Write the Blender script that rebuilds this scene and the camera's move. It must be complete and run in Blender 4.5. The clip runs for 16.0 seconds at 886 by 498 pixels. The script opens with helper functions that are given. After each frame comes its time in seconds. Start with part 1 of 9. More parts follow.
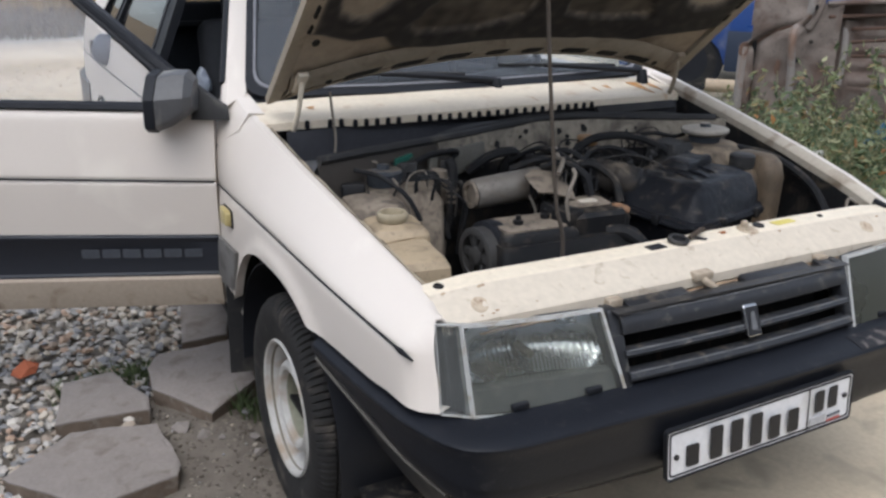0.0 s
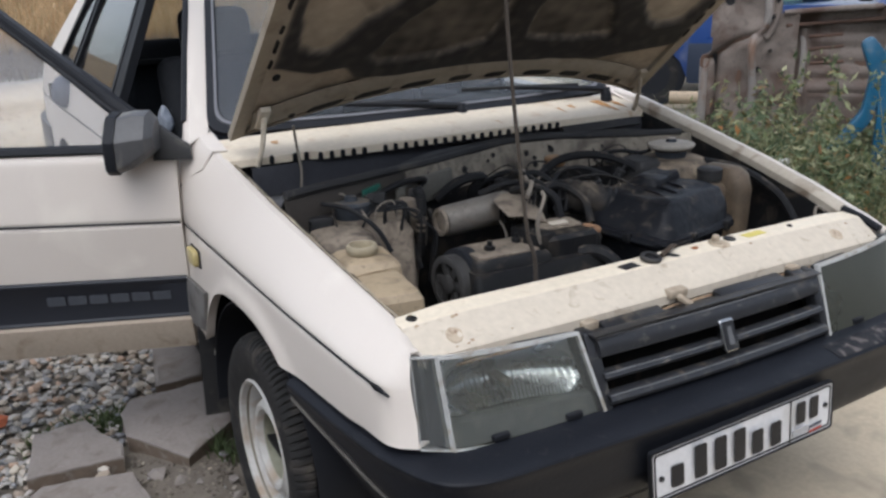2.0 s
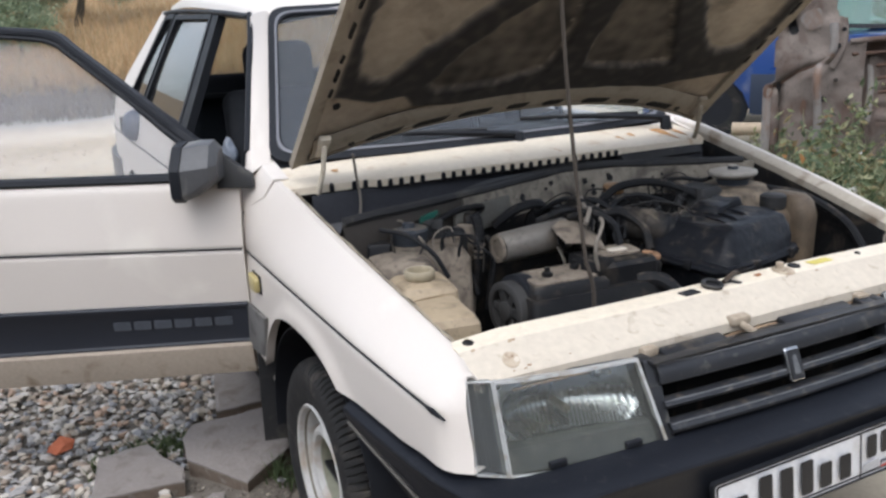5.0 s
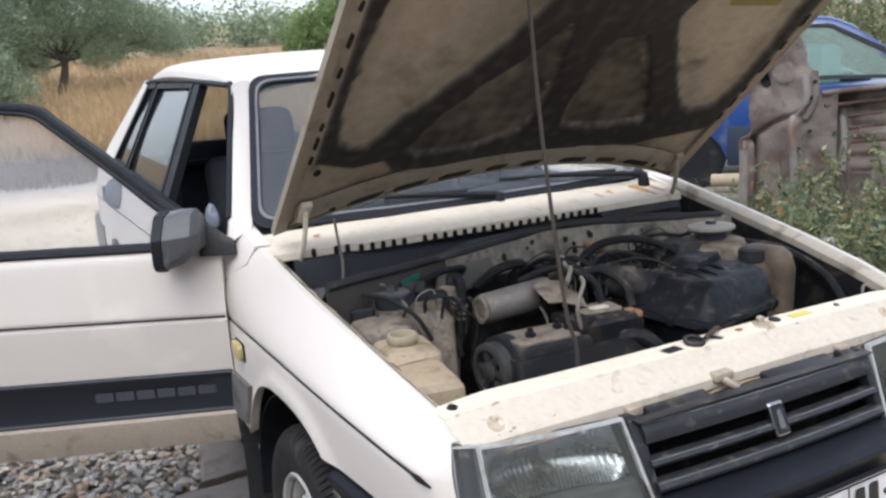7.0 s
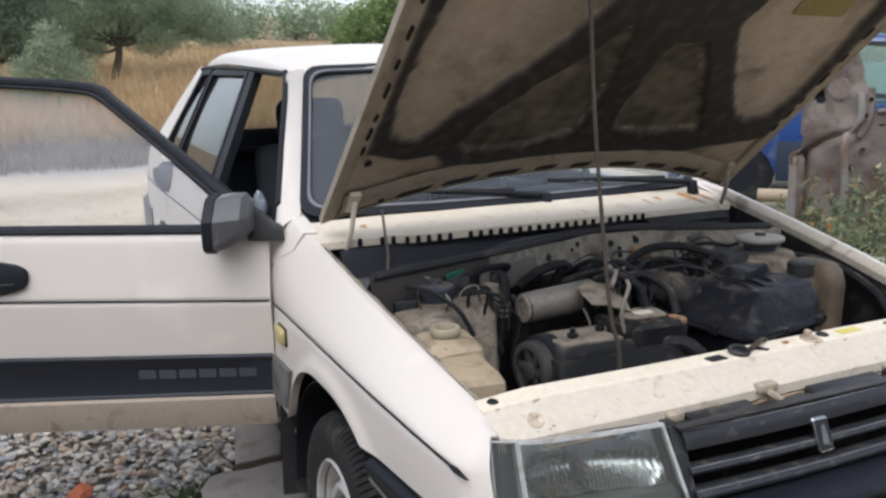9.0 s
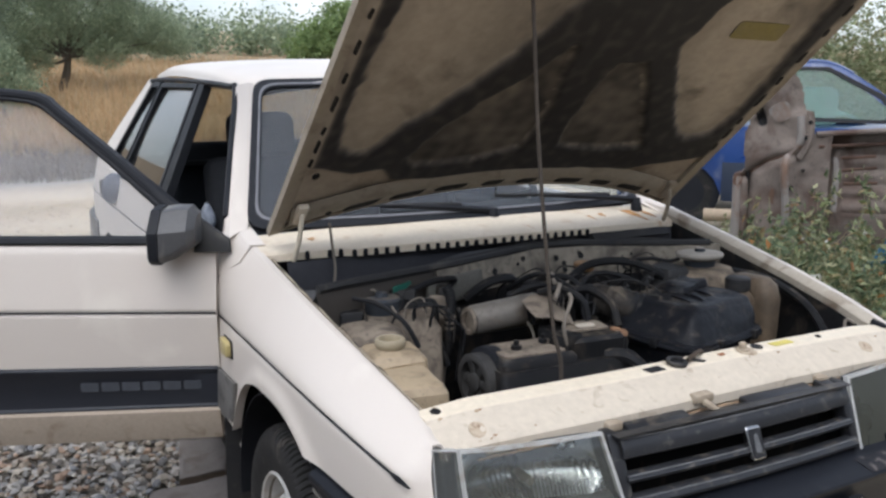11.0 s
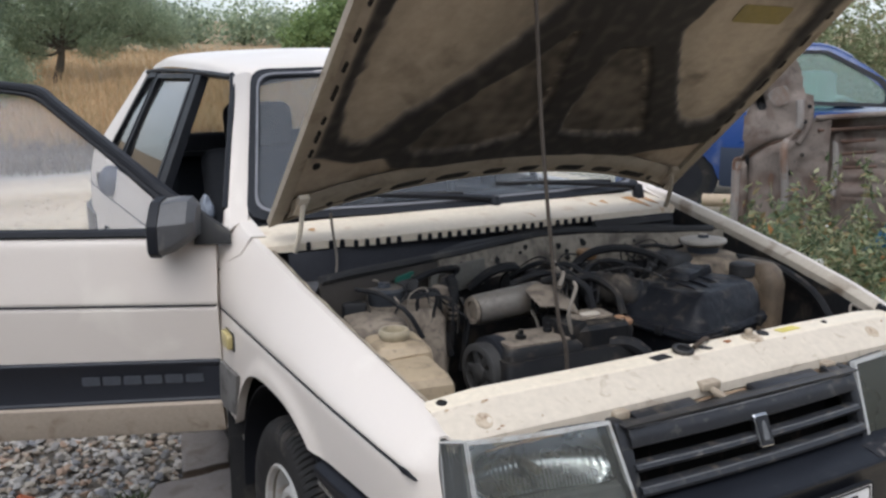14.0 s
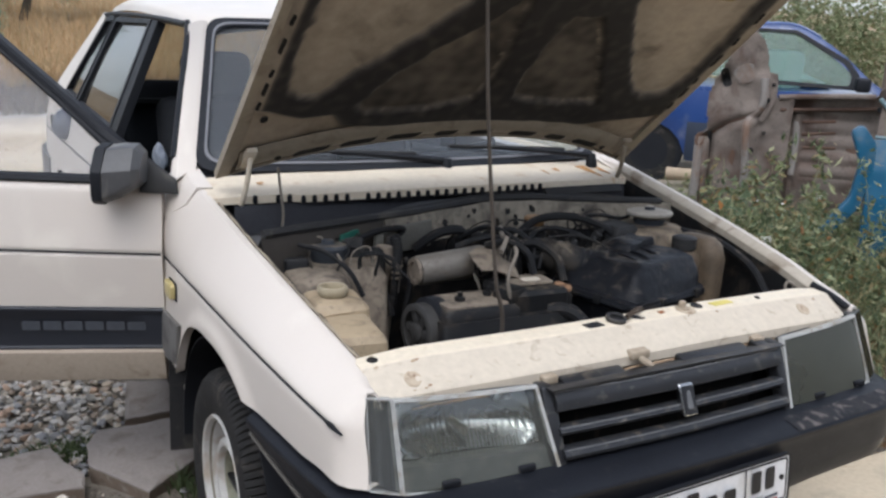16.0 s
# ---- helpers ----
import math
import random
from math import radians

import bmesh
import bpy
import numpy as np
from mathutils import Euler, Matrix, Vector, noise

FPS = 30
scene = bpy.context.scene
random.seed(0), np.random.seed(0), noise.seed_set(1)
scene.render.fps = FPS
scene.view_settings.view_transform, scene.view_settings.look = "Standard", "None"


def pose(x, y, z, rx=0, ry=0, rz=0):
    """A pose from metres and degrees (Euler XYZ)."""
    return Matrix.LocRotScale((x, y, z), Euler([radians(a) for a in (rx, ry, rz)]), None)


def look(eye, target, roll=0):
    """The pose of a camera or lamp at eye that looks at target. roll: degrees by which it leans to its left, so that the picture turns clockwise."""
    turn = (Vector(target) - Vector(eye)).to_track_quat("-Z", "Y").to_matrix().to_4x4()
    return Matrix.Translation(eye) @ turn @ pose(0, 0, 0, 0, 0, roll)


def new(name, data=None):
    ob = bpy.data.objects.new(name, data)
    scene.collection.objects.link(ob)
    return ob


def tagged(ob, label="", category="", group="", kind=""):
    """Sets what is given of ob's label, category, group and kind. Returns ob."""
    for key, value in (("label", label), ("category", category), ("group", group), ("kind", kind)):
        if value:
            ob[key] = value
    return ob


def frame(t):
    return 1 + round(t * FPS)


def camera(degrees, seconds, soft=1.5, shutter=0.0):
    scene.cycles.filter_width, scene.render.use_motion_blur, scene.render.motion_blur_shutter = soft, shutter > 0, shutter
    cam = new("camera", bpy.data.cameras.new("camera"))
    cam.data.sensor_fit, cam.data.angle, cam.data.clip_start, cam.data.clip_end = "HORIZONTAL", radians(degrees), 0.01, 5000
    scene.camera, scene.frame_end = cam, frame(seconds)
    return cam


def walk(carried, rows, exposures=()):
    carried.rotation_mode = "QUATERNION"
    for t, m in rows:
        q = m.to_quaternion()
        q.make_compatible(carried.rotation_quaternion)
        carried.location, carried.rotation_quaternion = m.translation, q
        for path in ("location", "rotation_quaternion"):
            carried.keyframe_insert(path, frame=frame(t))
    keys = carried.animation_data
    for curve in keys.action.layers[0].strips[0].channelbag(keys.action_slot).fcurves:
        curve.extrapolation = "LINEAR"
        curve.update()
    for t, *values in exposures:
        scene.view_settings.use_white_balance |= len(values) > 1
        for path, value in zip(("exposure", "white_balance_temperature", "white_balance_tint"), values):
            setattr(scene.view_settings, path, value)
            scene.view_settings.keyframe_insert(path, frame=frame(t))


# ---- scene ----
cam = camera(53.52, 16.0, soft=2.6)
# seconds, x, y, z, yaw, pitch, roll
PATH = [
    (0, -1.3695, -1.8799, 1.4092, -28.0978, -19.9963, -1.4571),
    (0.5, -1.3724, -1.8724, 1.4123, -29.2115, -18.9502, -2.0770),
    (1, -1.3530, -1.8758, 1.4215, -31.9971, -17.7728, -1.3956),
    (1.5, -1.3437, -1.8731, 1.4289, -31.8254, -17.6510, -0.0087),
    (2, -1.3489, -1.8607, 1.4169, -30.6015, -18.5403, 0.8355),
    (2.5, -1.3467, -1.8572, 1.4040, -29.9206, -18.9669, 0.4926),
    (3, -1.3519, -1.8542, 1.3960, -27.4532, -19.4421, 0.1112),
    (3.5, -1.3533, -1.8446, 1.3885, -25.0860, -18.3106, 1.3581),
    (4, -1.3508, -1.8573, 1.3983, -25.1797, -16.6695, 2.3559),
    (4.2, -1.3481, -1.8596, 1.3982, -26.2328, -17.0676, 2.5506),
    (6.3, -1.3515, -1.8821, 1.4097, -27.0409, -13.1899, 2.2237),
    (6.5, -1.3485, -1.8813, 1.4141, -27.3229, -12.8470, 2.7882),
    (7, -1.3417, -1.8786, 1.4164, -28.1101, -12.6167, 3.0411),
    (7.5, -1.3477, -1.8775, 1.4154, -28.6371, -12.7239, 2.8531),
    (8, -1.3435, -1.8856, 1.4128, -28.7124, -13.2574, 2.2526),
    (8.5, -1.3533, -1.8859, 1.4105, -26.8381, -13.1556, 1.3805),
    (9, -1.3655, -1.8766, 1.4035, -25.0788, -12.4321, 0.5724),
    (9.2, -1.3650, -1.8756, 1.4012, -25.1067, -11.9055, 0.0776),
    (11.3, -1.3601, -1.9104, 1.3956, -28.0543, -11.3249, -0.4227),
    (11.5, -1.3581, -1.9107, 1.3941, -27.7335, -11.7834, -0.4850),
    (12, -1.3660, -1.9037, 1.3996, -25.3309, -11.9167, 0.0729),
    (12.5, -1.3673, -1.8921, 1.4022, -21.7744, -11.6198, 1.9959),
    (13, -1.3662, -1.8878, 1.3968, -24.2516, -12.0234, 0.8932),
    (13.5, -1.3639, -1.8929, 1.3991, -26.9718, -11.6184, -0.0766),
    (14, -1.3647, -1.8850, 1.3966, -28.2776, -12.0557, 0.1422),
    (14.5, -1.3777, -1.8859, 1.3738, -30.2748, -14.6421, -0.2544),
    (15, -1.3676, -1.9150, 1.3734, -32.5183, -16.6067, -2.1580),
    (15.5, -1.3489, -1.9185, 1.3903, -32.3381, -16.2735, -3.4918),
    (16, -1.3163, -1.9248, 1.3983, -29.6220, -14.5124, -2.9012),
]
EXPOSURE = [(t, e, 5930 if t == 7.0 else 6010, 10) for t, e in ((0.0, 0.90), (2.0, 0.82), (3.5, 0.92), (7.0, 1.21), (8.2, 1.01), (9.0, 0.99), (12.5, 0.86), (14.4, 0.86), (15.0, 0.68), (16.0, 0.93))]
walk(cam, [(t, pose(x, y, z, 90 + pitch, roll, yaw)) for t, x, y, z, yaw, pitch, roll in PATH], EXPOSURE)

# ---- sky and sun ----
world = bpy.data.worlds.new("sky")
scene.world = world
world.use_nodes = True
wn = world.node_tree.nodes
sky = wn.new("ShaderNodeTexSky")
sky.sky_type, sky.sun_disc = "NISHITA", False
sky.sun_elevation, sky.sun_rotation = radians(62), radians(220)
sky.air_density, sky.dust_density, sky.ozone_density = 1.0, 2.5, 0.6
veil = wn.new("ShaderNodeHueSaturation")  # thin high cloud takes the blue out of the sky
cloud = wn.new("ShaderNodeTexNoise")
cloud.inputs["Scale"].default_value, cloud.inputs["Detail"].default_value = 4.0, 7.0
world.node_tree.links.new(wn.new("ShaderNodeTexCoord").outputs["Generated"], cloud.inputs["Vector"])
for socket, low, high in (("Saturation", 0.6, 0.15), ("Value", 1.0, 1.3)):
    span = wn.new("ShaderNodeMapRange")
    span.inputs["From Min"].default_value, span.inputs["From Max"].default_value = 0.42, 0.58
    span.inputs["To Min"].default_value, span.inputs["To Max"].default_value = low, high
    world.node_tree.links.new(cloud.outputs["Fac"], span.inputs["Value"])
    world.node_tree.links.new(span.outputs["Result"], veil.inputs[socket])
world.node_tree.links.new(sky.outputs["Color"], veil.inputs["Color"])
world.node_tree.links.new(veil.outputs["Color"], wn["Background"].inputs["Color"])
wn["Background"].inputs["Strength"].default_value = 0.135
sun = new("sun", bpy.data.lights.new("sun", "SUN"))
sun.data.energy, sun.data.angle, sun.data.color = 0.75, radians(70), (1.0, 0.96, 0.91)
sun.matrix_basis = look((-3.4, -4.0, 9.8), (0, 0, 0))


# ---- materials ----
def mat(name, a, b=None, scale=6.0, rough=0.6, metal=0.0, bump=0.15, fine=90.0, grime=None, amount=0.5,
        grime_scale=9.0, coat=0.0, island=0.0, each=0.0, spec=0.28, dust=0.0, grain=0.5, oil=0.0):
    """A surface of colour a drifting to b, with grain, relief, and patches of grime."""
    m = bpy.data.materials.new(name)
    m.use_nodes = True
    n, l = m.node_tree.nodes, m.node_tree.links
    p = n["Principled BSDF"]
    co = n.new("ShaderNodeTexCoord").outputs["Object"]

    def tex(s, detail=6.0, distort=0.0):
        t = n.new("ShaderNodeTexNoise")
        t.inputs["Scale"].default_value, t.inputs["Detail"].default_value = s, detail
        t.inputs["Distortion"].default_value = distort
        l.new(co, t.inputs["Vector"])
        return t.outputs["Fac"]

    def ramp(fac, lo, hi):
        r = n.new("ShaderNodeMapRange")
        r.inputs["From Min"].default_value, r.inputs["From Max"].default_value = lo, hi
        l.new(fac, r.inputs["Value"])
        return r.outputs["Result"]

    def mix(fac, x, y, kind="MIX"):
        k = n.new("ShaderNodeMix")
        k.data_type, k.blend_type = "RGBA", kind
        for socket, value in ((k.inputs[0], fac), (k.inputs[6], x), (k.inputs[7], y)):
            if isinstance(value, (int, float)):
                socket.default_value = value
            elif isinstance(value, tuple):
                socket.default_value = (*value[:3], 1)
            else:
                l.new(value, socket)
        return k.outputs[2]

    b = b or tuple(c * 0.8 for c in a)
    col = mix(ramp(tex(scale), 0.3, 0.7), a, b)
    col = mix(grain, col, mix(ramp(tex(fine, 3.0), 0.25, 0.75), tuple(c * 0.82 for c in a), tuple(min(1, c * 1.12) for c in a)))
    if island or each:
        source = n.new("ShaderNodeNewGeometry").outputs["Random Per Island"] if island else n.new("ShaderNodeObjectInfo").outputs["Random"]
        hsv = n.new("ShaderNodeHueSaturation")
        l.new(col, hsv.inputs["Color"])
        r = n.new("ShaderNodeMapRange")
        r.inputs["To Min"].default_value, r.inputs["To Max"].default_value = 1 - (island or each), 1 + (island or each)
        l.new(source, r.inputs["Value"])
        l.new(r.outputs["Result"], hsv.inputs["Value"])
        col = hsv.outputs["Color"]
    rgh = ramp(tex(scale * 2.3), 0.0, 1.0)
    if grime:
        g = ramp(tex(grime_scale, 8.0, 0.6), 0.62 - 0.3 * amount, 0.80 - 0.25 * amount)
        col = mix(g, col, grime)
    if oil:  # soft black oil stains, large and small
        col = mix(ramp(tex(13.0, 9.0, 0.5), 0.66 - 0.5 * oil, 0.98 - 0.5 * oil), col, (0.022, 0.019, 0.017))
        col = mix(ramp(tex(60.0, 6.0, 0.4), 0.60 - 0.2 * oil, 0.95 - 0.2 * oil), col, (0.030, 0.026, 0.022))
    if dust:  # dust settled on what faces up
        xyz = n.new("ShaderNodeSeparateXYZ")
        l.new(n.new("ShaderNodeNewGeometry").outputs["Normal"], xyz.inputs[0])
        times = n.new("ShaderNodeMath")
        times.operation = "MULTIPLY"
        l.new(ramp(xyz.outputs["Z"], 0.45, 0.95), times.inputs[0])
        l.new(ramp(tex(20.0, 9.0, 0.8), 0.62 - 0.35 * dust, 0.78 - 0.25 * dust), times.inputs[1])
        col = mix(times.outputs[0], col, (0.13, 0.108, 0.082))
    l.new(col, p.inputs["Base Color"])
    mr = n.new("ShaderNodeMapRange")
    mr.inputs["To Min"].default_value, mr.inputs["To Max"].default_value = max(0.02, rough - 0.1), min(1, rough + 0.12)
    l.new(rgh, mr.inputs["Value"])
    l.new(mr.outputs["Result"], p.inputs["Roughness"])
    p.inputs["Metallic"].default_value = metal
    p.inputs["Coat Weight"].default_value = coat
    p.inputs["Coat Roughness"].default_value = 0.12
    p.inputs["Specular IOR Level"].default_value = spec
    if bump:
        k = n.new("ShaderNodeBump")
        k.inputs["Strength"].default_value, k.inputs["Distance"].default_value = bump, 0.004
        l.new(tex(fine, 5.0), k.inputs["Height"])
        l.new(k.outputs["Normal"], p.inputs["Normal"])
    return m


def glass(name, tint, haze, rough=0.03, haze_colour=(0.75, 0.73, 0.7), ior=1.5):
    """A thin pane: clear, with a film of dust and its gloss."""
    m = bpy.data.materials.new(name)
    m.use_nodes = True
    n, l = m.node_tree.nodes, m.node_tree.links
    n.remove(n["Principled BSDF"])
    clear, dust, shine = n.new("ShaderNodeBsdfTransparent"), n.new("ShaderNodeBsdfDiffuse"), n.new("ShaderNodeBsdfGlossy")
    clear.inputs["Color"].default_value = (*tint, 1)
    dust.inputs["Color"].default_value = (*haze_colour, 1)
    shine.inputs["Roughness"].default_value = rough
    noise_t = n.new("ShaderNodeTexNoise")
    noise_t.inputs["Scale"].default_value, noise_t.inputs["Detail"].default_value = 5.0, 8.0
    l.new(n.new("ShaderNodeTexCoord").outputs["Object"], noise_t.inputs["Vector"])
    r = n.new("ShaderNodeMapRange")
    r.inputs["To Min"].default_value, r.inputs["To Max"].default_value = haze * 0.5, haze * 1.5
    l.new(noise_t.outputs["Fac"], r.inputs["Value"])
    one, two = n.new("ShaderNodeMixShader"), n.new("ShaderNodeMixShader")
    rim_view = n.new("ShaderNodeLayerWeight")
    rim_view.inputs["Blend"].default_value = 0.5
    steep, gloss = n.new("ShaderNodeMath"), n.new("ShaderNodeMapRange")
    steep.operation = "POWER"
    steep.inputs[1].default_value = 5.0
    share = min(1.0, (ior - 1.0) / 0.5)
    gloss.inputs["To Min"].default_value, gloss.inputs["To Max"].default_value = 0.04 * share, share
    l.new(rim_view.outputs["Facing"], steep.inputs[0])
    l.new(steep.outputs[0], gloss.inputs["Value"])
    l.new(r.outputs["Result"], one.inputs[0])
    l.new(clear.outputs[0], one.inputs[1])
    l.new(dust.outputs[0], one.inputs[2])
    l.new(gloss.outputs["Result"], two.inputs[0])
    l.new(one.outputs[0], two.inputs[1])
    l.new(shine.outputs[0], two.inputs[2])
    l.new(two.outputs[0], n["Material Output"].inputs["Surface"])
    return m


PAINT = mat("cream_white_paint", (0.565, 0.512, 0.455), (0.540, 0.487, 0.430), scale=2.5, rough=0.38, bump=0.0, fine=180, coat=0.10, spec=0.32, grain=0.06,
            grime=(0.62, 0.57, 0.50), amount=0.10, grime_scale=5)
PANEL = mat("cream_inner_paint", (0.655, 0.578, 0.455), (0.600, 0.520, 0.400), scale=7, rough=0.5, bump=0.08, fine=70,
            grime=(0.46, 0.37, 0.26), amount=0.04, grime_scale=24)
COWL = mat("stained_cowl_paint", (0.600, 0.525, 0.412), (0.520, 0.446, 0.336), scale=5, rough=0.42, bump=0.05, fine=80,
           grime=(0.42, 0.30, 0.19), amount=0.06, grime_scale=12)
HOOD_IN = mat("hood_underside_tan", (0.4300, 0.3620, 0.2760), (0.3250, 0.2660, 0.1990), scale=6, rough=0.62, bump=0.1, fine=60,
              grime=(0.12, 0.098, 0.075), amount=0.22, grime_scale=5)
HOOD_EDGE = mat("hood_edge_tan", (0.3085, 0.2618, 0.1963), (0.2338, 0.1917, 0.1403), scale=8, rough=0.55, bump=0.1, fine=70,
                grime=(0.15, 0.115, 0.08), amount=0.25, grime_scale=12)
SOOT = mat("black_mastic", (0.008, 0.0075, 0.007), (0.016, 0.014, 0.012), scale=14, rough=0.8, bump=0.4, fine=55,
           grime=(0.045, 0.038, 0.028), amount=0.2, grime_scale=9)
RUST = mat("rust", (0.30, 0.12, 0.045), (0.18, 0.07, 0.03), scale=30, rough=0.85, bump=0.4, fine=120)
PLASTIC = mat("black_bumper_plastic", (0.0085, 0.0095, 0.0125), (0.0135, 0.0148, 0.0190), scale=5, rough=0.36, spec=0.15, bump=0.12, fine=160,
              grime=(0.026, 0.026, 0.028), amount=0.06, grime_scale=40)
TRIM = mat("black_trim", (0.0120, 0.0128, 0.0155), (0.018, 0.019, 0.022), scale=9, rough=0.5, bump=0.05, fine=160, spec=0.14)
STRIP = mat("dark_side_moulding", (0.016, 0.018, 0.024), (0.022, 0.024, 0.030), scale=4, rough=0.5, bump=0.04, fine=140,
            grime=(0.05, 0.045, 0.04), amount=0.15, grime_scale=5)
LETTER = mat("grey_moulding_marks", (0.055, 0.06, 0.07), rough=0.5, bump=0.0)
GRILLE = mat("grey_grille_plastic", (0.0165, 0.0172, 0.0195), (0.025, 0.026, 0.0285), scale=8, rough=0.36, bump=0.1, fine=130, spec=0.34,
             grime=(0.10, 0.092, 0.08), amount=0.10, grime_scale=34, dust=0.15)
RUBBER = mat("tyre_rubber", (0.0112, 0.0108, 0.0105), (0.0196, 0.0182, 0.0168), scale=12, rough=0.8, bump=0.2, fine=90,
             grime=(0.07, 0.06, 0.05), amount=0.2, grime_scale=14)
SEAL = mat("rubber_seal", (0.017, 0.017, 0.018), (0.032, 0.031, 0.029), scale=10, rough=0.62, bump=0.1, fine=80,
           grime=(0.09, 0.08, 0.066), amount=0.22, grime_scale=9)
RIM = mat("white_wheel_paint", (0.3952, 0.3825, 0.3570), (0.3187, 0.3060, 0.2805), scale=9, rough=0.45, bump=0.06, fine=80,
          grime=(0.26, 0.20, 0.14), amount=0.36, grime_scale=11)
CHROME = mat("worn_chrome", (0.45, 0.45, 0.45), rough=0.22, metal=1.0, bump=0.03)
STEEL = mat("dusty_steel", (0.1875, 0.1725, 0.1500), (0.1275, 0.1125, 0.0975), scale=14, rough=0.55, metal=0.35, bump=0.15, fine=70,
            grime=(0.20, 0.155, 0.11), amount=0.4, grime_scale=10, oil=0.16)
DUSTY = mat("dust_covered_metal", (0.215, 0.178, 0.138), (0.130, 0.106, 0.080), scale=12, rough=0.85, bump=0.35, fine=70,
            grime=(0.05, 0.04, 0.033), amount=0.35, grime_scale=16, oil=0.30)
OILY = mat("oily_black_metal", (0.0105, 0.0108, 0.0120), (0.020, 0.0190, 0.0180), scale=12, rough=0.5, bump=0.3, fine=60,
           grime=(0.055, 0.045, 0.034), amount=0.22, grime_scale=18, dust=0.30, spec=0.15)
# near-black: the bay's shade is put into this paint, beneath the grime
BAY = mat("dirty_shaded_bay_paint", (0.040, 0.034, 0.028), (0.018, 0.016, 0.014), scale=9, rough=0.7, bump=0.15, fine=70,
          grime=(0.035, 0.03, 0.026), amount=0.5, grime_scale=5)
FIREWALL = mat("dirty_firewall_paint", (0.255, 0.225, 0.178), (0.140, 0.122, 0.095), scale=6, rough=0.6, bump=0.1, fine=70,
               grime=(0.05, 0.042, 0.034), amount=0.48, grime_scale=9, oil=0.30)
TANK = mat("yellowed_tank_plastic", (0.345, 0.272, 0.180), (0.270, 0.208, 0.135), scale=6, rough=0.5, bump=0.1, fine=60,
           grime=(0.17, 0.132, 0.088), amount=0.30, grime_scale=14, oil=0.06)
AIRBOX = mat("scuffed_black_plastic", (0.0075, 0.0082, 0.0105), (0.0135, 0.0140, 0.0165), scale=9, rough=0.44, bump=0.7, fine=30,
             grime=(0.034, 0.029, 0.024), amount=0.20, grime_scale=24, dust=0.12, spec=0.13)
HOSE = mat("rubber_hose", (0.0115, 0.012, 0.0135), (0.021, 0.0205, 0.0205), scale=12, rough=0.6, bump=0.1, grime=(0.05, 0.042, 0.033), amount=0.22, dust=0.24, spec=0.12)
CLEAR_HOSE = mat("grey_hose", (0.19, 0.165, 0.135), rough=0.6, bump=0.1)
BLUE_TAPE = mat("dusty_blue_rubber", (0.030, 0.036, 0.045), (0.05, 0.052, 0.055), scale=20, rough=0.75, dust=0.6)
GREEN_TAG = mat("green_tag", (0.0180, 0.0960, 0.0720), rough=0.5)
LAMP_GLASS = glass("dusty_lamp_glass", (0.93, 0.94, 0.91), 0.055, 0.05, (0.36, 0.36, 0.34), 1.45)
REFLECTOR = mat("lamp_reflector", (0.46, 0.475, 0.50), (0.30, 0.30, 0.31), scale=9, rough=0.27, metal=1.0, bump=0.02)
LAMP_RIM = mat("grey_lamp_rim", (0.38, 0.38, 0.365), (0.29, 0.288, 0.275), scale=14, rough=0.4, grime=(0.2, 0.17, 0.12), amount=0.3, grime_scale=30)
LAMP_IN = mat("lamp_housing", (0.066, 0.069, 0.067), (0.045, 0.047, 0.045), scale=8, rough=0.4, metal=0.2)
AMBER = mat("amber_lens", (0.40, 0.33, 0.15), (0.33, 0.26, 0.11), rough=0.3, bump=0.05)
WIN_GLASS = glass("dusty_door_glass", (0.93, 0.93, 0.93), 0.12, 0.03, (0.46, 0.455, 0.46), 1.13)
WIND_GLASS = glass("windscreen_glass", (0.86, 0.88, 0.89), 0.06, 0.03, (0.50, 0.52, 0.55), 1.25)
CLEAR_GLASS = glass("clear_side_glass", (0.85, 0.87, 0.86), 0.04, 0.03, (0.5, 0.5, 0.5), 1.3)
REAR_GLASS = glass("tinted_glass", (0.34, 0.36, 0.37), 0.03, 0.02, (0.5, 0.5, 0.5), 1.9)
CABIN = mat("black_cabin_trim", (0.020, 0.021, 0.023), (0.034, 0.034, 0.036), scale=10, rough=0.7)
SEAT = mat("grey_seat_cloth", (0.0150, 0.0165, 0.0200), (0.0213, 0.0225, 0.0250), scale=24, rough=0.9, bump=0.2)
PLATE = mat("white_plate", (0.66, 0.66, 0.67), (0.60, 0.60, 0.61), rough=0.35, bump=0.03, grime=(0.5, 0.48, 0.44), amount=0.15)
INK = mat("black_ink", (0.016, 0.016, 0.018), rough=0.5, bump=0.0)
GREY_INK = mat("grey_ink", (0.40, 0.40, 0.41), rough=0.5, bump=0.0)
RED_INK = mat("red_ink", (0.42, 0.06, 0.05), rough=0.5, bump=0.0)
YELLOW = mat("yellow_sticker", (0.58, 0.49, 0.10), (0.50, 0.42, 0.12), rough=0.5, bump=0.0)
FUEL = mat("dark_blue_cap", (0.035, 0.045, 0.070), (0.06, 0.07, 0.09), scale=20, rough=0.4)


# ---- building helpers ----
def bm_new():
    return bmesh.new()


def finish(bm, name, material, smooth=38):
    bmesh.ops.recalc_face_normals(bm, faces=bm.faces)
    me = bpy.data.meshes.new(name)
    bm.to_mesh(me)
    bm.free()
    me.materials.append(material)
    me.polygons.foreach_set("use_smooth", [True] * len(me.polygons))
    me.set_sharp_from_angle(angle=radians(smooth))
    return me


def thing(name, at, label, category, group="", kind=""):
    ob = new(name)
    ob.empty_display_size = 0.1
    ob.matrix_basis = Matrix.Translation(at)
    return tagged(ob, label, category, group, kind)


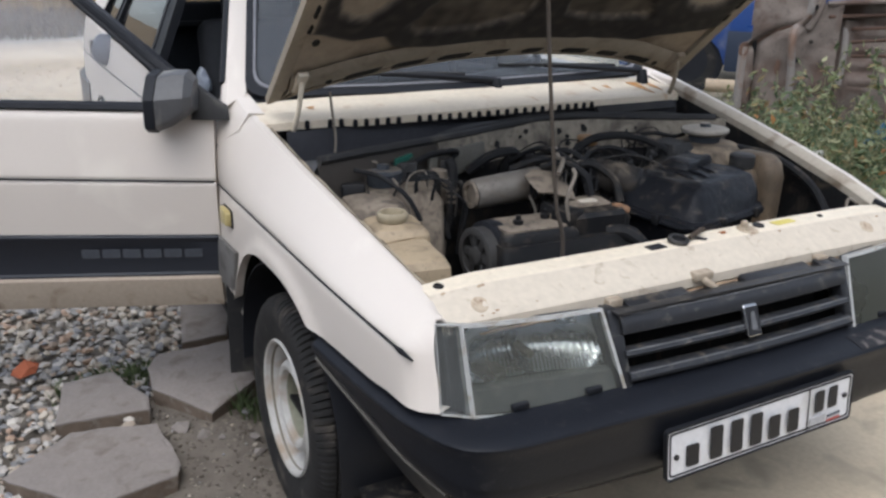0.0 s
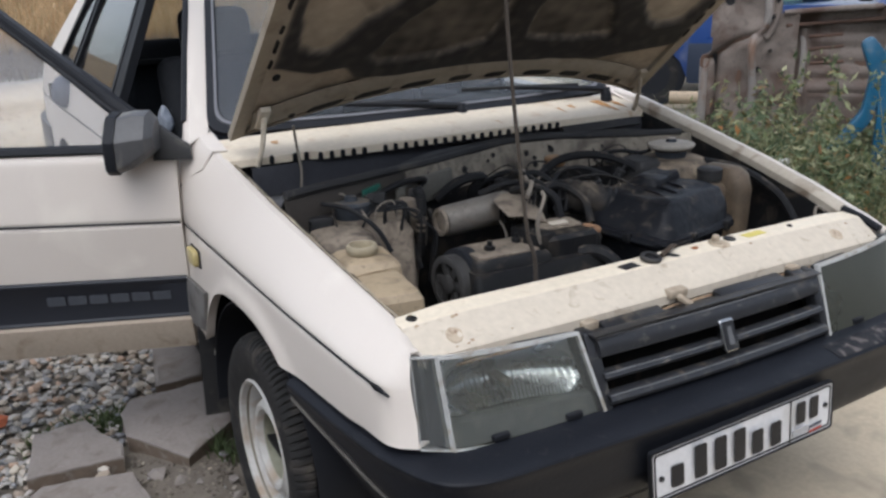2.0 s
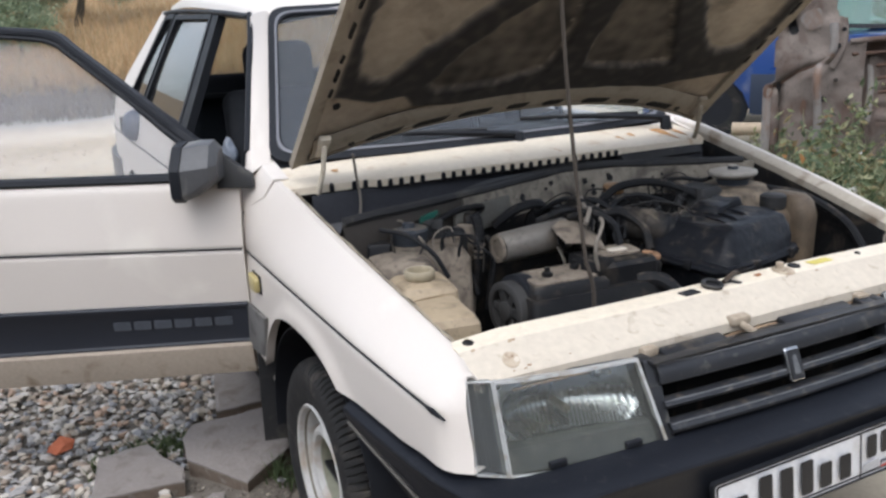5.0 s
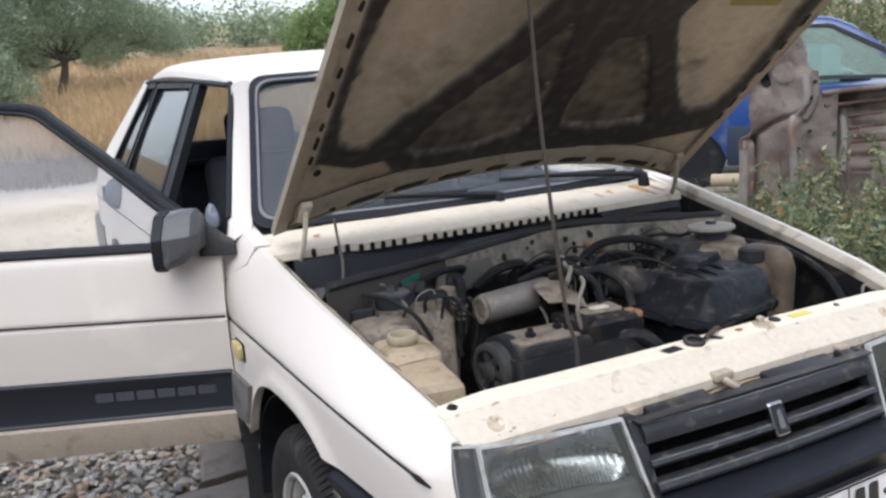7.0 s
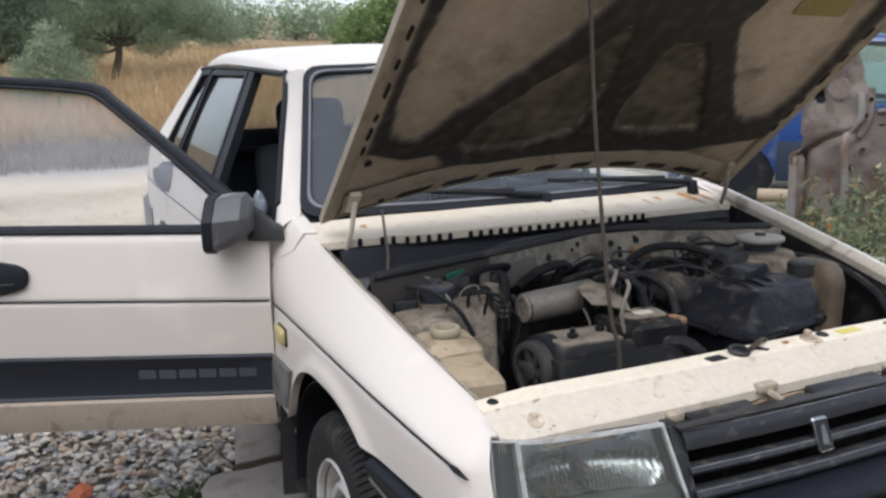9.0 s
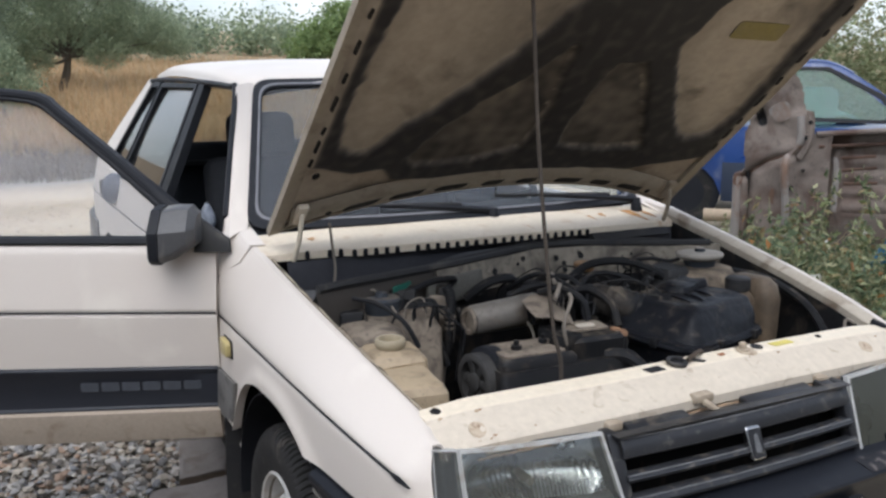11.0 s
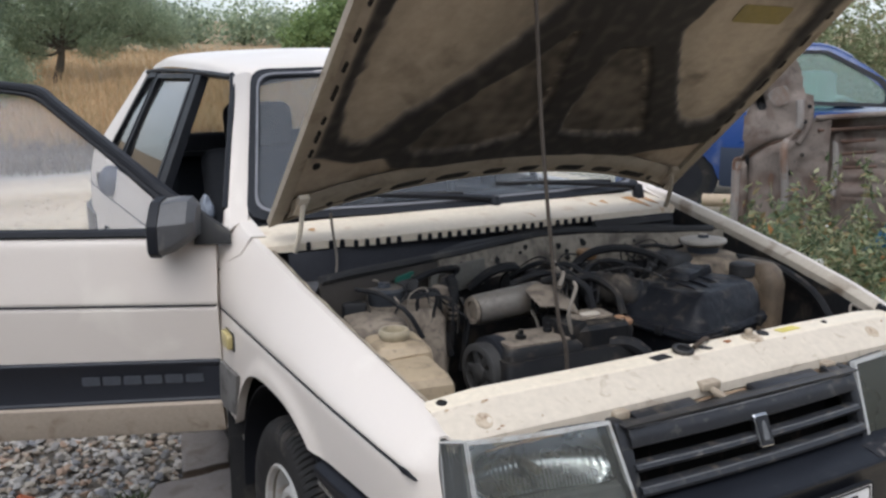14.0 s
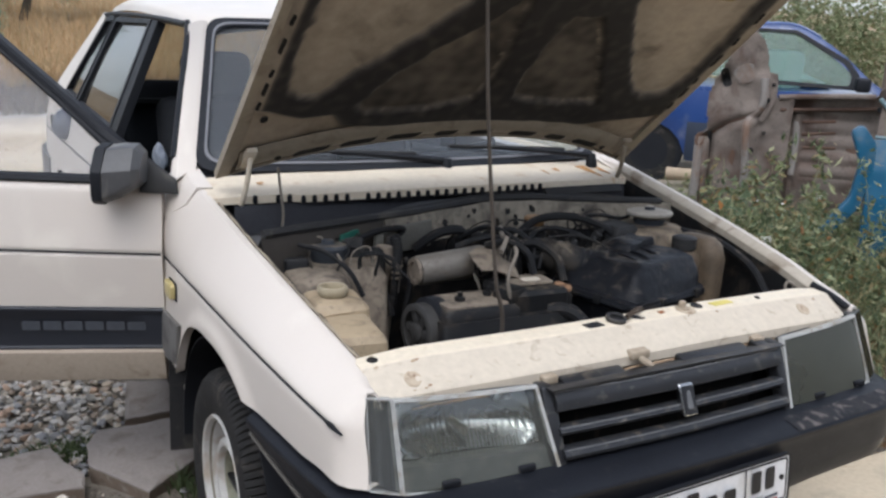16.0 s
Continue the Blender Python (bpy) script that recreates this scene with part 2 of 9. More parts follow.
def part(name, bm, material, parent, label="", smooth=38):
    me = bm if isinstance(bm, bpy.types.Mesh) else finish(bm, name, material, smooth)
    ob = new(name, me)
    ob.parent = parent
    if parent.parent is None:
        ob.matrix_parent_inverse = parent.matrix_basis.inverted()
    if label:
        tagged(ob, label)
    return ob


def solo(name, bm, material, label, category, group="", kind="", smooth=38):
    return tagged(new(name, finish(bm, name, material, smooth)), label, category, group, kind)


def spline(points, n):
    """n points on a smooth curve through the given ones."""
    p = np.array(points, float)
    q = np.vstack([2 * p[0] - p[1], p, 2 * p[-1] - p[-2]])
    out = []
    for u in np.linspace(0, len(p) - 1, n):
        i = min(int(u), len(p) - 2)
        t = u - i
        a, b, c, d = q[i], q[i + 1], q[i + 2], q[i + 3]
        out.append(0.5 * (2 * b + (c - a) * t + (2 * a - 5 * b + 4 * c - d) * t * t + (3 * b - a - 3 * c + d) * t ** 3))
    return np.array(out)


def add_grid(bm, rows):
    vs = [[bm.verts.new(p) for p in row] for row in rows]
    fs = []
    for a, b in zip(vs, vs[1:]):
        for i in range(len(a) - 1):
            fs.append(bm.faces.new((a[i], a[i + 1], b[i + 1], b[i])))
    return fs


def sheet(rows, thick, bm=None):
    """A curved panel of some thickness through a grid of points."""
    bm = bm or bm_new()
    fs = add_grid(bm, rows)
    bmesh.ops.recalc_face_normals(bm, faces=fs)
    bmesh.ops.solidify(bm, geom=fs, thickness=thick)
    return bm


def surf(ctrl, nu, nv):
    rows = [spline(r, nv) for r in ctrl]
    cols = [spline([r[j] for r in rows], nu) for j in range(nv)]
    return [[cols[j][i] for j in range(nv)] for i in range(nu)]


def box(bm, c, size, rot=None, bevel=0.0, seg=2):
    m = (rot or Matrix()).to_4x4()
    m.translation = Vector(c)
    r = bmesh.ops.create_cube(bm, size=1.0, matrix=m @ Matrix.Diagonal((*size, 1)))
    if bevel:
        es = list({e for v in r["verts"] for e in v.link_edges})
        bmesh.ops.bevel(bm, geom=es, offset=bevel, segments=seg, affect="EDGES", profile=0.5)
    return bm


def cyl(bm, a, b, r0, r1=None, seg=24, bevel=0.0):
    a, b = Vector(a), Vector(b)
    d = b - a
    m = d.to_track_quat("Z", "Y").to_matrix().to_4x4()
    m.translation = (a + b) / 2
    r = bmesh.ops.create_cone(bm, cap_ends=True, segments=seg, radius1=r0, radius2=r0 if r1 is None else r1, depth=d.length, matrix=m)
    if bevel:
        es = list({e for v in r["verts"] for e in v.link_edges if any(len(f.verts) > 4 for f in e.link_faces)})
        bmesh.ops.bevel(bm, geom=es, offset=bevel, segments=2, affect="EDGES", profile=0.5)
    return bm


def tube(bm, points, r, n=24, seg=10):
    """A round bar or hose along a smooth line."""
    p = spline(points, n) if len(points) > 2 else np.array(points, float)
    rings, side = [], None
    for i, c in enumerate(p):
        d = Vector(p[min(i + 1, len(p) - 1)] - p[max(i - 1, 0)]).normalized()
        if side is None:
            side = d.orthogonal().normalized()
        side = (side - d * side.dot(d)).normalized()
        up = d.cross(side)
        rr = r(i / (len(p) - 1)) if callable(r) else r
        rings.append([bm.verts.new(Vector(c) + rr * (math.cos(k) * side + math.sin(k) * up)) for k in np.linspace(0, 2 * math.pi, seg, endpoint=False)])
    for a, b in zip(rings, rings[1:]):
        for i in range(seg):
            bm.faces.new((a[i], a[(i + 1) % seg], b[(i + 1) % seg], b[i]))
    bm.faces.new(rings[0][::-1])
    bm.faces.new(rings[-1])
    return bm


def lathe(bm, profile, centre, axis, seg=40):
    """Turn (radius, along) pairs about an axis."""
    m = Vector(axis).to_track_quat("Z", "Y").to_matrix().to_4x4()
    m.translation = Vector(centre)
    rings = []
    for r, h in profile:
        rings.append([bm.verts.new(m @ Vector((r * math.cos(k), r * math.sin(k), h))) for k in np.linspace(0, 2 * math.pi, seg, endpoint=False)])
    for a, b in zip(rings, rings[1:]):
        for i in range(seg):
            bm.faces.new((a[i], a[(i + 1) % seg], b[(i + 1) % seg], b[i]))
    for ring in (rings[0], rings[-1]):
        if (ring[0].co - ring[seg // 2].co).length > 1e-4:
            bm.faces.new(ring)
    return bm


def prism(bm, outline, to, depth, bevel=0.0, seg=2):
    """A flat outline, mapped by to(u, v, w), from w = 0 to w = depth."""
    lo = [bm.verts.new(to(u, v, 0.0)) for u, v in outline]
    hi = [bm.verts.new(to(u, v, depth)) for u, v in outline]
    n = len(lo)
    fs = [bm.faces.new(lo), bm.faces.new(hi[::-1])]
    fs += [bm.faces.new((lo[i], hi[i], hi[(i + 1) % n], lo[(i + 1) % n])) for i in range(n)]
    bmesh.ops.recalc_face_normals(bm, faces=fs)
    if bevel:
        bmesh.ops.bevel(bm, geom=list({e for e in fs[1].edges} | {e for e in fs[0].edges}), offset=bevel, segments=seg, affect="EDGES", profile=0.5)
    return bm


def ring_strip(bm, outer, inner, to, depth):
    """A closed band between two outlines of as many points."""
    n = len(outer)
    q = [[bm.verts.new(to(u, v, w)) for u, v in line] for line, w in ((outer, 0), (outer, depth), (inner, depth), (inner, 0))]
    for a, b in zip(q, q[1:] + q[:1]):
        for i in range(n):
            bm.faces.new((a[i], a[(i + 1) % n], b[(i + 1) % n], b[i]))
    return bm


def rounded(points, r, n=4):
    """An outline with its corners rounded."""
    out, k = [], len(points)
    for i in range(k):
        p, a, b = (Vector(points[j % k]) for j in (i, i - 1, i + 1))
        ra = min(r, (a - p).length * 0.45, (b - p).length * 0.45)
        s, e = p + (a - p).normalized() * ra, p + (b - p).normalized() * ra
        for t in np.linspace(0, 1, n):
            out.append(tuple((1 - t) ** 2 * s + 2 * t * (1 - t) * p + t * t * e))
    return out

# ---- the white saloon car ----
car = thing("saloon_car", (0, 0.6, 0), "old cream-white saloon car, bonnet propped up, one door open", "car")


def at_y(y, ys, vs):
    return float(np.interp(y, ys, vs))


LIP_Y = [-0.62, -0.503, -0.288, 0.059, 0.36, 0.48]
LIP_X = [0.664, 0.658, 0.672, 0.694, 0.704, 0.706]
LIP_Z = [0.748, 0.772, 0.812, 0.877, 0.931, 0.940]
CREASE_Y = [-0.672, -0.662, -0.648, -0.625, -0.5, -0.3, 0.0, 0.48]
CREASE_X = [0.704, 0.722, 0.736, 0.751, 0.774, 0.790, 0.800, 0.805]
CREASE_Z = [0.684, 0.686, 0.688, 0.691, 0.710, 0.722, 0.730, 0.734]


def arch_z(y, yc=0.01, zc=0.28, rz=0.372):
    ry, e = (0.335, 2.6) if y > yc else (0.385, 2.3)
    u = abs(y - yc) / ry
    return zc + rz * (1 - u ** e) ** (1 / e) if u < 1 else 0.0


def flare(y, z, yc=0.01, zc=0.28, rz=0.372):
    """How far the rolled edge of the wheel arch stands out."""
    ry = 0.335 if y > yc else 0.385
    rho = math.hypot((y - yc) / ry, max(0.0, z - zc) / rz)
    return 0.013 * math.exp(-(max(0.0, rho - 1.03) / 0.085) ** 2)


def fender_rows():
    rows = []
    for y in list(np.linspace(-0.672, -0.25, 22)) + list(np.linspace(-0.24, 0.40, 44)) + list(np.linspace(0.41, 0.470, 6)):
        lx, lz = at_y(y, LIP_Y, LIP_X), at_y(y, LIP_Y, LIP_Z)
        cx, cz = at_y(y, CREASE_Y, CREASE_X), at_y(y, CREASE_Y, CREASE_Z)
        if y < -0.25:
            bz = 0.594
        else:
            bz = max(arch_z(y), 0.30 if y > 0.2 else 0.594)
            bz = max(bz, 0.44) if y > 0.2 else bz
        front = max(0.0, min(1.0, (-0.56 - y) / 0.11))
        drop = 0.004 * front ** 2
        top = lz - drop
        side = cx - 0.004
        bx = cx - 0.006 + 0.012 * front
        sec = [(lx - 0.004, top - 0.026), (lx, top - 0.003), (lx + 0.008, top + 0.004), (lx + 0.022, top + 0.004)]
        for k in (0.12, 0.25, 0.4, 0.6, 0.8, 0.95):
            sec.append((lx + 0.022 + (side - lx - 0.022) * (1 - (1 - k) ** (1.45 + 2.4 * max(0.0, (y - 0.22) / 0.25) ** 1.5)), top + 0.004 + (cz - top) * k))
        dent = 0.004 * (1 - min(1.0, max(0.0, (-0.60 - y) / 0.03)))
        sec += [(cx - 0.004 - 0.25 * dent, cz + 0.004), (cx - 0.004 - dent, cz), (cx - 0.0035 - 0.25 * dent, cz - 0.004)]
        for k in (0.1, 0.2, 0.3, 0.4, 0.5, 0.6, 0.7, 0.8, 0.9, 0.96, 1.0):
            z = cz - 0.004 + (bz - cz + 0.004) * k
            sec.append((cx - 0.003 + (bx - cx + 0.003) * k ** 3 + flare(y, z), z))
        sec.append((sec[-1][0] - 0.024, bz + 0.006))
        rows.append([(-x, y + max(0.0, z - 0.594) * 0.42 * front, z) for x, z in sec])
    return rows


def crown(y, z):
    """How far the left fender's edge stands above that of the right."""
    k = max(0.0, min(1.0, (y + 0.62) / 0.25))
    return 0.026 * k * k * (3 - 2 * k) * max(0.0, min(1.0, (z - 0.70) / 0.13))


def mirror(rows):
    return [[(-x, y, z + crown(y, z)) for x, y, z in r] for r in rows]


FENDER = fender_rows()
fender_right = part("front_fender", sheet(FENDER, 0.004), PAINT, car, "cream-white front fender with a dark crease line")
part("front_fender", sheet(mirror(FENDER), 0.004), PAINT, car)


def crease_trim(sign, parent):
    bm = bm_new()
    pts = [(sign * (at_y(y, CREASE_Y, CREASE_X) - 0.004), y, at_y(y, CREASE_Y, CREASE_Z)) for y in np.linspace(0.465, -0.60, 14)]
    tube(bm, pts, lambda u: 0.0018 + 0.0006 * u, 40, 6)
    prism(bm, [(-0.58, 0.0015), (-0.602, 0.006), (-0.632, -0.002), (-0.60, -0.0035)],
          lambda u, v, w: Vector((sign * (at_y(u, CREASE_Y, CREASE_X) - 0.006 + w), u, at_y(u, CREASE_Y, CREASE_Z) + v)), 0.006)
    part("crease_moulding", bm, TRIM, parent, "thin black moulding")


crease_trim(-1, fender_right)
# repeater lamp behind the wheel arch
bm = bm_new()
prism(bm, rounded([(0.340, 0.648), (0.340, 0.684), (0.355, 0.690), (0.410, 0.690), (0.410, 0.652), (0.395, 0.644)], 0.007),
      lambda u, v, w: Vector((-0.797 - w, u, v)), 0.020, 0.005)
rep = part("repeater_lamp", bm, AMBER, fender_right, "yellow side repeater lamp")
bm = bm_new()
prism(bm, rounded([(0.327, 0.642), (0.327, 0.695), (0.416, 0.696), (0.416, 0.640)], 0.01), lambda u, v, w: Vector((-0.795 - w, u, v)), 0.008, 0.003)
part("lamp_base", bm, TRIM, rep)
# end of the side moulding on the fender, and the mudflap
bm = bm_new()
prism(bm, [(0.326, 0.470), (0.475, 0.446), (0.472, 0.583), (0.290, 0.592)], lambda u, v, w: Vector((-0.800 - w, u, v)), 0.013, 0.004)
part("moulding_end", bm, mat("faded_moulding", (0.135, 0.13, 0.122), (0.095, 0.09, 0.085), scale=14, rough=0.7, grime=(0.05, 0.045, 0.04), amount=0.25, grime_scale=20), fender_right, "faded grey moulding end")


def wheel(centre, steer, label):
    """Tyre with cut tread and a pressed steel rim."""
    grp = part("wheel", bm_new(), RUBBER, car, label)
    m = pose(*centre, 0, 0, steer) @ pose(0, 0, 0, 0, -90, 0)
    R = 0.287
    prof = [(0.170, 0.058), (0.176, 0.070), (0.205, 0.080), (0.235, 0.0825), (0.258, 0.079), (0.272, 0.071), (0.281, 0.060), (0.285, 0.045)]
    grooves = [0.045, 0.041, 0.0405, 0.036, 0.0355, 0.014, 0.0135, 0.009, 0.0085, -0.0085, -0.009, -0.0135, -0.014, -0.0355, -0.036, -0.0405, -0.041, -0.045]
    tread = [(R - (0.008 if i % 4 in (2, 3) else 0.0), h) for i, h in enumerate(grooves)]
    full = prof + tread + [(r, -h) for r, h in reversed(prof)]
    bm = bm_new()
    seg = 480
    rings = []
    for r, h in full:
        ring = []
        for i in range(seg):
            k = 2 * math.pi * (i + 0.35 * math.sin(h * 45)) / seg
            cut = 0.007 if (i % 5 == 0 and r > 0.268) else 0.0
            ring.append(bm.verts.new((m @ Vector(((r - cut) * math.cos(k), (r - cut) * math.sin(k), h)))))
        rings.append(ring)
    for a, b in zip(rings, rings[1:]):
        for i in range(seg):
            bm.faces.new((a[i], a[(i + 1) % seg], b[(i + 1) % seg], b[i]))
    tyre = part("tyre", bm, RUBBER, grp, "worn black tyre with dusty tread", 25)
    rim = [(0.150, -0.06), (0.150, 0.02), (0.156, 0.050), (0.168, 0.062), (0.172, 0.066), (0.176, 0.071), (0.172, 0.076), (0.166, 0.073), (0.161, 0.060), (0.156, 0.030), (0.152, 0.010),
           (0.142, 0.006), (0.126, 0.030), (0.114, 0.052), (0.104, 0.058), (0.094, 0.055), (0.086, 0.040)]
    barrel, rim_out = rim[8:13], rim[:9]
    rim = rim[12:]
    dish = [(0.086, 0.040), (0.081, 0.012), (0.076, 0.000), (0.055, -0.006), (0.034, -0.002), (0.0, -0.002)]
    # barrel and hub dish carry the recess's shade in their colour, besides dirt
    for name, line, material in (("rim", rim_out, RIM), ("rim_disc", rim, RIM), ("rim_barrel", barrel, mat("brown_shaded_barrel", (0.17, 0.155, 0.12), (0.10, 0.085, 0.065), scale=12, rough=0.8, grime=(0.24, 0.23, 0.20), amount=0.3)), ("hub_dish", dish, mat("muddy_shaded_wheel_paint", (0.21, 0.21, 0.155), (0.13, 0.125, 0.09), scale=14, rough=0.7, grime=(0.07, 0.06, 0.04), amount=0.4))):
        bm = bm_new()
        rings = []
        for r, h in line:
            ring = []
            for i in range(72):
                k = 2 * math.pi * i / 72
                ring.append(bm.verts.new(m @ Vector((max(r, 0.001) * math.cos(k), max(r, 0.001) * math.sin(k), h))))
            rings.append(ring)
        for j, (a, b) in enumerate(zip(rings, rings[1:])):
            for i in range(72):
                if name == "rim_barrel" and j == 3 and (i % 9) < 5:
                    continue
                bm.faces.new((a[i], a[(i + 1) % 72], b[(i + 1) % 72], b[i]))
        part(name, bm, material, grp, "muddy greenish hub dish, shade darkened into it" if name == "hub_dish" else "dirty inner barrel of the rim, its shade in the colour" if name == "rim_barrel" else "white steel rim with rust and chipped paint")
    bm = bm_new()
    for i in range(4):
        k = math.pi / 4 + i * math.pi / 2
        p = Vector((0.049 * math.cos(k), 0.049 * math.sin(k), -0.010))
        cyl(bm, m @ p, m @ (p + Vector((0, 0, 0.02))), 0.010, seg=6)
    cyl(bm, m @ Vector((0, 0, -0.01)), m @ Vector((0, 0, 0.022)), 0.028, 0.024, seg=20, bevel=0.004)
    part("hub", bm, RUST, grp)
    bm = bm_new()
    cyl(bm, m @ Vector((0, 0, -0.05)), m @ Vector((0, 0, 0.0)), 0.145, seg=40)
    part("brake_drum", bm, OILY, grp)
    return grp


wheel((-0.708, 0.005, 0.268), -1, "front wheel with a white steel rim and worn tyre")
wheel((-0.70, 2.46, 0.268), 0, "rear wheel with a white steel rim")
wheel((0.708, 0.005, 0.268), 4, "front wheel with a white steel rim and worn tyre")
wheel((0.70, 2.46, 0.268), 0, "rear wheel with a white steel rim")
# arch liners
for s in (-1, 1):
    bm = bm_new()
    rows = []
    for x in (0.45, 0.60, 0.778):
        rows.append([(s * x, 0.01 + 0.378 * math.cos(k), 0.27 + 0.366 * math.sin(k)) for k in np.linspace(-0.1, math.pi + 0.1, 26)])
    sheet(rows, 0.004, bm)
    part("arch_liner", bm, TRIM, car)
    bm = bm_new()
    rows = [[(s * x, 0.41 + 0.03 * math.sin(x * 9) + 0.03 * (0.36 - z), z) for x in (0.60, 0.66, 0.74, 0.805)] for z in (0.58, 0.44, 0.36, 0.25, 0.165)]
    sheet(rows, 0.006, bm)
    part("mudflap", bm, SEAL, car, "dusty black rubber mudflap")


# ---- bumper ----
def bumper_path(n=90):
    """The crease between the ledge and the face, from one wheel arch to the other."""
    half = [(-0.803, -0.270), (-0.792, -0.40), (-0.780, -0.50), (-0.766, -0.60), (-0.748, -0.668), (-0.724, -0.728), (-0.690, -0.768), (-0.62, -0.792), (-0.50, -0.799), (-0.30, -0.806), (0.0, -0.811)]
    pts = half + [(-x, y) for x, y in half[-2::-1]]
    return spline([(x, y, 0) for x, y in pts], n)


def bumper_mesh():
    path = bumper_path()
    ledge = [(-0.085, 0.0165), (-0.06, 0.0150), (-0.035, 0.0120), (-0.012, 0.0060), (-0.003, 0.0020), (0.0, -0.002), (0.0, -0.007)]
    fall = [(-0.003, 0.05), (-0.006, 0.18), (-0.010, 0.40), (-0.013, 0.58), (-0.022, 0.62), (-0.024, 0.80), (-0.032, 0.93), (-0.05, 1.0), (-0.08, 1.0)]
    rows = []
    for i, c in enumerate(path):
        d = path[min(i + 1, len(path) - 1)] - path[max(i - 1, 0)]
        nrm = np.array([d[1], -d[0], 0]) / np.linalg.norm(d)
        low = float(np.interp(-c[1], [0.27, 0.40, 0.50, 0.60, 0.70, 0.78, 0.811], [0.548, 0.528, 0.503, 0.470, 0.438, 0.415, 0.405]))
        end = min(1.0, min(i, len(path) - 1 - i) / 22)
        crease = 0.568 + 0.004 * (1 - end)
        row = [tuple(c + nrm * o * (0.45 + 0.55 * end) + np.array([0, 0, crease + z])) for o, z in ledge]
        row += [tuple(c + nrm * o * (0.2 + 0.8 * end) + np.array([0, 0, crease - 0.007 - (crease - 0.007 - low) * k])) for o, k in fall]
        rows.append(row)
    return sheet(rows, 0.006)


bumper = part("front_bumper", bumper_mesh(), PLASTIC, car, "black plastic front bumper, scuffed and dusty", 24)
bm = bm_new()
rows = [[(x, -0.735 + 0.05 * abs(x / 0.62) ** 3 + o, z) for o, z in ((0.0, 0.43), (-0.012, 0.405), (-0.008, 0.378), (0.03, 0.372))] for x in np.linspace(-0.50, 0.45, 26)]
sheet(rows, 0.006, bm)
part("lower_lip", bm, PLASTIC, bumper)
for s in (-1,):  # splash guard under the bumper's end, its edge pale with dust
    bm = bm_new()
    edge_line = [(s * 0.799, -0.285, 0.546), (s * 0.786, -0.40, 0.525), (s * 0.768, -0.50, 0.500), (s * 0.742, -0.60, 0.466), (s * 0.70, -0.69, 0.43)]
    tube(bm, edge_line, 0.0035, 30, 6)
    part("dusty_edge", bm, mat("dusty_grey_edge", (0.10, 0.092, 0.080), (0.05, 0.046, 0.042), scale=30, rough=0.9), bumper)
    bm = bm_new()
    sheet([[(x - s * (0.006 + k * 0.10), y + 0.03 * k, z - 0.19 * k) for k in (0.0, 0.5, 1.0)] for x, y, z in edge_line], 0.004, bm)
    part("splash_guard", bm, SEAL, bumper)
bm = bm_new()
line = [c for c in bumper_path(400) if 0.24 < c[0] < 0.66 and c[1] < -0.76]
rows = []
for c, d in zip(line[1:], line):
    nrm = np.array([(c - d)[1], -(c - d)[0], 0]) / np.linalg.norm(c - d)
    rows.append([tuple(c + nrm * o + np.array([0, 0, 0.5695 + float(np.interp(o, (-0.06, -0.035, -0.012, -0.003), (0.0150, 0.0120, 0.0060, 0.0020)))])) for o in (-0.052, -0.044, -0.035, -0.027, -0.019, -0.012, -0.005)])
sheet(rows, 0.0006, bm)
part("scuff", bm, mat("scuffed_pale_plastic", (0.012, 0.013, 0.016), (0.035, 0.032, 0.032), scale=22, rough=0.6, bump=0.3, fine=150, grime=(0.115, 0.100, 0.094), amount=0.40, grime_scale=36, spec=0.15), bumper, "pale scuff marks")
for x in (-0.56, -0.40, 0.44, 0.60):
    bm = bm_new()
    box(bm, (x, -0.742 + 0.06 * abs(x), 0.592), (0.035, 0.012, 0.012), bevel=0.002)
    part("clip", bm, TRIM, bumper)

# registration plate: dark bars stand for its characters
plate = part("number_plate", bm_new(), PLATE, bumper, "white number plate")


def on_plate(u, v, w):
    return Vector((-0.028 + u - 0.007 * v / 0.056, -0.822 - w + 0.03 * (u / 0.5) ** 2, 0.474 + v + 0.022 * u))


bm = bm_new()
prism(bm, rounded([(-0.26, -0.056), (0.26, -0.056), (0.26, 0.056), (-0.26, 0.056)], 0.010), on_plate, 0.004)
part("plate_sheet", bm, PLATE, plate)
bm = bm_new()
prism(bm, rounded([(-0.24, -0.05), (0.24, -0.05), (0.24, 0.05), (-0.24, 0.05)], 0.010), lambda u, v, w: on_plate(u, v, w - 0.032), 0.030)
part("plate_carrier", bm, TRIM, plate)
bm = bm_new()
ring_strip(bm, rounded([(-0.2635, -0.0595), (0.2635, -0.0595), (0.2635, 0.0595), (-0.2635, 0.0595)], 0.011),
           rounded([(-0.259, -0.055), (0.259, -0.055), (0.259, 0.055), (-0.259, 0.055)], 0.009), lambda u, v, w: on_plate(u, v, w - 0.004), 0.010)
part("plate_surround", bm, TRIM, plate)
bm = bm_new()
ring_strip(bm, rounded([(-0.255, -0.051), (0.255, -0.051), (0.255, 0.051), (-0.255, 0.051)], 0.008),
           rounded([(-0.251, -0.047), (0.251, -0.047), (0.251, 0.047), (-0.251, 0.047)], 0.007), lambda u, v, w: on_plate(u, v, w + 0.0035), 0.0012)
ring_strip(bm, [(0.118, -0.051), (0.122, -0.051), (0.122, 0.051), (0.118, 0.051)], [(0.119, -0.05), (0.121, -0.05), (0.121, 0.05), (0.119, 0.05)],
           lambda u, v, w: on_plate(u, v, w + 0.0035), 0.0012)
part("plate_line", bm, INK, plate)
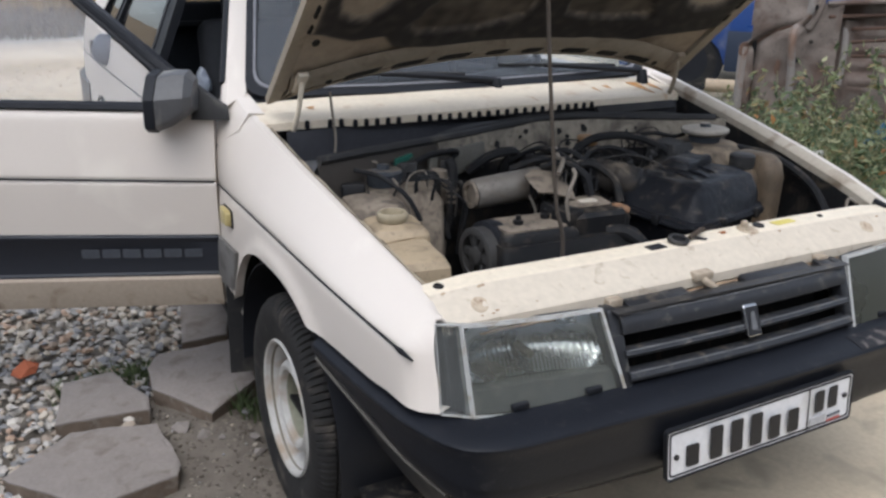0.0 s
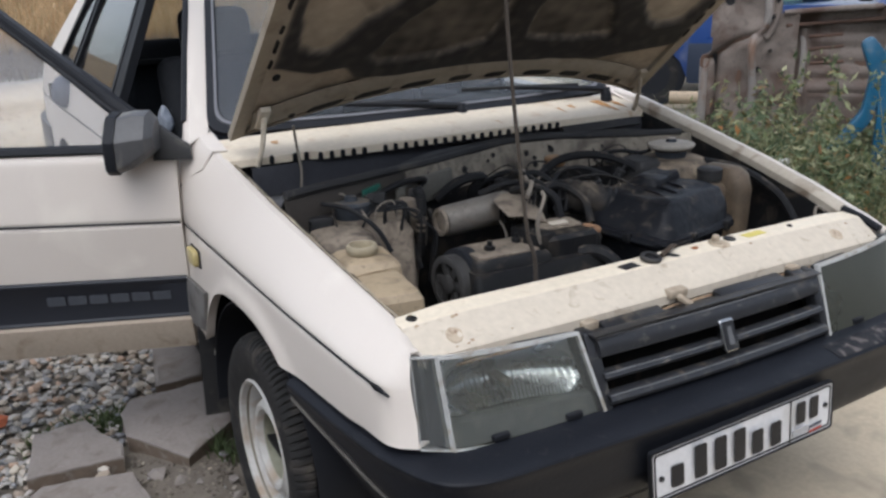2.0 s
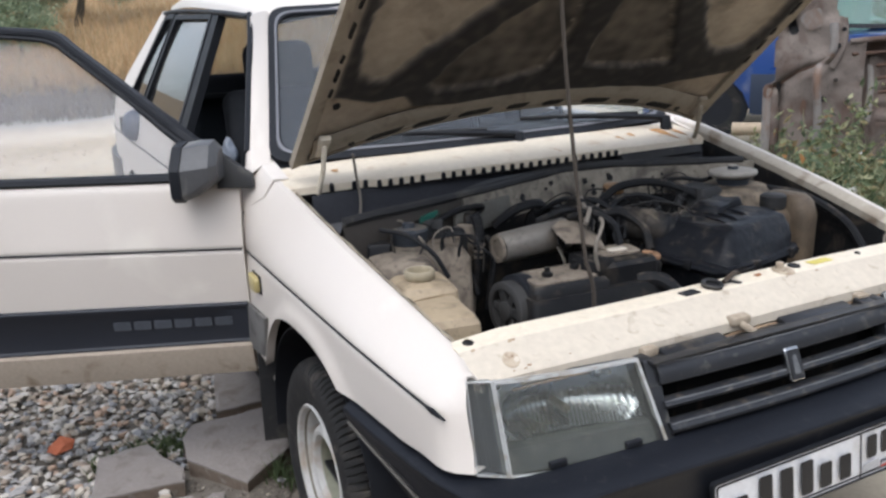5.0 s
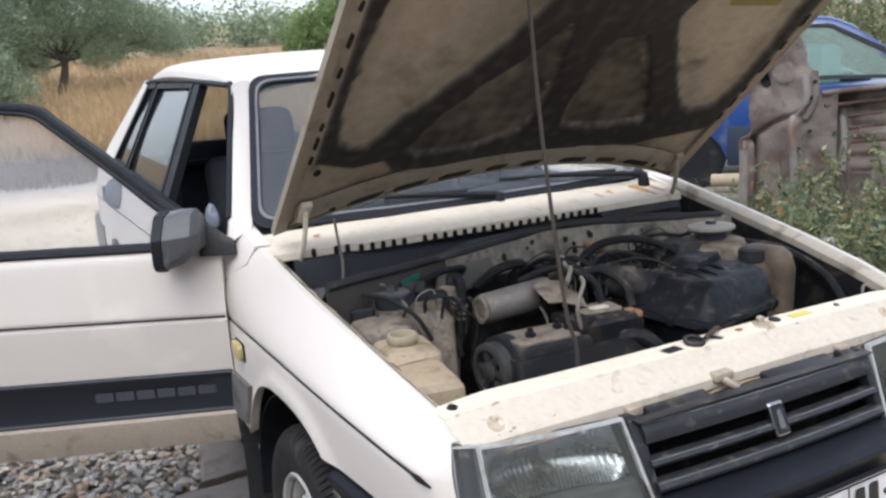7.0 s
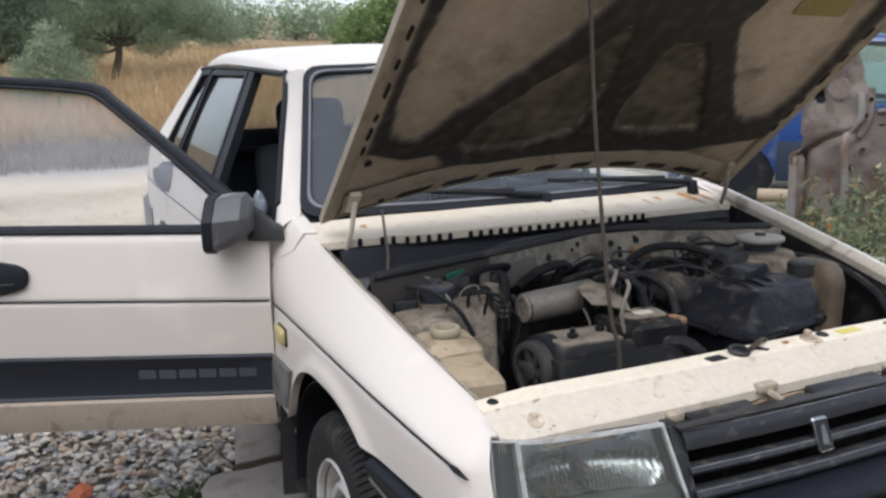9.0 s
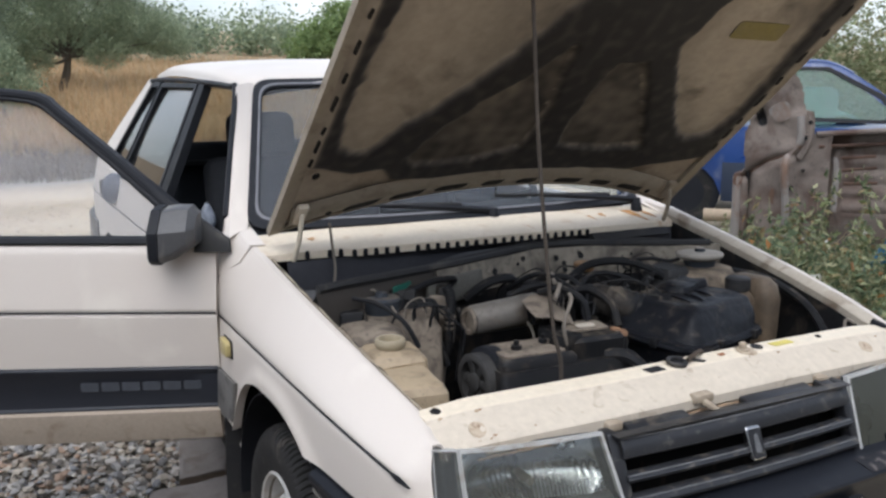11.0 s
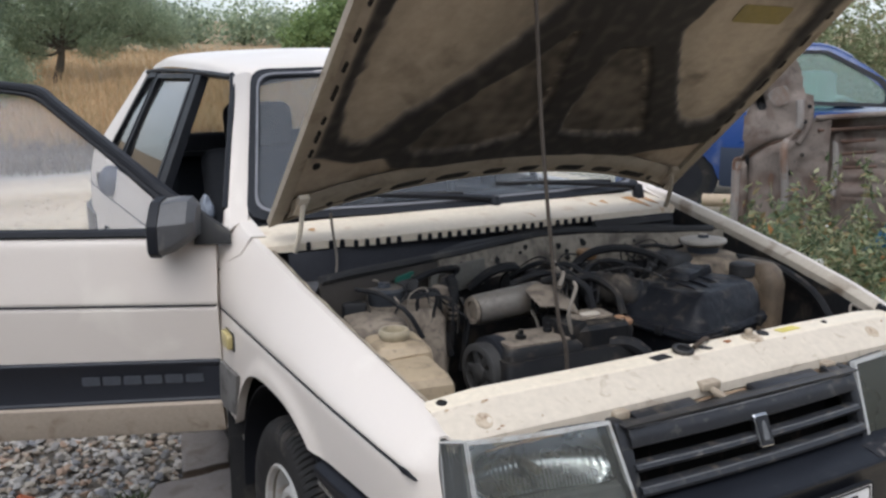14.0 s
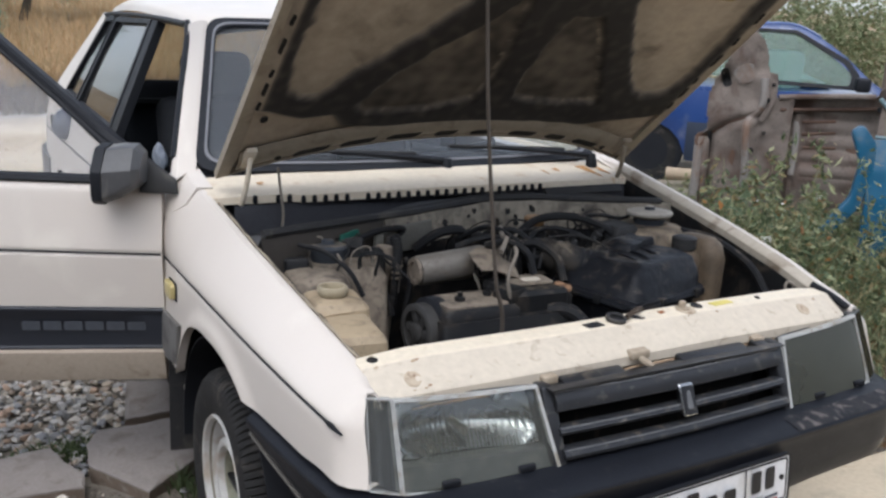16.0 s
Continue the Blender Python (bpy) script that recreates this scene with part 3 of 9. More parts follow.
bars = [(-0.218, -0.036, 0.040, 0.050), (-0.158, -0.036, 0.040, 0.076), (-0.105, -0.036, 0.040, 0.076), (-0.052, -0.036, 0.040, 0.076), (0.000, -0.036, 0.040, 0.056),
        (0.055, -0.036, 0.040, 0.056), (0.137, -0.012, 0.036, 0.052), (0.180, -0.012, 0.036, 0.052)]
for u, v, w, h in bars:
    u, w = u + 0.004, w - 0.008
    bm = bm_new()
    prism(bm, rounded([(u, v), (u + w, v), (u + w, v + h), (u, v + h)], 0.006), lambda a, b, c: on_plate(a, b, c + 0.0035), 0.0014)
    part("plate_bar", bm, INK, plate)
for u, v, w, h, m_ in ((0.128, -0.040, 0.050, 0.017, GREY_INK), (0.184, -0.040, 0.042, 0.0055, GREY_INK), (0.184, -0.0345, 0.042, 0.0055, FUEL), (0.184, -0.046, 0.042, 0.0060, RED_INK)):
    bm = bm_new()
    prism(bm, [(u, v), (u + w, v), (u + w, v + h), (u, v + h)], lambda a, b, c: on_plate(a, b, c + 0.0035), 0.0012)
    part("plate_bar", bm, m_, plate)
for u, v in ((-0.238, -0.006), (0.236, 0.006)):
    bm = bm_new()
    cyl(bm, on_plate(u, v, 0.003), on_plate(u, v, 0.007), 0.006, seg=12)
    part("plate_screw", bm, INK, plate)


# ---- headlamps, grille ----
def lamp_point(s, u, v, w=0.0):
    """u from the inner edge (0) to the fender (1), v from bottom to top, w into the lamp."""
    bottom = spline([(-0.325, -0.727, 0.572), (-0.48, -0.722, 0.574), (-0.625, -0.702, 0.580), (-0.705, -0.672, 0.590)], 41)
    top = spline([(-0.348, -0.655, 0.728), (-0.48, -0.648, 0.732), (-0.622, -0.632, 0.738), (-0.690, -0.612, 0.742)], 41)
    i = u * 40
    a, b = (np.array([np.interp(i, range(41), line[:, k]) for k in range(3)]) for line in (bottom, top))
    p = a + (b - a) * v
    p = p + np.array([0.012 * w / 0.1, w, -0.25 * w])
    return Vector((s * -p[0] if s > 0 else p[0], p[1], p[2]))


def headlamp(s):
    lamp = part("headlamp", bm_new(), LAMP_RIM, car, "square headlamp with dusty ribbed glass and clear turn signal")
    q = 0.765
    bm = bm_new()
    rows = [[lamp_point(s, u, v, -0.003 * math.sin(math.pi * v)) for u in np.linspace(0.015, q - 0.012, 30)] for v in np.linspace(0.03, 0.97, 12)]
    sheet(rows, 0.003, bm)
    glazing = LAMP_GLASS if s < 0 else glass("smoky_lamp_glass", (0.50, 0.50, 0.44), 0.62, 0.32, (0.070, 0.072, 0.058), 1.45)
    lens = part("lens", bm, glazing, lamp, "dusty clear glass" if s < 0 else "smoky olive-grey glass")
    bm = bm_new()
    for u in list(np.linspace(0.16, 0.58, 24)):
        tube(bm, [lamp_point(s, u, v, 0.008) for v in (0.34, 0.5, 0.62)], 0.0018, 5, 5)
    part("lens_rib", bm, glazing, lens)
    bm = bm_new()
    outer = [(0, 0), (q - 0.006, 0), (q - 0.006, 1), (0, 1)]
    inner = [(0.016, 0.024), (q - 0.020, 0.024), (q - 0.020, 0.962), (0.016, 0.962)]
    dense = lambda c: [tuple(np.array(c[i]) + (np.array(c[(i + 1) % 4]) - np.array(c[i])) * k / 8) for i in range(4) for k in range(8)]
    ring_strip(bm, dense(outer), dense(inner), lambda u, v, w: lamp_point(s, u, v, w - 0.006), 0.012)
    part("lamp_rim", bm, LAMP_RIM, lamp, "grey dusty lamp rim")
    bm = bm_new()
    rows = [[lamp_point(s, u, v, 0.012 + 0.09 * (1 - abs(2 * v - 1) ** 3) * (1 - abs(2 * u / q - 1) ** 4)) for u in np.linspace(0.01, q - 0.01, 18)] for v in np.linspace(0.02, 0.98, 10)]
    sheet(rows, 0.003, bm)
    part("lamp_housing", bm, LAMP_IN, lamp)
    bm = bm_new()
    rows = []
    for v in np.linspace(0.34, 0.93, 16):
        row = []
        for u in np.linspace(0.045, 0.715, 180):
            d = ((u - 0.38) / 0.345) ** 2 + ((v - 0.60) / 0.36) ** 2
            row.append(lamp_point(s, u, v, 0.095 - 0.075 * min(1.0, d) + 0.0008 * math.sin(u * 6.283 * 38) * (v < 0.66)))
        rows.append(row)
    sheet(rows, 0.002, bm)
    part("reflector", bm, REFLECTOR, lamp, "bright fluted reflector bowl")
    c = lamp_point(s, 0.38, 0.60, 0.095)
    bm = bm_new()
    cyl(bm, c + Vector((0, -0.05, 0)), c, 0.009, seg=14)
    part("bulb", bm, STEEL, lamp)
    bm = bm_new()
    rows = [[lamp_point(s, u, v, 0.055 - 0.02 * abs(u - 0.4)) for u in np.linspace(0.16, 0.60, 10)] for v in (0.33, 0.36)]
    sheet(rows, 0.002, bm)
    part("bulb_shade", bm, REFLECTOR, lamp)
    bm = bm_new()
    sheet([[lamp_point(s, u, v + 0.03 * math.sin(u * 4.2), 0.010 + 0.02 * (v > 0.3)) for u in np.linspace(0.03, q - 0.04, 14)] for v in (0.02, 0.15, 0.27, 0.32)], 0.002, bm)
    part("lower_screen", bm, mat("dull_lamp_screen", (0.080, 0.084, 0.086), (0.045, 0.048, 0.050), scale=16, rough=0.35, spec=0.4, grime=(0.12, 0.118, 0.11), amount=0.3, grime_scale=22), lamp)
    bm = bm_new()
    rows = [[lamp_point(s, u, v, -0.004 * math.sin(math.pi * (u - q) / (1 - q)) - 0.0030 * abs(math.sin((u - q) * 110))) for u in np.linspace(q + 0.012, 0.995, 46)] for v in np.linspace(0.03, 0.97, 8)]
    sheet(rows, 0.003, bm)
    sig = part("turn_signal", bm, glass("signal_glass", (0.92, 0.93, 0.93), 0.06, 0.08, (0.40, 0.40, 0.37), 1.35) if s < 0 else glass("smoky_signal_glass", (0.48, 0.46, 0.33), 0.10, 0.08, (0.20, 0.19, 0.13), 1.35), lamp, "clear ribbed turn signal" if s < 0 else "smoky olive turn signal")
    bm = bm_new()
    rows = [[lamp_point(s, u, v, 0.022 + 0.006 * math.sin((u - q) * 6.283 * 34)) for u in np.linspace(q + 0.005, 1.0, 70)] for v in np.linspace(0.02, 0.98, 4)]
    sheet(rows, 0.003, bm)
    part("signal_back", bm, mat("signal_reflector", (0.24, 0.245, 0.255), (0.17, 0.175, 0.185), rough=0.35, metal=0.6), sig)
    bm = bm_new()
    ring_strip(bm, [(q - 0.004, 0.0), (1.0, 0.0), (1.0, 1.0), (q - 0.004, 1.0)], [(q + 0.010, 0.02), (0.995, 0.02), (0.995, 0.98), (q + 0.010, 0.98)],
               lambda u, v, w: lamp_point(s, u, v, w - 0.003), 0.03)
    part("signal_frame", bm, LAMP_RIM if s < 0 else LAMP_IN, sig)
    bm = bm_new()
    rows = [[lamp_point(s, u, v, 0.13) for u in (0, 0.5, 1.0)] for v in (-0.15, 0.5, 1.05)]
    sheet(rows, 0.004, bm)
    part("lamp_back", bm, TRIM, lamp)


headlamp(-1)
headlamp(1)

grille = part("grille", bm_new(), GRILLE, car, "grey plastic radiator grille with slats and a badge")


def face(x, z, o=0.0):
    """A point of the leaning front face, o forward."""
    return Vector((x, -0.655 - (0.728 - z) * 0.46 - 0.012 * (1 - (x / 0.36) ** 2) - o, z))


PALE_WORN = mat("pale_worn_grey", (0.13, 0.132, 0.136), (0.05, 0.052, 0.056), scale=26, rough=0.5)
for z0, z1, o in ((0.676, 0.714, 0.012), (0.634, 0.650, 0.010), (0.592, 0.612, 0.012)):
    bm = bm_new()
    rows = [[face(x, z, f) for z, f in ((z0, -0.012), (z0 + 0.001, o - 0.004), (z0 + 0.004, o), ((z0 + z1) / 2, o + 0.003), (z1 - 0.003, o), (z1, o - 0.005), (z1 - 0.001, -0.012))] for x in np.linspace(-0.318, 0.318, 24)]
    sheet(rows, 0.003, bm)
    slat = part("slat", bm, GRILLE, grille)
    # a pale line paints the slat edge's highlight along with its wear
    bm = bm_new()
    tube(bm, [face(x, z1 - 0.0015, o - 0.0005) for x in np.linspace(-0.316, 0.316, 14)], lambda u: 0.0012 + 0.0009 * abs(math.sin(u * 23)), 40, 5)
    part("worn_edge", bm, PALE_WORN, slat, "pale worn edge, its highlight put into the colour")
for x in (-0.325, 0.325):
    bm = bm_new()
    prism(bm, rounded([(x - 0.014, 0.575), (x + 0.014, 0.575), (x + 0.014, 0.722), (x - 0.014, 0.722)], 0.006), lambda u, v, w: face(u, v, w - 0.03), 0.034, 0.003)
    part("grille_side", bm, GRILLE, grille)
bm = bm_new()
prism(bm, rounded([(-0.014, 0.628), (0.026, 0.628), (0.026, 0.690), (-0.014, 0.690)], 0.006), lambda u, v, w: face(u, v, w + 0.002), 0.018, 0.003)
badge = part("badge", bm, CHROME, grille, "small chrome-edged rectangular badge")
bm = bm_new()
prism(bm, rounded([(-0.0105, 0.632), (0.0225, 0.632), (0.0225, 0.686), (-0.0105, 0.686)], 0.004), lambda u, v, w: face(u, v, w + 0.0202), 0.0015)
part("badge_field", bm, GRILLE, badge)
bm = bm_new()
prism(bm, rounded([(-0.003, 0.642), (0.014, 0.642), (0.011, 0.678), (0.001, 0.675)], 0.006), lambda u, v, w: face(u, v, w + 0.0218), 0.0012)
part("badge_mark", bm, PALE_WORN, badge)
# upper plastic ledge behind the grille, radiator core
bm = bm_new()
rows = [[Vector((x, y, z)) for y, z in ((-0.685, 0.722), (-0.665, 0.722), (-0.64, 0.714), (-0.615, 0.690))] for x in np.linspace(-0.33, 0.33, 30)]
sheet(rows, 0.003, bm)
for x, w in ((-0.20, 0.16), (0.14, 0.20), (0.29, 0.04)):
    box(bm, (x, -0.650, 0.7155), (w, 0.04, 0.014), Matrix.Rotation(0.2, 3, "X"), bevel=0.004)
part("grille_ledge", bm, GRILLE, grille, "dusty plastic ledge above the grille")
bm = bm_new()
rows = [[(-0.32 + i * 0.0071, -0.600 - 0.02 * (i % 2), z) for i in range(91)] for z in (0.42, 0.56, 0.695)]
sheet(rows, 0.004, bm)
box(bm, (0, -0.575, 0.57), (0.68, 0.03, 0.27), bevel=0.005)
part("radiator", bm, OILY, car, "dark dusty radiator")

# ---- bonnet: skin, ribs with black mastic, tan fields between them ----
HA = radians(41.5)


def on_hood(u, v, w=0.0):
    """u across, v from the hinge to the front edge, w above the underside."""
    lift = 0.018 * (1 - (u / 0.69) ** 2)
    ax, ay = Vector((0, -math.cos(HA), math.sin(HA))), Vector((0, math.sin(HA), math.cos(HA)))
    return Vector((u, 0.345, 0.955)) + ax * v + ay * (w + lift)


def hood_rear(u):
    return 0.160 - 0.150 * (abs(u) / 0.69) ** 2.2


bonnet = part("bonnet", bm_new(), PAINT, car, "raised bonnet with a tan underside smeared with black mastic")
bm = bm_new()
US = np.linspace(-0.69, 0.69, 30)
rows = [[on_hood(u, hood_rear(u) + (1.02 - hood_rear(u)) * k, 0.030) for u in US] for k in np.linspace(0, 1, 16)]
sheet(rows, 0.003, bm)
part("bonnet_skin", bm, PAINT, bonnet, "cream-white outer skin")
bm = bm_new()
# hemmed rim all round
loop = [(u, hood_rear(u)) for u in np.linspace(-0.69, 0.69, 30)] + [(0.69, v) for v in np.linspace(0.06, 1.0, 12)] + [(u, 1.02) for u in np.linspace(0.66, -0.66, 12)] + [(-0.69, v) for v in np.linspace(1.0, 0.06, 12)]
inner_loop = [(u * 0.955, hood_rear(u) + 0.018) for u in np.linspace(-0.69, 0.69, 30)] + [(0.655, v) for v in np.linspace(0.08, 0.98, 12)] + [(u, 0.985) for u in np.linspace(0.63, -0.63, 12)] + [(-0.655, v) for v in np.linspace(0.98, 0.08, 12)]
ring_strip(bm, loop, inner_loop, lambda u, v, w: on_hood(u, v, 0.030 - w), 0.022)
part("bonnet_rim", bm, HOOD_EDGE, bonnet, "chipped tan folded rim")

FIELDS = [
    [(-0.585, 0.985), (-0.592, 0.84), (-0.602, 0.66), (-0.604, 0.50), (-0.588, 0.385), (-0.555, 0.352), (-0.505, 0.352), (-0.455, 0.435), (-0.375, 0.52), (-0.297, 0.624), (-0.223, 0.755), (-0.18, 0.82), (-0.12, 0.985)],
    [(-0.095, 0.725), (-0.152, 0.645), (-0.228, 0.56), (-0.312, 0.452), (-0.388, 0.325), (-0.350, 0.285), (-0.18, 0.295), (-0.055, 0.345), (-0.045, 0.43), (-0.062, 0.56)],
    [(0.072, 0.345), (0.057, 0.47), (0.052, 0.59), (0.075, 0.67), (0.150, 0.675), (0.245, 0.53), (0.360, 0.345), (0.245, 0.325)],
    [(0.29, 0.985), (0.245, 0.82), (0.235, 0.75), (0.28, 0.655), (0.465, 0.402), (0.535, 0.368), (0.595, 0.40), (0.622, 0.48), (0.622, 0.60), (0.605, 0.76), (0.59, 0.985)],
]
MASTIC_U = [-0.66, -0.61, -0.52, -0.44, -0.40, -0.2, 0.0, 0.2, 0.4, 0.54, 0.66]
MASTIC_V = [0.300, 0.290, 0.258, 0.268, 0.222, 0.200, 0.218, 0.222, 0.212, 0.242, 0.268]


def inside(p, poly):
    hit_in, j = False, len(poly) - 1
    for i in range(len(poly)):
        if (poly[i][1] > p[1]) != (poly[j][1] > p[1]) and p[0] < (poly[j][0] - poly[i][0]) * (p[1] - poly[i][1]) / (poly[j][1] - poly[i][1]) + poly[i][0]:
            hit_in = not hit_in
        j = i
    return hit_in


def edge_gap(p, poly):
    """Signed distance to an outline, positive outside."""
    best = 9.0
    for i in range(len(poly)):
        a, b = np.array(poly[i]), np.array(poly[(i + 1) % len(poly)])
        k = max(0.0, min(1.0, float(np.dot(np.array(p) - a, b - a) / np.dot(b - a, b - a))))
        best = min(best, float(np.linalg.norm(np.array(p) - a - k * (b - a))))
    return -best if inside(p, poly) else best


def smooth(lo, hi, x):
    k = max(0.0, min(1.0, (x - lo) / (hi - lo)))
    return k * k * (3 - 2 * k)


def rib(u, v):
    """Height of the ribs between the pressed fields, and how much mastic lies there."""
    gaps = [edge_gap((u, v), f) for f in FIELDS]
    g = min(gaps) + 0.012 * noise.noise(Vector((u * 13, v * 13, 3.0))) + 0.007 * noise.noise(Vector((u * 38, v * 38, 8.0)))
    near = v - float(np.interp(u, MASTIC_U, MASTIC_V)) + 0.010 * noise.noise(Vector((u * 12, v * 9, 0)))
    edge = min(0.650 - abs(u) if u < 0 else 0.662 - u, 0.995 - v)
    smear = 1.0 * smooth(-0.016, 0.012, g) * smooth(-0.010, 0.012, near) * smooth(0.0, 0.016, edge)
    smear = max(smear, 0.26 * smooth(-0.09, -0.01, g) * smooth(0.0, 0.03, near))
    smear = max(smear, (0.10 + 0.38 * smooth(-0.50, -0.18, u)) * (gaps[0] < 0))
    if min(gaps[1:3]) < 0:
        smear = max(smear, 0.80 + 0.18 * noise.noise(Vector((u * 7, v * 7, 2.0))) + 0.12 * noise.noise(Vector((u * 24, v * 24, 5.0))))
    return smooth(-0.004, 0.016, g) * smooth(-0.01, 0.02, near), min(1.0, max(0.0, smear + 0.12 * noise.noise(Vector((u * 30, v * 30, 6.0)))))


bm = bm_new()
soot_rows, smears = [], []
for k in np.linspace(0, 1, 104):
    row = []
    for u in np.linspace(-0.668, 0.668, 180):
        v = hood_rear(u) + 0.02 + (0.985 - hood_rear(u)) * k
        h, smear = rib(u, v)
        smears.append(smear)
        row.append(on_hood(u, v, 0.0215 - 0.015 * h))
    soot_rows.append(row)
add_grid(bm, soot_rows)
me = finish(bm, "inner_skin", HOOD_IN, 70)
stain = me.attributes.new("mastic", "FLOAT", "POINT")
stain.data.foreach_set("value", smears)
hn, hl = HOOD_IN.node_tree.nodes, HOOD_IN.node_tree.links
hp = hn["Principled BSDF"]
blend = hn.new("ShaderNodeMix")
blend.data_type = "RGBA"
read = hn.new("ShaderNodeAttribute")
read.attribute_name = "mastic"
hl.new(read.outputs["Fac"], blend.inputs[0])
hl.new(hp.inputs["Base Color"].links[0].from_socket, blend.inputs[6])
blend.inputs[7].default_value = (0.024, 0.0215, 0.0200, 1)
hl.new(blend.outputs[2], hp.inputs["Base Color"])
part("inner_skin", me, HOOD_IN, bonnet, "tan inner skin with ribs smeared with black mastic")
# rear strip with slots, and slots along the side
bm = bm_new()
strip_rows = [[on_hood(u, hood_rear(u) + 0.012 + k * 0.085, 0.014 - 0.012 * math.sin(math.pi * k)) for u in np.linspace(-0.65, 0.65, 60)] for k in np.linspace(0, 1, 6)]
sheet(strip_rows, 0.002, bm)
rear_strip = part("rear_strip", bm, HOOD_EDGE, bonnet, "tan strip with slots along the hinge edge")
for u0, u1 in ((-0.51, -0.40), (-0.385, -0.275), (-0.255, -0.145), (-0.11, -0.03), (0.005, 0.085), (0.14, 0.25), (0.28, 0.37), (0.40, 0.52)):
    bm = bm_new()
    prism(bm, rounded([(u0, 0.020), (u1 - 0.02, 0.020), (u1, 0.054), (u0 + 0.03, 0.054)], 0.012), lambda u, v, w: on_hood(u, hood_rear(u) + v, 0.004 - w), 0.0030)
    part("slot", bm, SOOT, rear_strip)
for v, h in ((0.335, 0.7), (0.40, 1.0), (0.46, 0.6), (0.555, 1.1), (0.64, 0.7), (0.735, 0.9), (0.83, 0.6), (0.91, 0.8)):
    for s in (-1, 1):
        bm = bm_new()
        prism(bm, rounded([(s * 0.650, v - 0.026 * h), (s * 0.660, v - 0.018 * h), (s * (0.654 + 0.004 * h), v + 0.028 * h), (s * 0.648, v + 0.020 * h)], 0.005), lambda u, b, w: on_hood(u, b, 0.0075 - w), 0.003)
        part("rim_slot", bm, SOOT, bonnet)
for u, v, r in ((-0.628, 0.285, 0.010), (-0.545, 0.105, 0.009), (-0.30, 0.165, 0.006), (0.30, 0.165, 0.006), (0.545, 0.105, 0.009)):
    bm = bm_new()
    prism(bm, [(u + r * math.cos(a), v + r * math.sin(a) * 1.3) for a in np.linspace(0, 6.283, 12, endpoint=False)], lambda a, b, w: on_hood(a, b, 0.0035 - w), 0.003)
    part("drain_hole", bm, SOOT, bonnet)
bm = bm_new()
prism(bm, rounded([(0.36, 0.775), (0.53, 0.775), (0.53, 0.835), (0.36, 0.835)], 0.01), lambda u, v, w: on_hood(u, v, 0.0195 - w), 0.001)
part("yellow_paint_mark", bm, mat("faded_yellow", (0.25, 0.20, 0.065), (0.21, 0.17, 0.09), scale=30, rough=0.7), bonnet, "faded yellow mark")
# hinges, stays
for s in (-1, 1):
    bm = bm_new()
    tube(bm, [(s * 0.635, 0.30, 0.905), (s * 0.630, 0.27, 0.96), (s * 0.625, 0.255, 1.03), (s * 0.62, 0.28, 1.035)], 0.007, 14, 8)
    box(bm, on_hood(s * 0.625, 0.11, 0.004), (0.03, 0.08, 0.016), Matrix.Rotation(-HA, 3, "X"), 0.004)
    part("hinge", bm, PANEL if s < 0 else HOOD_EDGE, bonnet, "dull bonnet hinge arm")
bm = bm_new()
tube(bm, [(-0.540, 0.25, 0.845), (-0.537, 0.25, 0.89), (-0.545, 0.25, 0.95), (-0.555, 0.24, 1.01)], 0.0035, 12, 6)
part("wire", bm, CLEAR_HOSE, bonnet)
prop = tagged(part("prop_rod", bm_new(), STEEL, car, "thin steel prop rod holding the bonnet"), "thin steel prop rod holding the bonnet")
bm = bm_new()
tube(bm, [(-0.262, -0.405, 0.70), (-0.262, -0.40, 0.78), (-0.275, -0.39, 0.835)], 0.0050, 10, 8)
tube(bm, [(-0.275, -0.39, 0.835), (-0.283, -0.375, 0.95), (-0.300, -0.345, 1.25), (-0.312, -0.33, 1.525), (-0.318, -0.33, 1.56)], 0.0044, 20, 8)
part("rod", bm, mat("rusty_rod", (0.075, 0.062, 0.05), (0.045, 0.036, 0.03), scale=30, rough=0.6, metal=0.3), prop)


# ---- cowl, windscreen, roof ----
cowl = part("cowl_panel", bm_new(), COWL, car, "cream cowl panel below the windscreen, rust-stained, with a toothed vent edge")
bm = bm_new()
XS = np.linspace(-0.715, 0.715, 48)
rows = []
for x in XS:
    yb = 0.42 + 0.05 * (x / 0.71) ** 2
    yf = 0.245 + 0.045 * (x / 0.71) ** 2 + (0.02 if x < -0.5 else 0)
    rows.append([(x, yb, 0.968 - 0.02 * (x / 0.71) ** 2), (x, yb - 0.05, 0.962 - 0.02 * (x / 0.71) ** 2), (x, (yb + yf) / 2, 0.955 - 0.018 * (x / 0.71) ** 2), (x, yf + 0.02, 0.945 - 0.014 * (x / 0.71) ** 2),
                 (x, yf, 0.935 - 0.012 * (x / 0.71) ** 2), (x, yf - 0.002, 0.914 - 0.01 * (x / 0.71) ** 2)])
sheet(rows, 0.003, bm)
part("cowl_sheet", bm, COWL, cowl)
xs = [-0.60 + i * 0.0308 for i in range(30)]
for i, x in enumerate(xs):
    if i in (1, 9):
        continue
    bm = bm_new()
    yf = 0.243 + 0.045 * (x / 0.71) ** 2 + (0.02 if x < -0.5 else 0)
    prism(bm, rounded([(-0.007, 0), (0.007, 0), (0.0055, 0.022), (-0.0055, 0.022)], 0.006), lambda u, v, w: Vector((x + u, yf - 0.001 - w, 0.908 + v)), 0.006, 0.001)
    part("tooth", bm, TRIM, cowl)
RUNS = mat("orange_rust_runs", (0.42, 0.22, 0.075), (0.27, 0.12, 0.04), scale=30, rough=0.8, grime=(0.55, 0.47, 0.36), amount=0.42, grime_scale=46)
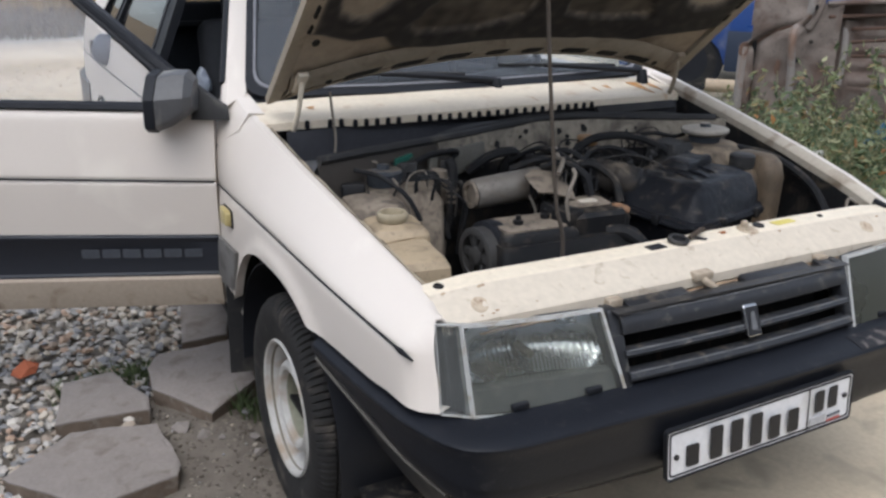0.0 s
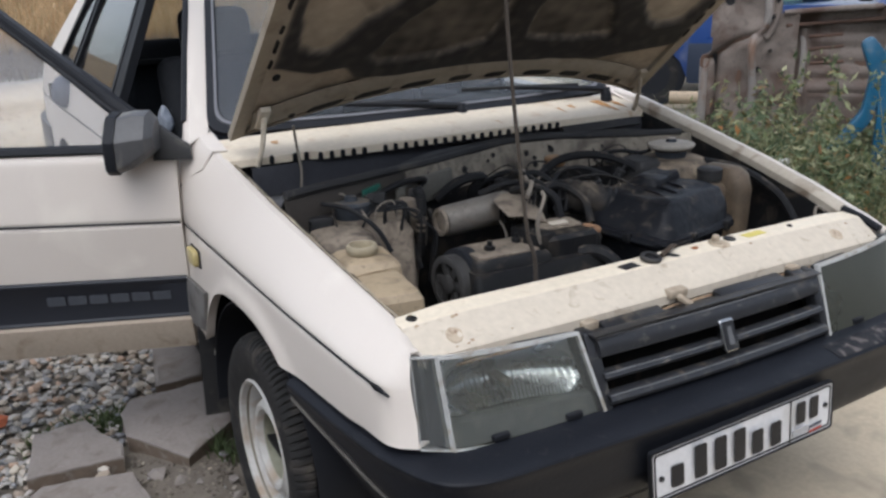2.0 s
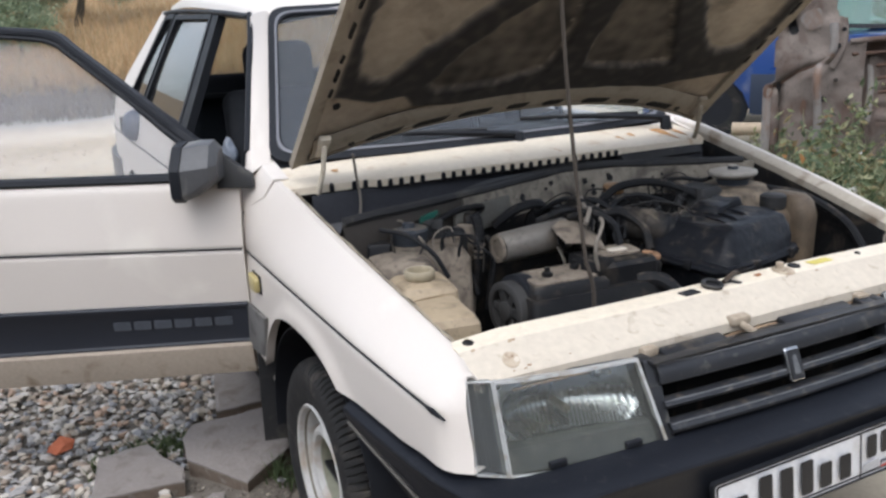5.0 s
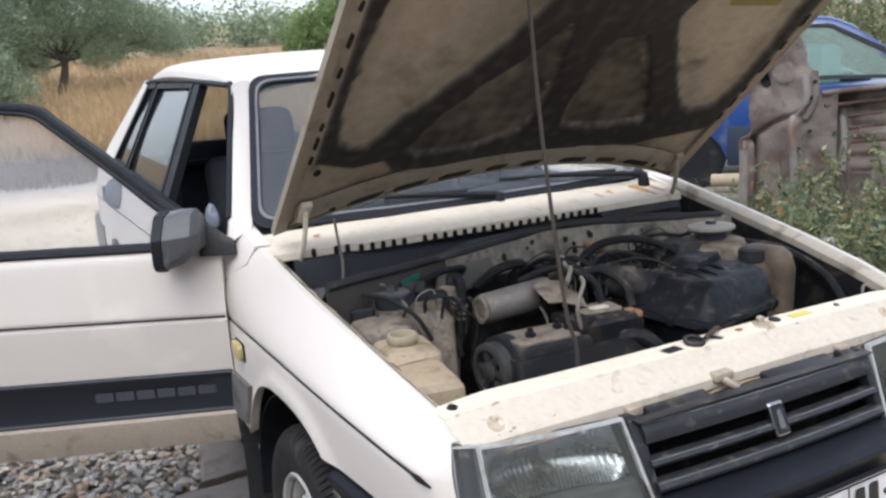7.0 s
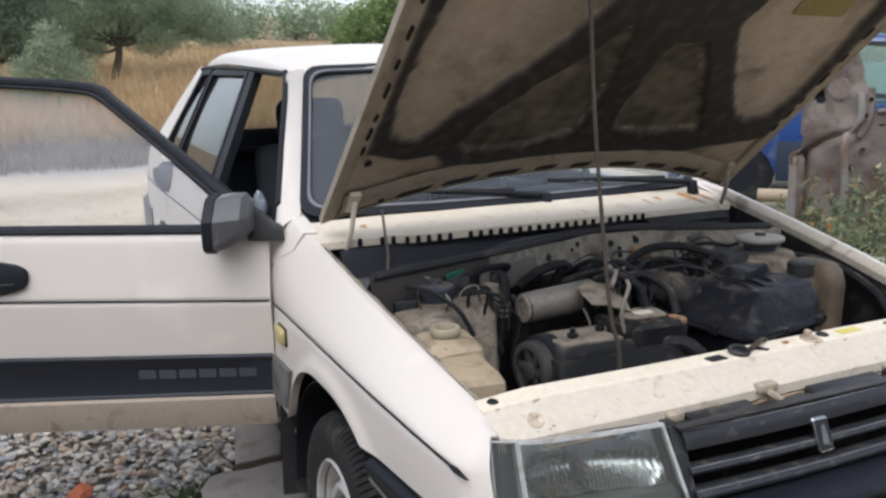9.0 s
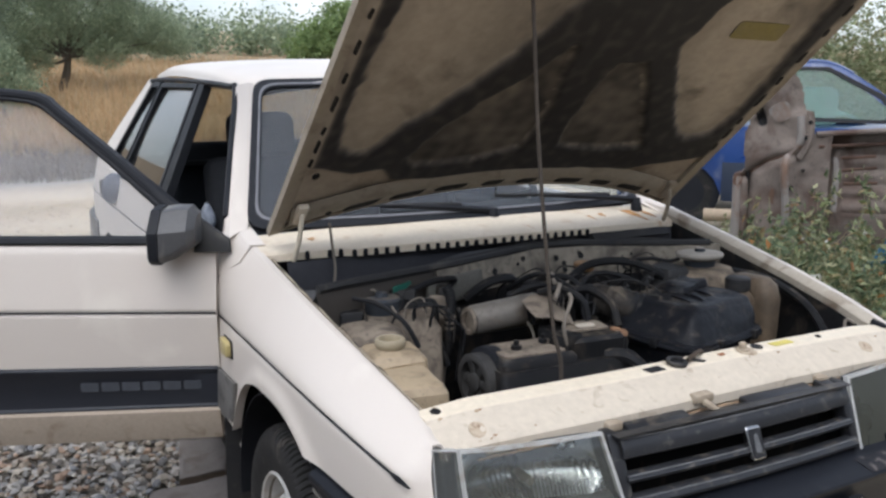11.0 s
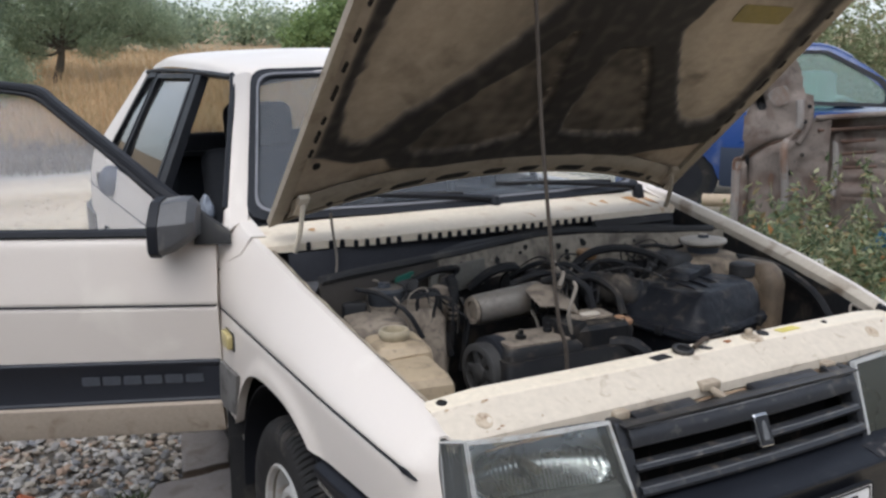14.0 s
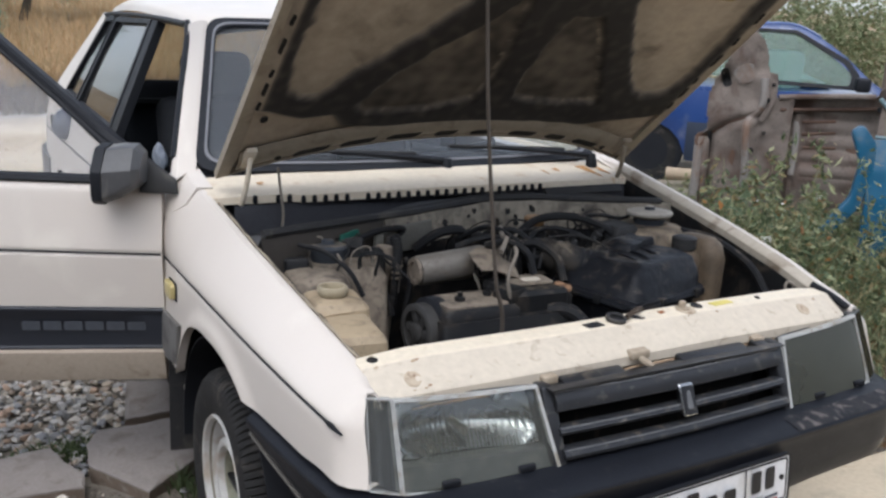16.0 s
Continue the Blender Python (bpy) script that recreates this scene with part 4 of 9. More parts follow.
for x0, y0, ln, wd in ((0.058, 0.405, 0.10, 0.016), (0.10, 0.40, 0.15, 0.010), (0.135, 0.395, 0.06, 0.012), (-0.36, 0.40, 0.05, 0.012), (-0.30, 0.41, 0.02, 0.02), (0.37, 0.40, 0.10, 0.014), (0.43, 0.40, 0.07, 0.020), (0.56, 0.40, 0.13, 0.022), (0.62, 0.40, 0.10, 0.016), (-0.56, 0.38, 0.025, 0.012)):
    bm = bm_new()
    prism(bm, rounded([(x0 - wd, y0), (x0 + wd, y0), (x0 + wd * 0.7, y0 - ln * 0.5), (x0 + wd * 0.2, y0 - ln), (x0 - wd * 0.4, y0 - ln * 0.7)], 0.01),
          lambda u, v, w: Vector((u, v, 0.9535 + (v - 0.34) * 0.12 - 0.018 * (u / 0.71) ** 2 + w)), 0.0012)
    part("rust_run", bm, RUNS, cowl, "orange rust run")
bm = bm_new()
sheet([[(u, y, z) for y, z in ((0.235, 0.918), (0.215, 0.898))] for u in np.linspace(0.30, 0.60, 6)], 0.012, bm)
part("cowl_rubber", bm, SEAL, cowl)

wscreen = part("windscreen", bm_new(), SEAL, car, "windscreen in a black rubber seal")


def on_ws(u, v, w=0.0):
    """u -1..1 across, v 0..1 up."""
    hw = 0.708 + (0.535 - 0.708) * v
    bow = 0.085 * (1 - u * u)
    return Vector((u * hw, 0.490 + 0.495 * v - bow * (1 - 0.25 * v) - w * 0.63, 0.962 + 0.398 * v + 0.010 * (1 - u * u) * v + w * 0.77))


bm = bm_new()
sheet([[on_ws(u, v) for u in np.linspace(-0.985, 0.985, 26)] for v in np.linspace(0.02, 0.98, 8)], 0.004, bm)
pane = part("pane", bm, WIND_GLASS, wscreen, "dusty windscreen glass")
dense = lambda c, k: [tuple(np.array(c[i]) + (np.array(c[(i + 1) % len(c)]) - np.array(c[i])) * t / k) for i in range(len(c)) for t in range(k)]
bm = bm_new()
ring_strip(bm, dense(rounded([(-1.0, -0.01), (1.0, -0.01), (1.0, 1.015), (-1.0, 1.015)], 0.10, 5), 4), dense(rounded([(-0.955, 0.05), (0.955, 0.05), (0.945, 0.955), (-0.945, 0.955)], 0.10, 5), 4), lambda u, v, w: on_ws(u, v, w - 0.004), 0.014)
part("screen_seal", bm, TRIM, wscreen, "black rubber seal")
bm = bm_new()
ring_strip(bm, dense(rounded([(-0.972, 0.028), (0.972, 0.028), (0.965, 0.978), (-0.965, 0.978)], 0.10, 5), 4), dense(rounded([(-0.962, 0.042), (0.962, 0.042), (0.955, 0.964), (-0.955, 0.964)], 0.10, 5), 4), lambda u, v, w: on_ws(u, v, w + 0.009), 0.004)
part("seal_insert", bm, mat("dull_seal_insert", (0.15, 0.15, 0.16), (0.10, 0.10, 0.105), scale=12, rough=0.4), wscreen, "dull grey seal insert")
for x0, x1, yb in ((0.045, -0.40, 0.0), (0.612, 0.10, 0.0)):
    w = part("wiper", bm_new(), TRIM, car, "black windscreen wiper lying on the glass")
    bm = bm_new()
    cyl(bm, (x0, 0.395, 0.940), (x0, 0.405, 0.990), 0.020, 0.016, 16, 0.004)
    tube(bm, [(x0, 0.405, 0.982), (x0 - 0.09, 0.415, 0.992), (x0 - 0.25, 0.44, 1.005), (x0 - 0.36, 0.455, 1.012)], lambda u: 0.011 - 0.004 * u, 16, 6)
    part("arm", bm, TRIM, w)
    bm = bm_new()
    tube(bm, [(x0 - 0.10, 0.425, 1.005), (x0 - 0.30, 0.447, 1.012), (x0 - 0.52, 0.475, 1.018)], 0.006, 16, 6)
    part("blade", bm, SEAL, w)

# roof
bm = bm_new()
ctrl = []
for y, z, hw in ((0.955, 1.356, 0.55), (1.02, 1.386, 0.565), (1.30, 1.417, 0.585), (1.70, 1.432, 0.59), (2.10, 1.430, 0.585), (2.42, 1.406, 0.57)):
    ctrl.append([(-hw - 0.012, y, z - 0.055), (-hw + 0.005, y, z - 0.022), (-hw * 0.88, y, z - 0.002), (-hw * 0.5, y - 0.03 * (y < 1), z + 0.014), (0, y - 0.045 * (y < 1.1), z + 0.022), (hw * 0.5, y - 0.03 * (y < 1), z + 0.014), (hw * 0.88, y, z - 0.002), (hw - 0.005, y, z - 0.022), (hw + 0.012, y, z - 0.055)])
sheet(surf(ctrl, 30, 40), 0.004, bm)
part("roof", bm, PAINT, car, "cream-white roof")
bm = bm_new()
ctrl = []
for y, z, hw in ((0.99, 1.352, 0.53), (1.30, 1.372, 0.55), (1.90, 1.378, 0.55), (2.30, 1.358, 0.54)):
    ctrl.append([(-hw, y, z - 0.03), (-hw * 0.5, y, z), (hw * 0.5, y, z), (hw, y, z - 0.03)])
sheet(surf(ctrl, 8, 8), 0.006, bm)
part("headliner", bm, mat("grey_headliner", (0.30, 0.28, 0.26), rough=0.9), car)


def side(y, z, o=0.0):
    """The body side at a height: leaning glass above the belt, bulging below; o outward, for the right side."""
    if z > 0.925:
        x = 0.778 - (z - 0.925) * 0.402
    else:
        x = 0.778 + 0.028 * math.sin(min(1.0, (0.925 - z) / 0.2) * math.pi / 2) - (max(0.0, 0.60 - z) ** 2) * 0.35
    x += 0.022 * max(0.0, min(1.0, y - 1.5)) * (1 - 0.8 * max(0.0, min(1.0, (z - 0.925) / 0.44)))
    if y > 2.9:
        x -= 0.10 * ((y - 2.9) / 0.55) ** 2.2
    return Vector((-x - o, y, z))


def two_sides(name, make, material, label=""):
    """The same part for the right and the left of the body."""
    obs = []
    for s in (1, -1):
        bm = bm_new()
        make(bm, lambda y, z, o=0.0: Vector((side(y, z, o).x * s, y, z)))
        obs.append(part(name, bm, material, car, label))
    return obs


def a_pillar(bm, f):
    rows = []
    for k in np.linspace(0, 1, 12):
        y, z = 0.462 + (0.905 - 0.462) * k, 0.925 + (1.345 - 0.925) * k
        o = f(y, z)
        s = -1 if o.x < 0 else 1
        w = on_ws(-1.0 if s < 0 else 1.0, k, 0.002)
        rows.append([o + Vector((s * -0.006, 0.045, -0.02)), o, o.lerp(w, 0.35) + Vector((s * 0.010, -0.004, 0.006)), o.lerp(w, 0.7) + Vector((s * 0.006, 0, 0.006)), w, w + Vector((s * -0.01, 0.02, -0.02))])
    sheet(rows, 0.004, bm)


two_sides("pillar", a_pillar, PAINT, "cream-white windscreen pillar")


def cowl_side(bm, f):
    """Rounded corner that covers the fender's end and rises to the pillar's foot."""
    s = -1 if f(0.5, 0.9).x < 0 else 1
    rows = []
    for y in (0.372, 0.395, 0.42, 0.45, 0.48, 0.515, 0.545):
        a = (y - 0.372) / 0.143
        lift, reach = 0.0045 + 0.034 * a ** 1.7, 0.20 + 0.42 * min(1.0, a)
        row = [(s * 0.690, y, 0.940 + 0.030 * a)]
        for k in np.linspace(0.0, reach, 7):
            e = 1.45 + 2.4 * max(0.0, (min(y, 0.47) - 0.22) / 0.25) ** 1.5
            row.append((s * (0.728 + 0.067 * (1 - (1 - k) ** e) + 0.003), y, 0.938 - 0.204 * k + lift * (1 - 0.5 * k / reach)))
        rows.append(row)
    sheet(rows, 0.004, bm)


two_sides("cowl_corner", cowl_side, PAINT)


def drip_rail(bm, f):
    pts = [f(y, z, 0.004) for y, z in ((0.535, 0.996), (0.70, 1.150), (0.905, 1.338), (1.0, 1.352), (1.5, 1.362), (2.1, 1.362), (2.36, 1.352))]
    tube(bm, pts, 0.009, 60, 8)


two_sides("roof_gutter", drip_rail, TRIM, "black roof gutter trim")


def b_pillar(bm, f):
    sheet([[f(y0 + (y1 - y0) * k, z, 0.002) for k in (0, 0.3, 0.7, 1)] for y0, y1, z in ((1.35, 1.46, 1.352), (1.35, 1.465, 1.15), (1.345, 1.475, 0.93), (1.345, 1.475, 0.90))], 0.03, bm)


two_sides("door_pillar", b_pillar, TRIM, "black door pillar")


def c_pillar(bm, f):
    rows = []
    for k in np.linspace(0, 1, 8):
        z = 1.362 - (1.362 - 0.93) * k
        y0, y1 = 2.34 + 0.34 * k, 2.50 + 0.62 * k
        rows.append([f(y0, z, 0.003), f((y0 + y1) / 2, z, 0.006), f(y1, z, -0.008), f(y1 + 0.02, z, -0.06), f(y1 + 0.03, z, -0.14)])
    sheet(rows, 0.004, bm)


two_sides("pillar", c_pillar, PAINT, "cream-white rear pillar")


def rear_door(bm, f):
    rows = []
    for y in np.linspace(1.475, 2.36, 30):
        zs = np.linspace(0.925, 0.36, 22)
        row = []
        for z in zs:
            dip = 0.005 * math.exp(-((z - 0.787) / 0.006) ** 2)
            row.append(f(y, z, -dip))
        rows.append(row)
    sheet(rows, 0.004, bm)


two_sides("rear_door", rear_door, PAINT, "closed cream-white rear door")


def quarter(bm, f):
    rows = []
    for y in np.linspace(2.366, 3.36, 46):
        bz = max(0.40, 0.28 + 0.36 * math.sqrt(max(0.0, 1 - ((y - 2.46) / 0.37) ** 2))) if y < 2.83 else 0.44
        top = 0.955 if y > 2.6 else 0.93
        row = []
        for k in np.linspace(0, 1, 22):
            z = top + (bz - top) * k
            dip = 0.005 * math.exp(-((z - 0.787) / 0.008) ** 2)
            row.append(f(y, z, -dip))
        inn = row[0] * 1.0
        s = -1 if inn.x < 0 else 1
        row = [Vector((inn.x - s * 0.10, y, top + 0.022)), Vector((inn.x - s * 0.03, y, top + 0.014))] + row
        rows.append(row)
    sheet(rows, 0.004, bm)


rear_fenders = two_sides("rear_fender", quarter, PAINT, "cream-white rear fender")
for a, b in ((1.48, 2.355), (2.365, 3.20)):
    bm = bm_new()
    tube(bm, [side(y, 0.787, 0.001) for y in np.linspace(a, b, 12)], 0.0026, 24, 6)
    part("crease_moulding", bm, TRIM, rear_fenders[0])
bm = bm_new()
c0 = side(2.30, 0.872, 0.004)
lathe(bm, [(0.070, -0.01), (0.070, 0.014), (0.065, 0.030), (0.053, 0.045), (0.034, 0.055), (0.001, 0.059)], c0, (-1, -0.02, 0.2), 32)
cap = part("fuel_cap", bm, FUEL, rear_fenders[0], "round dark fuel filler cap")
bm = bm_new()
box(bm, c0 + Vector((-0.058, 0, 0.010)), (0.014, 0.018, 0.070), bevel=0.006)
part("cap_grip", bm, SEAL, cap)
# boot, rear window, rear bumper and lamps
bm = bm_new()
sheet([[(x, y, z - 0.012 * (x / 0.7) ** 2) for x in np.linspace(-0.67, 0.67, 14)] for y, z in ((2.85, 0.975), (3.0, 0.990), (3.3, 0.985), (3.37, 0.965), (3.39, 0.92), (3.41, 0.70), (3.41, 0.50))], 0.004, bm)
part("boot_lid", bm, PAINT, car, "cream-white boot lid")
bm = bm_new()
sheet([[(x * (1 + 0.16 * k), 2.35 + 0.52 * k + 0.03 * (x / 0.5) ** 2 * -1, 1.372 - 0.40 * k) for x in np.linspace(-0.53, 0.53, 14)] for k in np.linspace(0.04, 0.97, 6)], 0.004, bm)
part("rear_window", bm, CLEAR_GLASS, car, "clear rear window")
bm = bm_new()
path = spline([(-0.80, 2.86, 0), (-0.80, 3.15, 0), (-0.77, 3.34, 0), (-0.62, 3.44, 0), (0, 3.47, 0), (0.62, 3.44, 0), (0.77, 3.34, 0), (0.80, 3.15, 0), (0.80, 2.86, 0)], 50)
rows = []
for i, c in enumerate(path):
    d = path[min(i + 1, 49)] - path[max(i - 1, 0)]
    nrm = np.array([-d[1], d[0], 0]) / np.linalg.norm(d)
    rows.append([tuple(c + nrm * o + np.array([0, 0, z])) for o, z in ((-0.04, 0.665), (0.0, 0.670), (0.035, 0.635), (0.035, 0.49), (0.01, 0.38), (-0.03, 0.37))])
sheet(rows, 0.006, bm)
part("rear_bumper", bm, PLASTIC, car, "black plastic rear bumper")
for s in (-1, 1):
    bm = bm_new()
    prism(bm, rounded([(3.28, 0.66), (3.40, 0.66), (3.40, 0.86), (3.28, 0.86)], 0.02), lambda u, v, w: Vector((s * (0.70 + w - (u - 3.28) * 0.4), u, v)), 0.04, 0.006)
    part("tail_lamp", bm, RED_INK, car, "red tail lamp")
# rear side glass with black frames
GLASS_REAR = [(1.485, 0.965), (2.195, 0.985), (2.075, 1.330), (1.475, 1.338)]
GLASS_QUARTER = [(2.27, 0.995), (2.57, 1.005), (2.30, 1.325), (2.15, 1.335)]


def rear_frames(bm, f):
    for g, m_ in ((GLASS_REAR, 0.022), (GLASS_QUARTER, 0.016)):
        c = np.mean(np.array(g), axis=0)
        big = [tuple(np.array(p) + (np.array(p) - c) / np.linalg.norm(np.array(p) - c) * m_ * 1.6) for p in g]
        ring_strip(bm, dense(big, 8), dense(g, 8), lambda u, v, w: f(u, v, w - 0.012), 0.018)


two_sides("window_frame", rear_frames, TRIM, "black rear window frames")
for g in (GLASS_REAR, GLASS_QUARTER):
    def rear_pane(bm, f, g=g):
        a, b, c, d = (np.array(p) for p in g)
        sheet([[f(*((a + (b - a) * i / 6) * (1 - j / 8) + (d + (c - d) * i / 6) * (j / 8)), -0.012 + 0.006 * math.sin(math.pi * j / 8)) for i in range(7)] for j in range(9)], 0.004, bm)
    two_sides("side_pane", rear_pane, REAR_GLASS, "dark reflective side glass")


# sills, floor, left front door
def sill(bm, f):
    sheet([[f(y, z, o) for z, o in ((0.40, -0.03), (0.36, -0.018), (0.30, -0.02), (0.25, -0.05), (0.24, -0.12))] for y in np.linspace(0.42, 2.10, 10)], 0.004, bm)


two_sides("sill", sill, PAINT)
bm = bm_new()
sheet([[(x, y, 0.24 + 0.02 * math.sin(y * 8)) for x in np.linspace(-0.74, 0.74, 6)] for y in np.linspace(-0.45, 3.35, 12)], 0.01, bm)
part("floor_pan", bm, OILY, car)
bm = bm_new()
sheet([[Vector((-side(y, z).x, y, z)) for z in np.linspace(0.925, 0.36, 12)] for y in np.linspace(0.475, 1.47, 16)], 0.04, bm)
part("front_door", bm, PAINT, car, "closed cream-white front door")
bm = bm_new()
sheet([[Vector((-side(y0 + (1.27 - y0) * k, z).x - 0.004, y0 + (1.27 - y0) * k, z)) for k in (0, 0.5, 1)] for y0, z in ((0.53, 0.95), (0.72, 1.14), (0.91, 1.33))], 0.004, bm)
part("side_pane", bm, CLEAR_GLASS, car, "clear front side glass")

# ---- cabin ----
cabin = part("dashboard", bm_new(), CABIN, car, "black dashboard")
bm = bm_new()
ctrl = [[(x, y, z + 0.02 * math.sin(x * 5)) for y, z in ((0.47, 0.92), (0.62, 0.955), (0.74, 0.93), (0.80, 0.85), (0.76, 0.66))] for x in (-0.68, -0.3, 0, 0.3, 0.68)]
sheet(surf(ctrl, 16, 16), 0.02, bm)
part("dash_top", bm, CABIN, cabin)
bm = bm_new()
pts = [(0.36 + 0.185 * math.cos(k), 0.92 + 0.06 * math.sin(k), 0.95 + 0.175 * math.sin(k)) for k in np.linspace(0, 2 * math.pi, 30)]
tube(bm, pts, 0.014, 60, 8)
tube(bm, [(0.19, 0.92, 0.95), (0.36, 0.91, 0.93), (0.53, 0.92, 0.95)], 0.016, 10, 8)
tube(bm, [(0.36, 0.91, 0.93), (0.36, 0.75, 0.86)], 0.03, 2, 10)
part("steering_wheel", bm, CABIN, car, "black steering wheel")


def seat(x, y, rear=False):
    st = part("rear_seat" if rear else "front_seat", bm_new(), SEAT, car, "grey cloth car seat with headrest")
    w = 1.2 if rear else 0.48
    bm = bm_new()
    box(bm, (x, y - 0.05, 0.52), (w, 0.50, 0.15), Matrix.Rotation(radians(8), 3, "X"), 0.05, 3)
    part("seat_cushion", bm, SEAT, st)
    bm = bm_new()
    box(bm, (x, y + 0.27, 0.80), (w * 0.98, 0.13, 0.56), Matrix.Rotation(radians(-14), 3, "X"), 0.05, 3)
    part("seat_back", bm, SEAT, st)
    for hx in (() if rear else (x,)):
        bm = bm_new()
        box(bm, (hx, y + 0.36, 1.15), (0.27, 0.10, 0.19), Matrix.Rotation(radians(-8), 3, "X"), 0.045, 3)
        for s in (-0.05, 0.05):
            cyl(bm, (hx + s, y + 0.335, 1.02), (hx + s, y + 0.35, 1.10), 0.007, seg=8)
        part("headrest", bm, SEAT, st)


seat(-0.36, 1.15)
seat(0.36, 1.15)
seat(0.0, 1.95, True)
bm = bm_new()
sheet([[(x, y, z) for y, z in ((2.15, 1.0), (2.5, 0.985), (2.82, 0.975))] for x in (-0.62, 0, 0.62)], 0.02, bm)
part("parcel_shelf", bm, CABIN, car)
for s in (-1, 1):
    bm = bm_new()
    sheet([[(s * 0.73, y, z) for z in (0.90, 0.6, 0.36)] for y in (1.5, 2.4, 3.3)], 0.01, bm)
    part("inner_trim", bm, CABIN, car)

bm = bm_new()
bmesh.ops.create_icosphere(bm, subdivisions=3, radius=0.044)
for v in bm.verts:
    v.co *= 1 + 0.35 * noise.noise(v.co * 24) + 0.15 * noise.noise(v.co * 60)
    v.co = Vector((v.co.x * 0.55, v.co.y * 0.8, v.co.z * 1.1)) + Vector((-0.612, 1.36, 0.868))
part("crumpled_bag", bm, mat("pale_plastic_bag", (0.30, 0.33, 0.38), (0.12, 0.13, 0.16), scale=24, rough=0.35), car, "pale crumpled bag on the seat", 30)

# ---- the open front door ----
DS, DN = Vector((-0.903, 0.43, 0)), Vector((-0.43, -0.903, 0))


def on_door(s, z, o=0.0):
    lean = 0.38 * max(0.0, z - 0.925) + 0.10 * max(0.0, min(z, 0.925) - 0.745) + 0.11 * max(0.0, 0.745 - z)
    wedge = s * float(np.interp(z, (0.365, 0.455, 0.589, 0.745), (-0.036, -0.034, -0.014, 0.0)))
    return Vector((-0.81, 0.45, z + wedge)) + DS * s + DN * (o - lean)


door = part("front_door", bm_new(), PAINT, car, "open cream-white front door with a dark lower moulding and black window frame")
bm = bm_new()
ZS = list(np.linspace(0.470, 0.73, 14)) + [0.738, 0.742, 0.745, 0.748, 0.752, 0.76] + list(np.linspace(0.78, 0.905, 8)) + [0.915, 0.924, 0.932]
rows = []
for s in np.linspace(0.0, 1.06, 30):
    row = []
    for z in ZS:
        o = 0.006 * math.sin((z - 0.36) / 0.56 * math.pi) - 0.0055 * math.exp(-((z - 0.745) / 0.0045) ** 2)
        o -= 0.055 * max(0.0, (0.47 - z) / 0.105) ** 2 * 0.25
        o -= 0.009 * max(0.0, (z - 0.905) / 0.027) ** 2
        row.append(on_door(s, z, o))
    rows.append(row)
sheet(rows, 0.035, bm)
part("door_skin", bm, PAINT, door)
# tan from dust and from the ground's reflection, both put into the colour
bm = bm_new()
sheet([[on_door(s, z, 0.006 * math.sin((z - 0.36) / 0.56 * math.pi) - 0.01375 * max(0.0, (0.47 - z) / 0.105) ** 2) for z in np.linspace(0.387, 0.470, 6)] for s in np.linspace(0.0, 1.06, 30)], 0.035, bm)
part("door_lower", bm, mat("dusty_ground_tint_paint", (0.335, 0.28, 0.22), (0.26, 0.215, 0.168), scale=5, rough=0.6, bump=0.04, grime=(0.17, 0.125, 0.085), amount=0.22, grime_scale=14), door, "lower door skin, dust and ground reflection put into its colour")
bm = bm_new()
tube(bm, [on_door(s, 0.7465, 0.0045) for s in np.linspace(0.004, 1.05, 8)], 0.0024, 12, 6)
part("crease_moulding", bm, TRIM, door)
bm = bm_new()
rows = [[on_door(s, z, o) for z, o in ((0.452, 0.001), (0.454, 0.014), (0.458, 0.019), (0.473, 0.0185), (0.478, 0.013), (0.481, 0.0125), (0.571, 0.0125), (0.575, 0.016), (0.584, 0.0165), (0.588, 0.013), (0.590, 0.002))] for s in np.linspace(0.004, 1.055, 24)]
sheet(rows, 0.003, bm)
band = part("door_moulding", bm, STRIP, door, "dark side moulding with grey marks")
for i in range(6):
    u = 0.053 + i * 0.057
    bm = bm_new()
    prism(bm, rounded([(u, 0.523), (u + 0.049, 0.523), (u + 0.049, 0.549), (u, 0.549)], 0.005), lambda a, b, c: on_door(a, b, 0.0138 + c), 0.0012)
    part("moulding_mark", bm, LETTER, band)
bm = bm_new()
rows = [[on_door(s, z, o) for z, o in ((0.928, -0.02), (0.931, -0.002), (0.937, 0.005), (0.949, 0.004), (0.954, -0.012))] for s in np.linspace(-0.03, 1.06, 12)]
sheet(rows, 0.006, bm)
part("belt_seal", bm, TRIM, door, "black belt seal")
FRAME_OUT = [(-0.03, 0.945), (0.098, 1.030), (0.28, 1.168), (0.44, 1.290), (0.49, 1.328), (0.56, 1.341), (0.70, 1.352), (0.96, 1.365), (1.06, 1.362)]
FRAME_IN = [(0.03, 0.945), (0.145, 1.014), (0.303, 1.144), (0.455, 1.262), (0.505, 1.296), (0.565, 1.309), (0.70, 1.320), (0.96, 1.332), (1.03, 1.330)]
fo, fi = spline([(a, b, 0) for a, b in FRAME_OUT], 40), spline([(a, b, 0) for a, b in FRAME_IN], 40)
bm = bm_new()
rows = []
for a, b in zip(fo, fi):
    c = (a + b) / 2
    rows.append([on_door(a[0], a[1], -0.030), on_door(a[0], a[1], 0.004), on_door(*(a * 0.8 + b * 0.2)[:2], 0.010), on_door(*c[:2], 0.008), on_door(*(a * 0.45 + b * 0.55)[:2], 0.003), on_door(*(a * 0.2 + b * 0.8)[:2], 0.006), on_door(b[0], b[1], 0.0), on_door(b[0], b[1], -0.030)])
sheet(rows, 0.004, bm)
sheet([[on_door(s, z, 0.004) for s in (1.03, 1.06)] for z in (0.94, 1.15, 1.36)], 0.03, bm)
part("window_frame", bm, TRIM, door, "black window frame")
